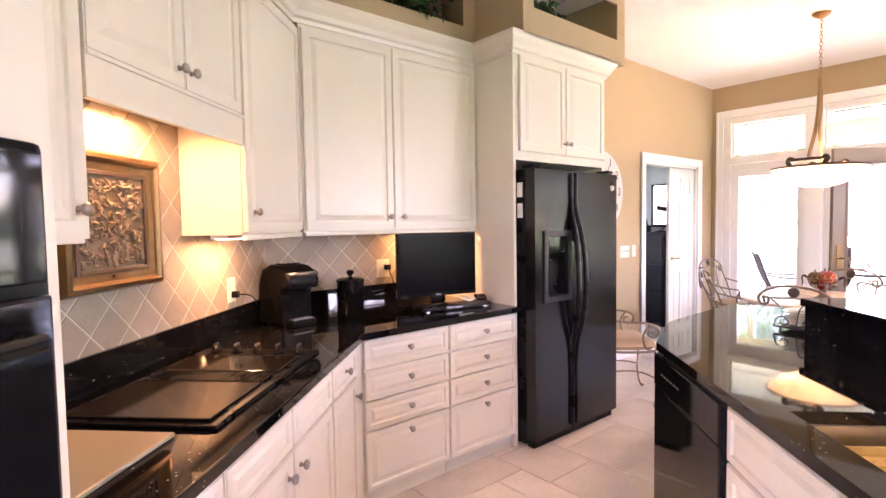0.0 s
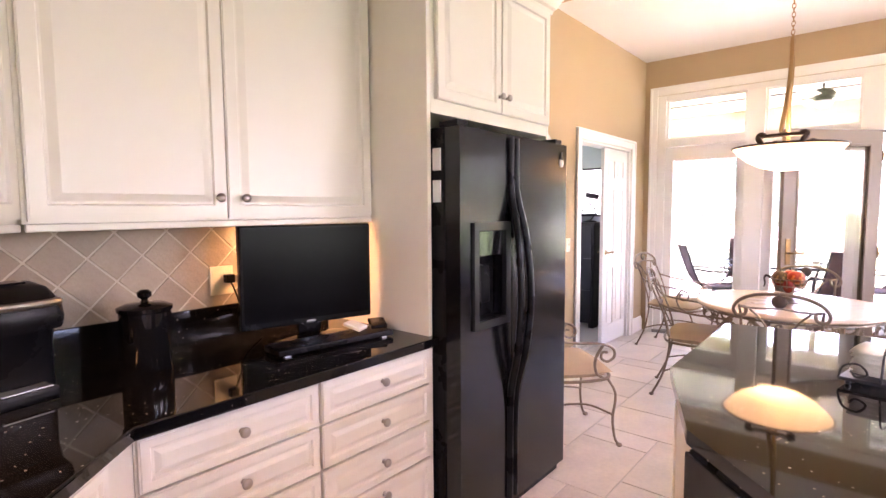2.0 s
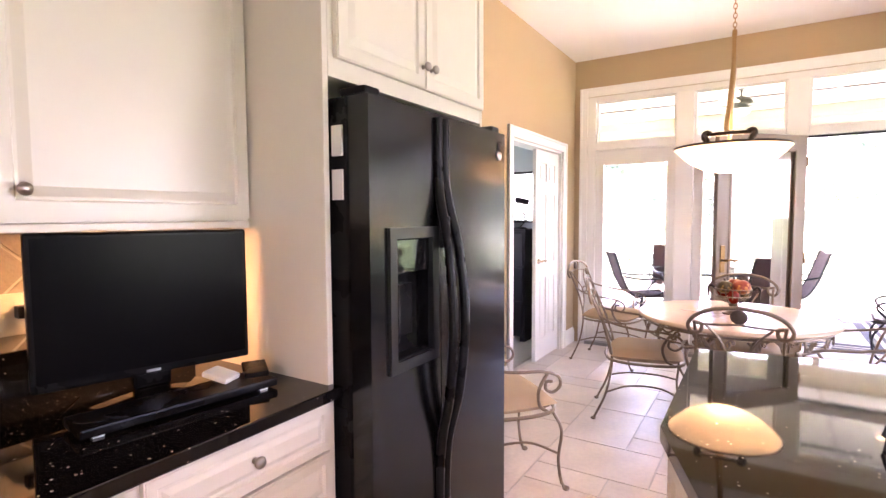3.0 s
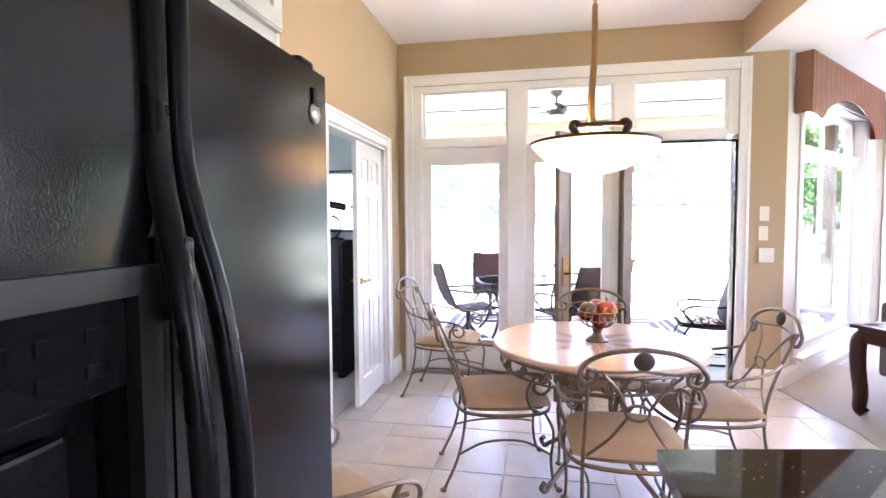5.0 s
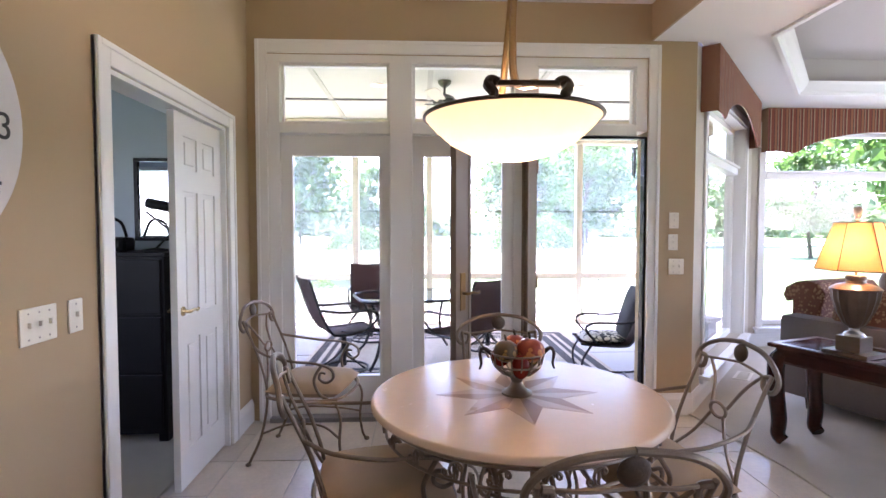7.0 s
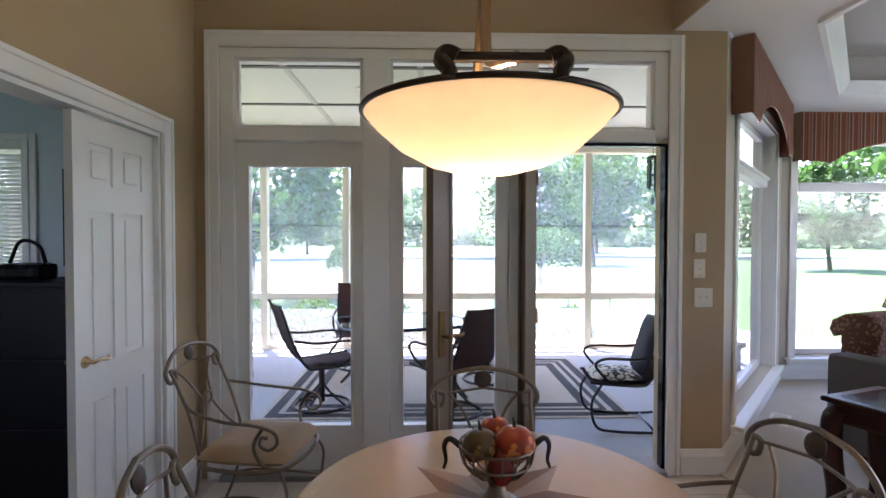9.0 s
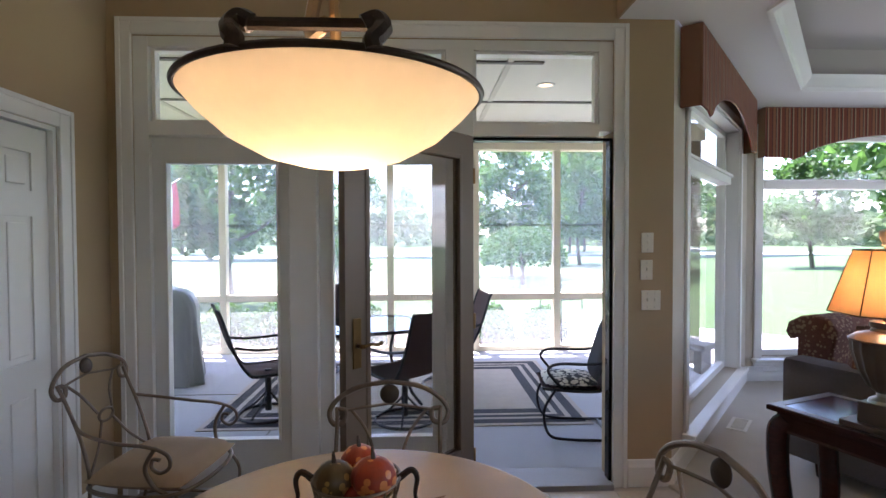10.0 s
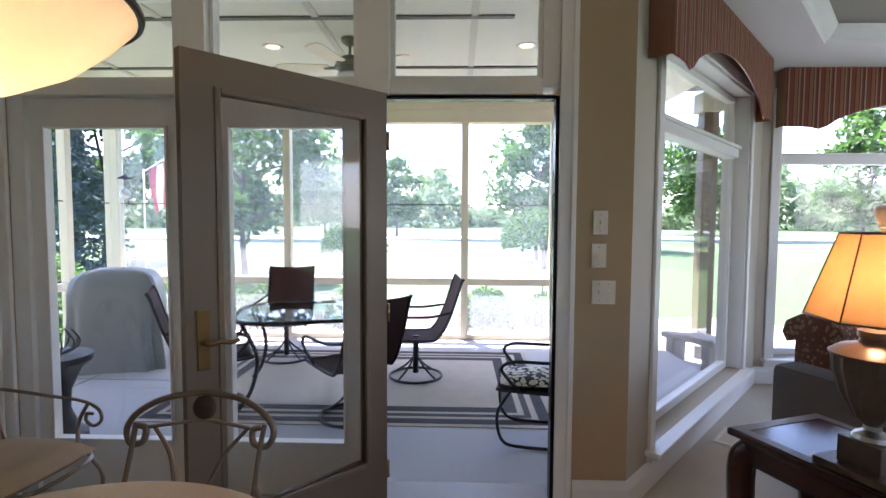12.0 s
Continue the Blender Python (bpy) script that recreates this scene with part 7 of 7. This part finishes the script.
def tree(seed, height, spread, trunk_h, leaves, size, label, mt=LEAF, shape=1.0):
    rnd = random.Random(seed)
    tr = thing("tree", label, "tree", None, "garden trees")
    bm = tube(spline([(0, 0, -0.1), (rnd.uniform(-0.1, 0.1), rnd.uniform(-0.1, 0.1), trunk_h), (rnd.uniform(-0.3, 0.3), rnd.uniform(-0.3, 0.3), height * 0.7)], 6), 0.015 * height, 9, taper=(1.15, 0.3))
    ends = []
    for k in range(11):
        a, z = rnd.uniform(0, 6.28), trunk_h * 0.85 + (height * 0.55 - trunk_h * 0.5) * rnd.random()
        r = spread * rnd.uniform(0.5, 0.85)
        e = Vector((r * math.cos(a), r * math.sin(a), z + height * rnd.uniform(0.10, 0.28)))
        tube(spline([(0, 0, z), (e.x * 0.5, e.y * 0.5, z + (e.z - z) * 0.35), e], 4), 0.008 * height, 6, bm, taper=(1, 0.3))
        ends.append(e)
    part("trunk", bm, BARK, tr, "brown trunk and limbs", True)
    lumps = [(e, spread * rnd.uniform(0.28, 0.46)) for e in ends]
    for k in range(26):
        a, u = rnd.uniform(0, 6.28), rnd.random()
        z = trunk_h + (height - trunk_h) * u
        rr = spread * math.sin(math.pi * (0.12 + 0.84 * u) ** shape) ** 0.7 * rnd.uniform(0.35, 0.95)
        lumps.append((Vector((rr * math.cos(a), rr * math.sin(a), z)), spread * rnd.uniform(0.16, 0.34)))
    pts = []
    for k in range(leaves):
        c, r = lumps[rnd.randrange(len(lumps))]
        d = Vector((rnd.gauss(0, 1), rnd.gauss(0, 1), rnd.gauss(0, 1))).normalized()
        pts.append(c + d * r * rnd.random() ** 0.35)
    part("crown", leaf_cloud(pts, size, rnd, 0.3, 0.75), mt, tr, "bright green leaves")
    return tr


def put(ob, x, y, rz=0.0, s=1.0, z=GZ):
    ob.matrix_basis = pose(x, y, z, 0, 0, rz) @ Matrix.Diagonal((s, s, s, 1))
    return ob


t1 = put(tree(1, 8.5, 3.9, 2.4, 6500, 0.34, "broad green shade tree on the lawn"), 19.6, 7.1, 0.0, 0.76)
t2 = put(tree(2, 7.0, 2.7, 2.2, 5000, 0.30, "young green tree with a slim trunk on the lawn"), 30.5, -19.5)
t3 = put(tree(3, 12.0, 5.2, 3.2, 6500, 0.46, "tall green tree on the lawn"), 20.5, -18.5)
for base, spots in ((t1, ((34, 27, 200, 1.1), (22.5, -21, 140, 1.15), (55, 14, 30, 1.2), (20, 19, 45, 0.9))), (t2, ((52, 6.5, 160, 1.0), (50, -12, 250, 1.2), (24, 14.5, 300, 1.2), (33.7, -7.9, 10, 1.05), (27.0, -2.7, 80, 0.85), (38, -34, 90, 1.3))), (t3, ((62, 28, 40, 1.0), (70, -30, 200, 1.1), (58, -16, 120, 0.9), (17.5, 24, 20, 0.8), (31, -33, 75, 1.0)))):
    for x, y, rz, s in spots:
        copy_thing(base, pose(x, y, GZ, 0, 0, rz) @ Matrix.Diagonal((s, s, s, 1)))


def spruce(seed, height, spread):
    rnd = random.Random(seed)
    tr = thing("spruce_tree", "blue-green spruce with layered branches", "tree", None, "garden trees")
    part("trunk", tube([(0, 0, -0.1), (0, 0, height * 0.95)], 0.02 * height, 8, taper=(1, 0.1)), BARK, tr)
    pts = []
    for tier in range(16):
        z = height * (0.05 + 0.9 * tier / 16)
        R = spread * (1 - tier / 16.5)
        for b in range(11):
            a = rnd.uniform(0, 6.28)
            for s in range(24):
                q = rnd.random() ** 0.6
                pts.append((R * q * math.cos(a) + rnd.gauss(0, 0.10), R * q * math.sin(a) + rnd.gauss(0, 0.10), z - 0.28 * R * q * q + rnd.gauss(0, 0.06)))
    part("crown", leaf_cloud(pts, 0.22, rnd, 0.6, 0.45), SPRUCE, tr, "blue-green needles")
    return tr


sp = put(spruce(5, 5.2, 2.0), 20.5, 13.0)
copy_thing(sp, pose(26, 21.5, GZ, 0, 0, 50) @ Matrix.Diagonal((1.15, 1.15, 1.15, 1)))


def shrub(seed, r, h, leaves, size, label, trunk=0.0, mt=LEAF):
    rnd = random.Random(seed)
    sh = thing("shrub", label, "shrub", None, "garden shrubs")
    bm = bmesh.new()
    for k in range(6):
        a = rnd.uniform(0, 6.28)
        tube(spline([(0.04 * math.cos(a), 0.04 * math.sin(a), -0.03), (0.1 * r * math.cos(a), 0.1 * r * math.sin(a), trunk), (0.6 * r * math.cos(a), 0.6 * r * math.sin(a), trunk + h * 0.6)], 4), 0.03 * r + 0.01, 6, bm, taper=(1, 0.4))
    part("stems", bm, BARK, sh)
    pts = []
    for k in range(leaves):
        a, u = rnd.uniform(0, 6.28), rnd.random()
        el = math.asin(u)
        q = rnd.uniform(0.86, 1.03) if rnd.random() < 0.85 else rnd.uniform(0.4, 0.9)
        pts.append((r * q * math.cos(el) * math.cos(a), r * q * math.cos(el) * math.sin(a), trunk + h * q * math.sin(el) - (0.12 * h * rnd.random() if u < 0.1 else 0)))
    part("foliage", leaf_cloud(pts, size, rnd, 0.2, 0.75), mt, sh, "clipped green foliage")
    return sh


s1 = put(shrub(7, 0.48, 0.62, 1700, 0.07, "rounded clipped shrub in the mulch bed"), 12.75, 0.25)
for x, y, rz, s in ((12.9, -0.75, 40, 0.85), (12.6, 2.35, 90, 1.0), (12.7, 3.75, 140, 1.1), (12.9, 4.7, 200, 1.0), (13.2, 6.2, 20, 1.2)):
    copy_thing(s1, pose(x, y, GZ, 0, 0, rz) @ Matrix.Diagonal((s, s, s, 1)))
d1 = put(shrub(9, 1.55, 1.25, 4200, 0.13, "dome-shaped ornamental tree on the lawn", 0.85), 22.5, -2.3)
copy_thing(d1, pose(21.5, 4.2, GZ, 0, 0, 70) @ Matrix.Diagonal((0.7, 0.7, 0.8, 1)))
for k, (x, y) in enumerate(((12.6, 8.0), (14.0, 9.2), (15.6, 10.6), (11.0, 7.4))):
    copy_thing(d1, pose(x, y, GZ - 0.5, 0, 0, 60 * k) @ Matrix.Diagonal((0.8, 0.8, 0.75, 1)))

rnd = random.Random(33)
pts = []
for k in range(26000):
    a = rnd.uniform(-1.45, 1.45)
    r = rnd.uniform(95, 135)
    hgt = 6 + 3 * math.sin(a * 9) + 3 * math.sin(a * 23 + 1) + 2 * math.sin(a * 51)
    pts.append((9 + r * math.cos(a), 1.5 + r * math.sin(a), rnd.random() ** 0.8 * hgt))
# paler than the near trees: distance haze put into the leaf colour
FARLEAF = mat("far_hazed_leaves", (0.15, 0.22, 0.11), 0.8, vary=0.2, scale=0.05, fine=0.5, bump=0, island=0.3)
translucent(FARLEAF, 0.5)
wd = part("far_woods", leaf_cloud(pts, 1.7, rnd, 0.3, 0.8), FARLEAF, None, "distant green woods along the lawn's edge")
tagged(wd, category="woods", kind="stuff")

# ---- tiles ----
# backsplash: diagonal stone tiles
structure("backsplash", box(1.018, 3.12, 1.3475, 1.3565, 1.0455, 1.84, m=DIAG), SPLASHGROUT, "pale grout bed of the cooktop backsplash")
structure("backsplash", box(1.27, 2.577, NORTH - 0.0095, NORTH - 0.0005, 1.0455, 1.43), SPLASHGROUT, "pale grout bed of the backsplash")
side_t = 0.1185
me = mesh_of("tile", box(-side_t / 2, side_t / 2, -0.004, 0.004, -side_t / 2, side_t / 2, 0.0025), SPLASH)
PITCH = 0.125 * S2
beds = [o for o in bpy.data.objects if o.name.startswith("backsplash")]


def tile_run(parent, m, x0, x1, z0, z1, dx=0.0):
    rows = int((z1 - z0) / (PITCH / 2)) + 2
    for r in range(rows):
        z = z0 + r * PITCH / 2
        x = x0 + dx + (PITCH / 2 if r % 2 else 0)
        while x < x1 + 0.001:
            if z - PITCH / 2 < z1 - 0.02:
                t = new("tile", me)
                t.parent = parent
                t.matrix_basis = m @ Matrix.Translation((x, 0, z)) @ Matrix.Rotation(radians(45), 4, "Y")
            x += PITCH


tile_run(beds[0], DIAG @ Matrix.Translation((0, 1.3490, 0)), 1.30 - PITCH, 3.10, 1.10 - PITCH / 2, 1.80)
tile_run(beds[1], Matrix.Translation((0, NORTH - 0.008, 0)), 1.36 - PITCH, 2.50, 1.10 - PITCH / 2, 1.40, 0.03)

# stone floor in a random modular pattern
rnd = random.Random(12)
U = 0.2035
NX, NY = 46, 20
X0, Y0 = -2.3, -0.80
used = set()
shapes = {}


def floor_tile(w, d):
    if (w, d) not in shapes:
        shapes[w, d] = mesh_of("floor_tile", box(0.004, w * U - 0.004, 0.004, d * U - 0.004, -0.0055, 0.0, 0.0022), TILE)
    return shapes[w, d]


for j in range(NY):
    for i in range(NX):
        if (i, j) in used:
            continue
        options = [(3, 2), (2, 3), (2, 2), (3, 2), (2, 2), (2, 1), (1, 2), (1, 1)]
        rnd.shuffle(options)
        options.sort(key=lambda s: rnd.random() - 0.12 * s[0] * s[1])
        for w, d in options + [(1, 1)]:
            cells = {(i + a, j + b) for a in range(w) for b in range(d)}
            if not cells & used and i + w <= NX and j + d <= NY:
                break
        used |= cells
        x, y = X0 + i * U, Y0 + j * U
        if x > 7.09 or y > 3.17:
            continue
        t = new("floor_tile", floor_tile(w, d))
        t.parent = floor
        t.location = (x, y, 0.0)
